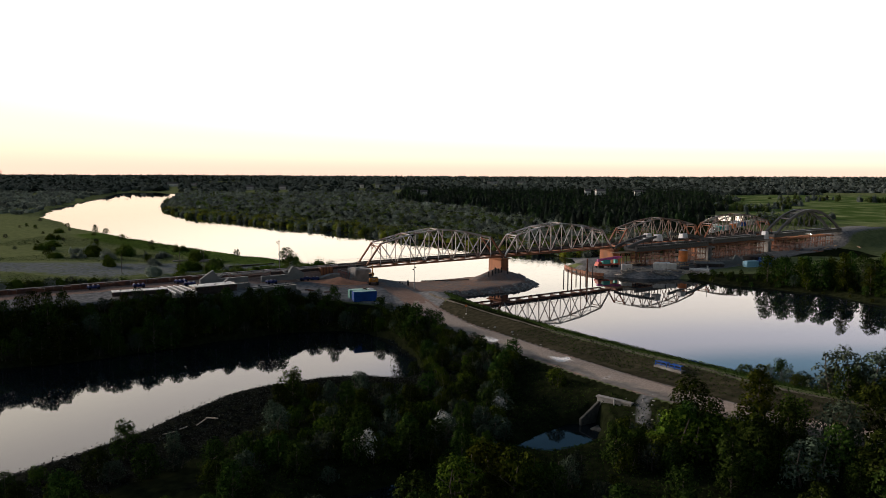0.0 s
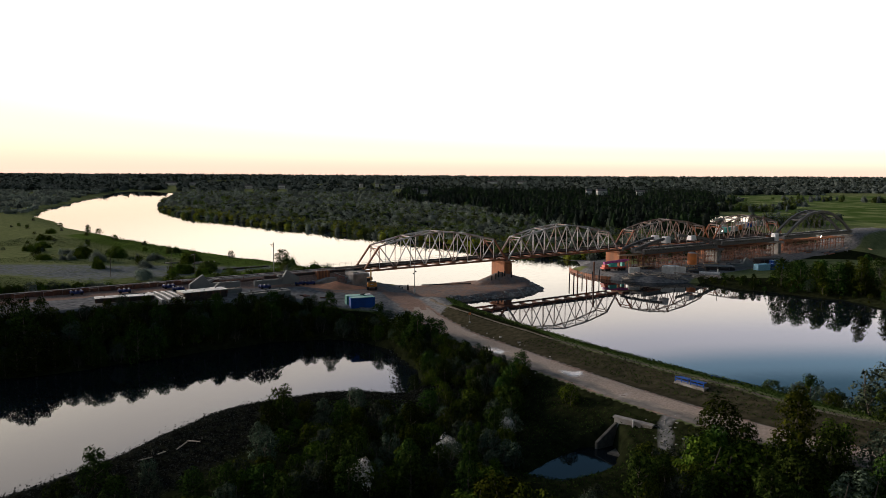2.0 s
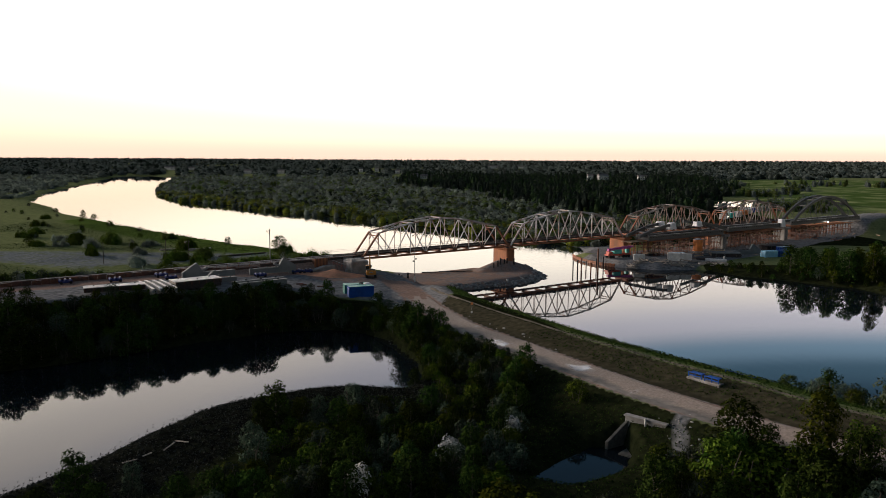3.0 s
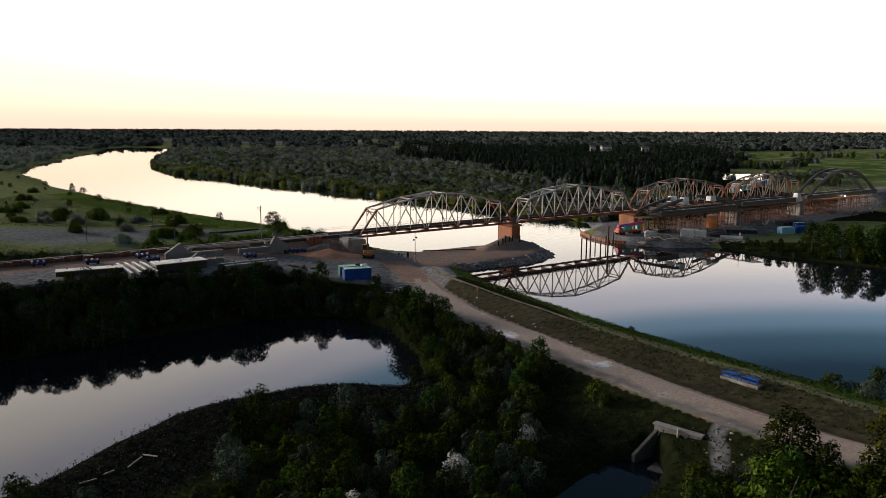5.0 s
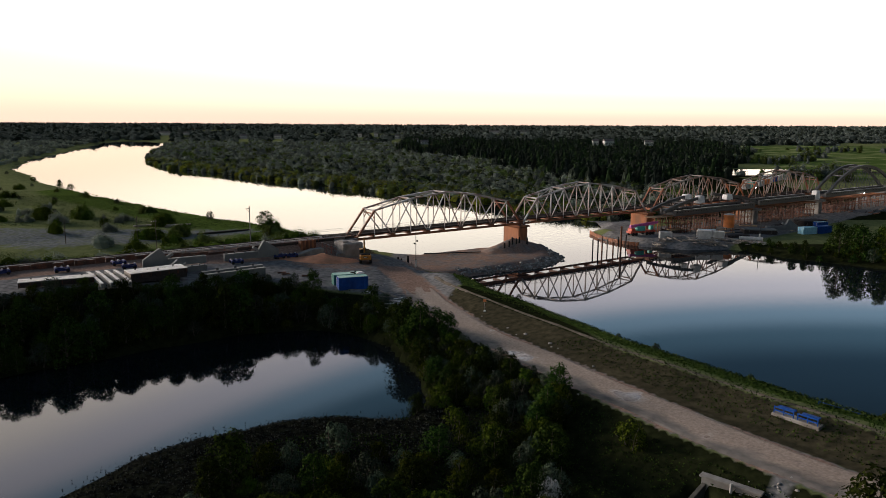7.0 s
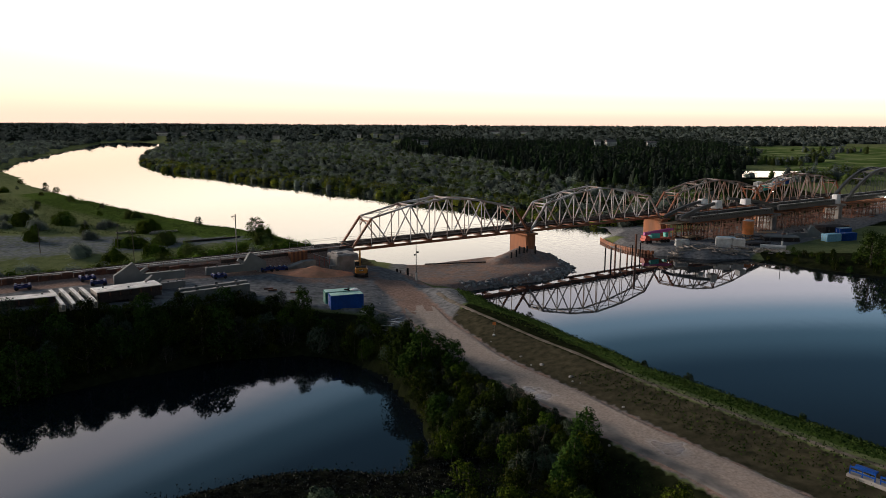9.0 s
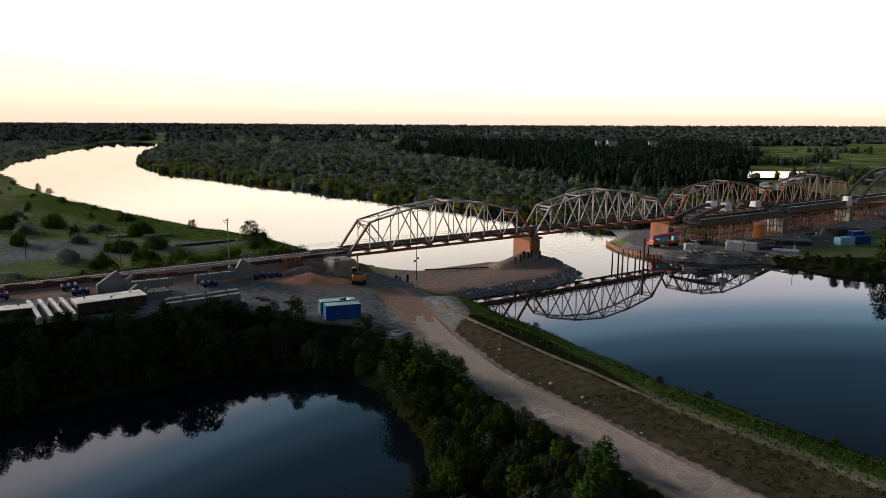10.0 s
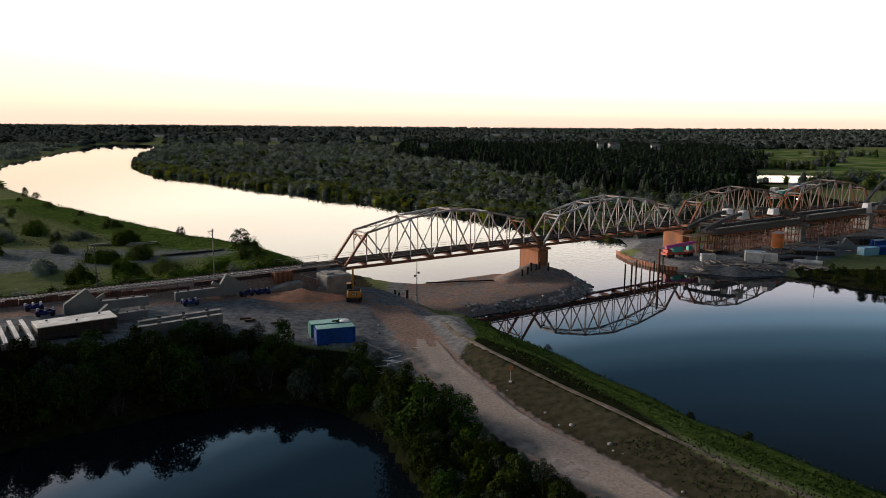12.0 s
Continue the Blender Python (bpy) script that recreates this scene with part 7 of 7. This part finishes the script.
for i in range(40):
    s = float(rngp.uniform(120, 280))
    p = on_line(s, float(rngp.uniform(-22, -12)), 0)
    if rv(np.array([p.x]), np.array([p.y]))[0] < 3:
        continue
    o = block("steel_section", (0, 0, 0), (float(rngp.uniform(2, 7)), 0.4, 0.4), (M_RUST, M_DARKSTEEL, M_NEWSTEEL, M_PLANK)[i % 4], None, "", 0.03)
    o.matrix_basis = pose(p.x, p.y, ground_at(p.x, p.y) + 0.2, 0, 0, LINE_DEG + float(rngp.normal(0, 25)))
    tagged(o, "loose steel section lying on the platform" if i % 4 < 3 else "loose plank lying on the platform", "steel section", "material on the platform")
# cabins and lorries behind the old bridge
for x, y, mt, kind_ in ((170, 466, M_WHITE, "white"), (178, 476, M_CYAN, "turquoise"), (186, 485, M_WHITE, "white"), (194, 496, M_ORANGE, "orange"), (201, 507, M_WHITE, "white"), (209, 518, M_BLUE, "blue"), (217, 529, M_WHITE, "white"), (226, 541, M_WHITE, "white"),
                          (182, 494, M_WHITE, "white"), (206, 524, M_WHITE, "white")):
    container(x, y, 50, mt, M_WHITE if kind_ == "white" else M_PALESTEEL, kind_ + " site cabin behind the old bridge", (8.0, 2.8, 3.2), ground_at(x, y))


def flood(x, y, z, power):
    root = thing("floodlight", "lit white floodlight on a short mast", "floodlight", "floodlights", (x, y, z))
    bar("mast", (0, 0, -3.0), (0, 0, 0), 0.12, 0.12, M_DARKSTEEL, root)
    m = bpy.data.materials.get("lit_lamp") or bpy.data.materials.new("lit_lamp")
    m.use_nodes = True
    b = m.node_tree.nodes["Principled BSDF"]
    b.inputs["Emission Color"].default_value, b.inputs["Emission Strength"].default_value = (1.0, 0.93, 0.8, 1), power
    bm = bmesh.new()
    bmesh.ops.create_uvsphere(bm, u_segments=12, v_segments=8, radius=0.28)
    part("lamp", bm, m, root, "lit lamp")
    return root


p = on_line(250.5, NEAR - 1.2, 8.6)
flood(p.x, p.y, p.z, 10)
p = on_line(205, 14, 11.5)
flood(p.x, p.y, p.z, 10)
pondm, *_ = grid_mesh("flood_pool", np.array((190.0, 270.0)), np.array((556.0, 622.0)), lambda X, Y: X * 0 + float(GZ.min()) * 0 + 3.75)
pondm.materials.append(M_WATER)
tagged(new("flood_pool", pondm), "bright standing water in the far meadow", "water", kind="structure")
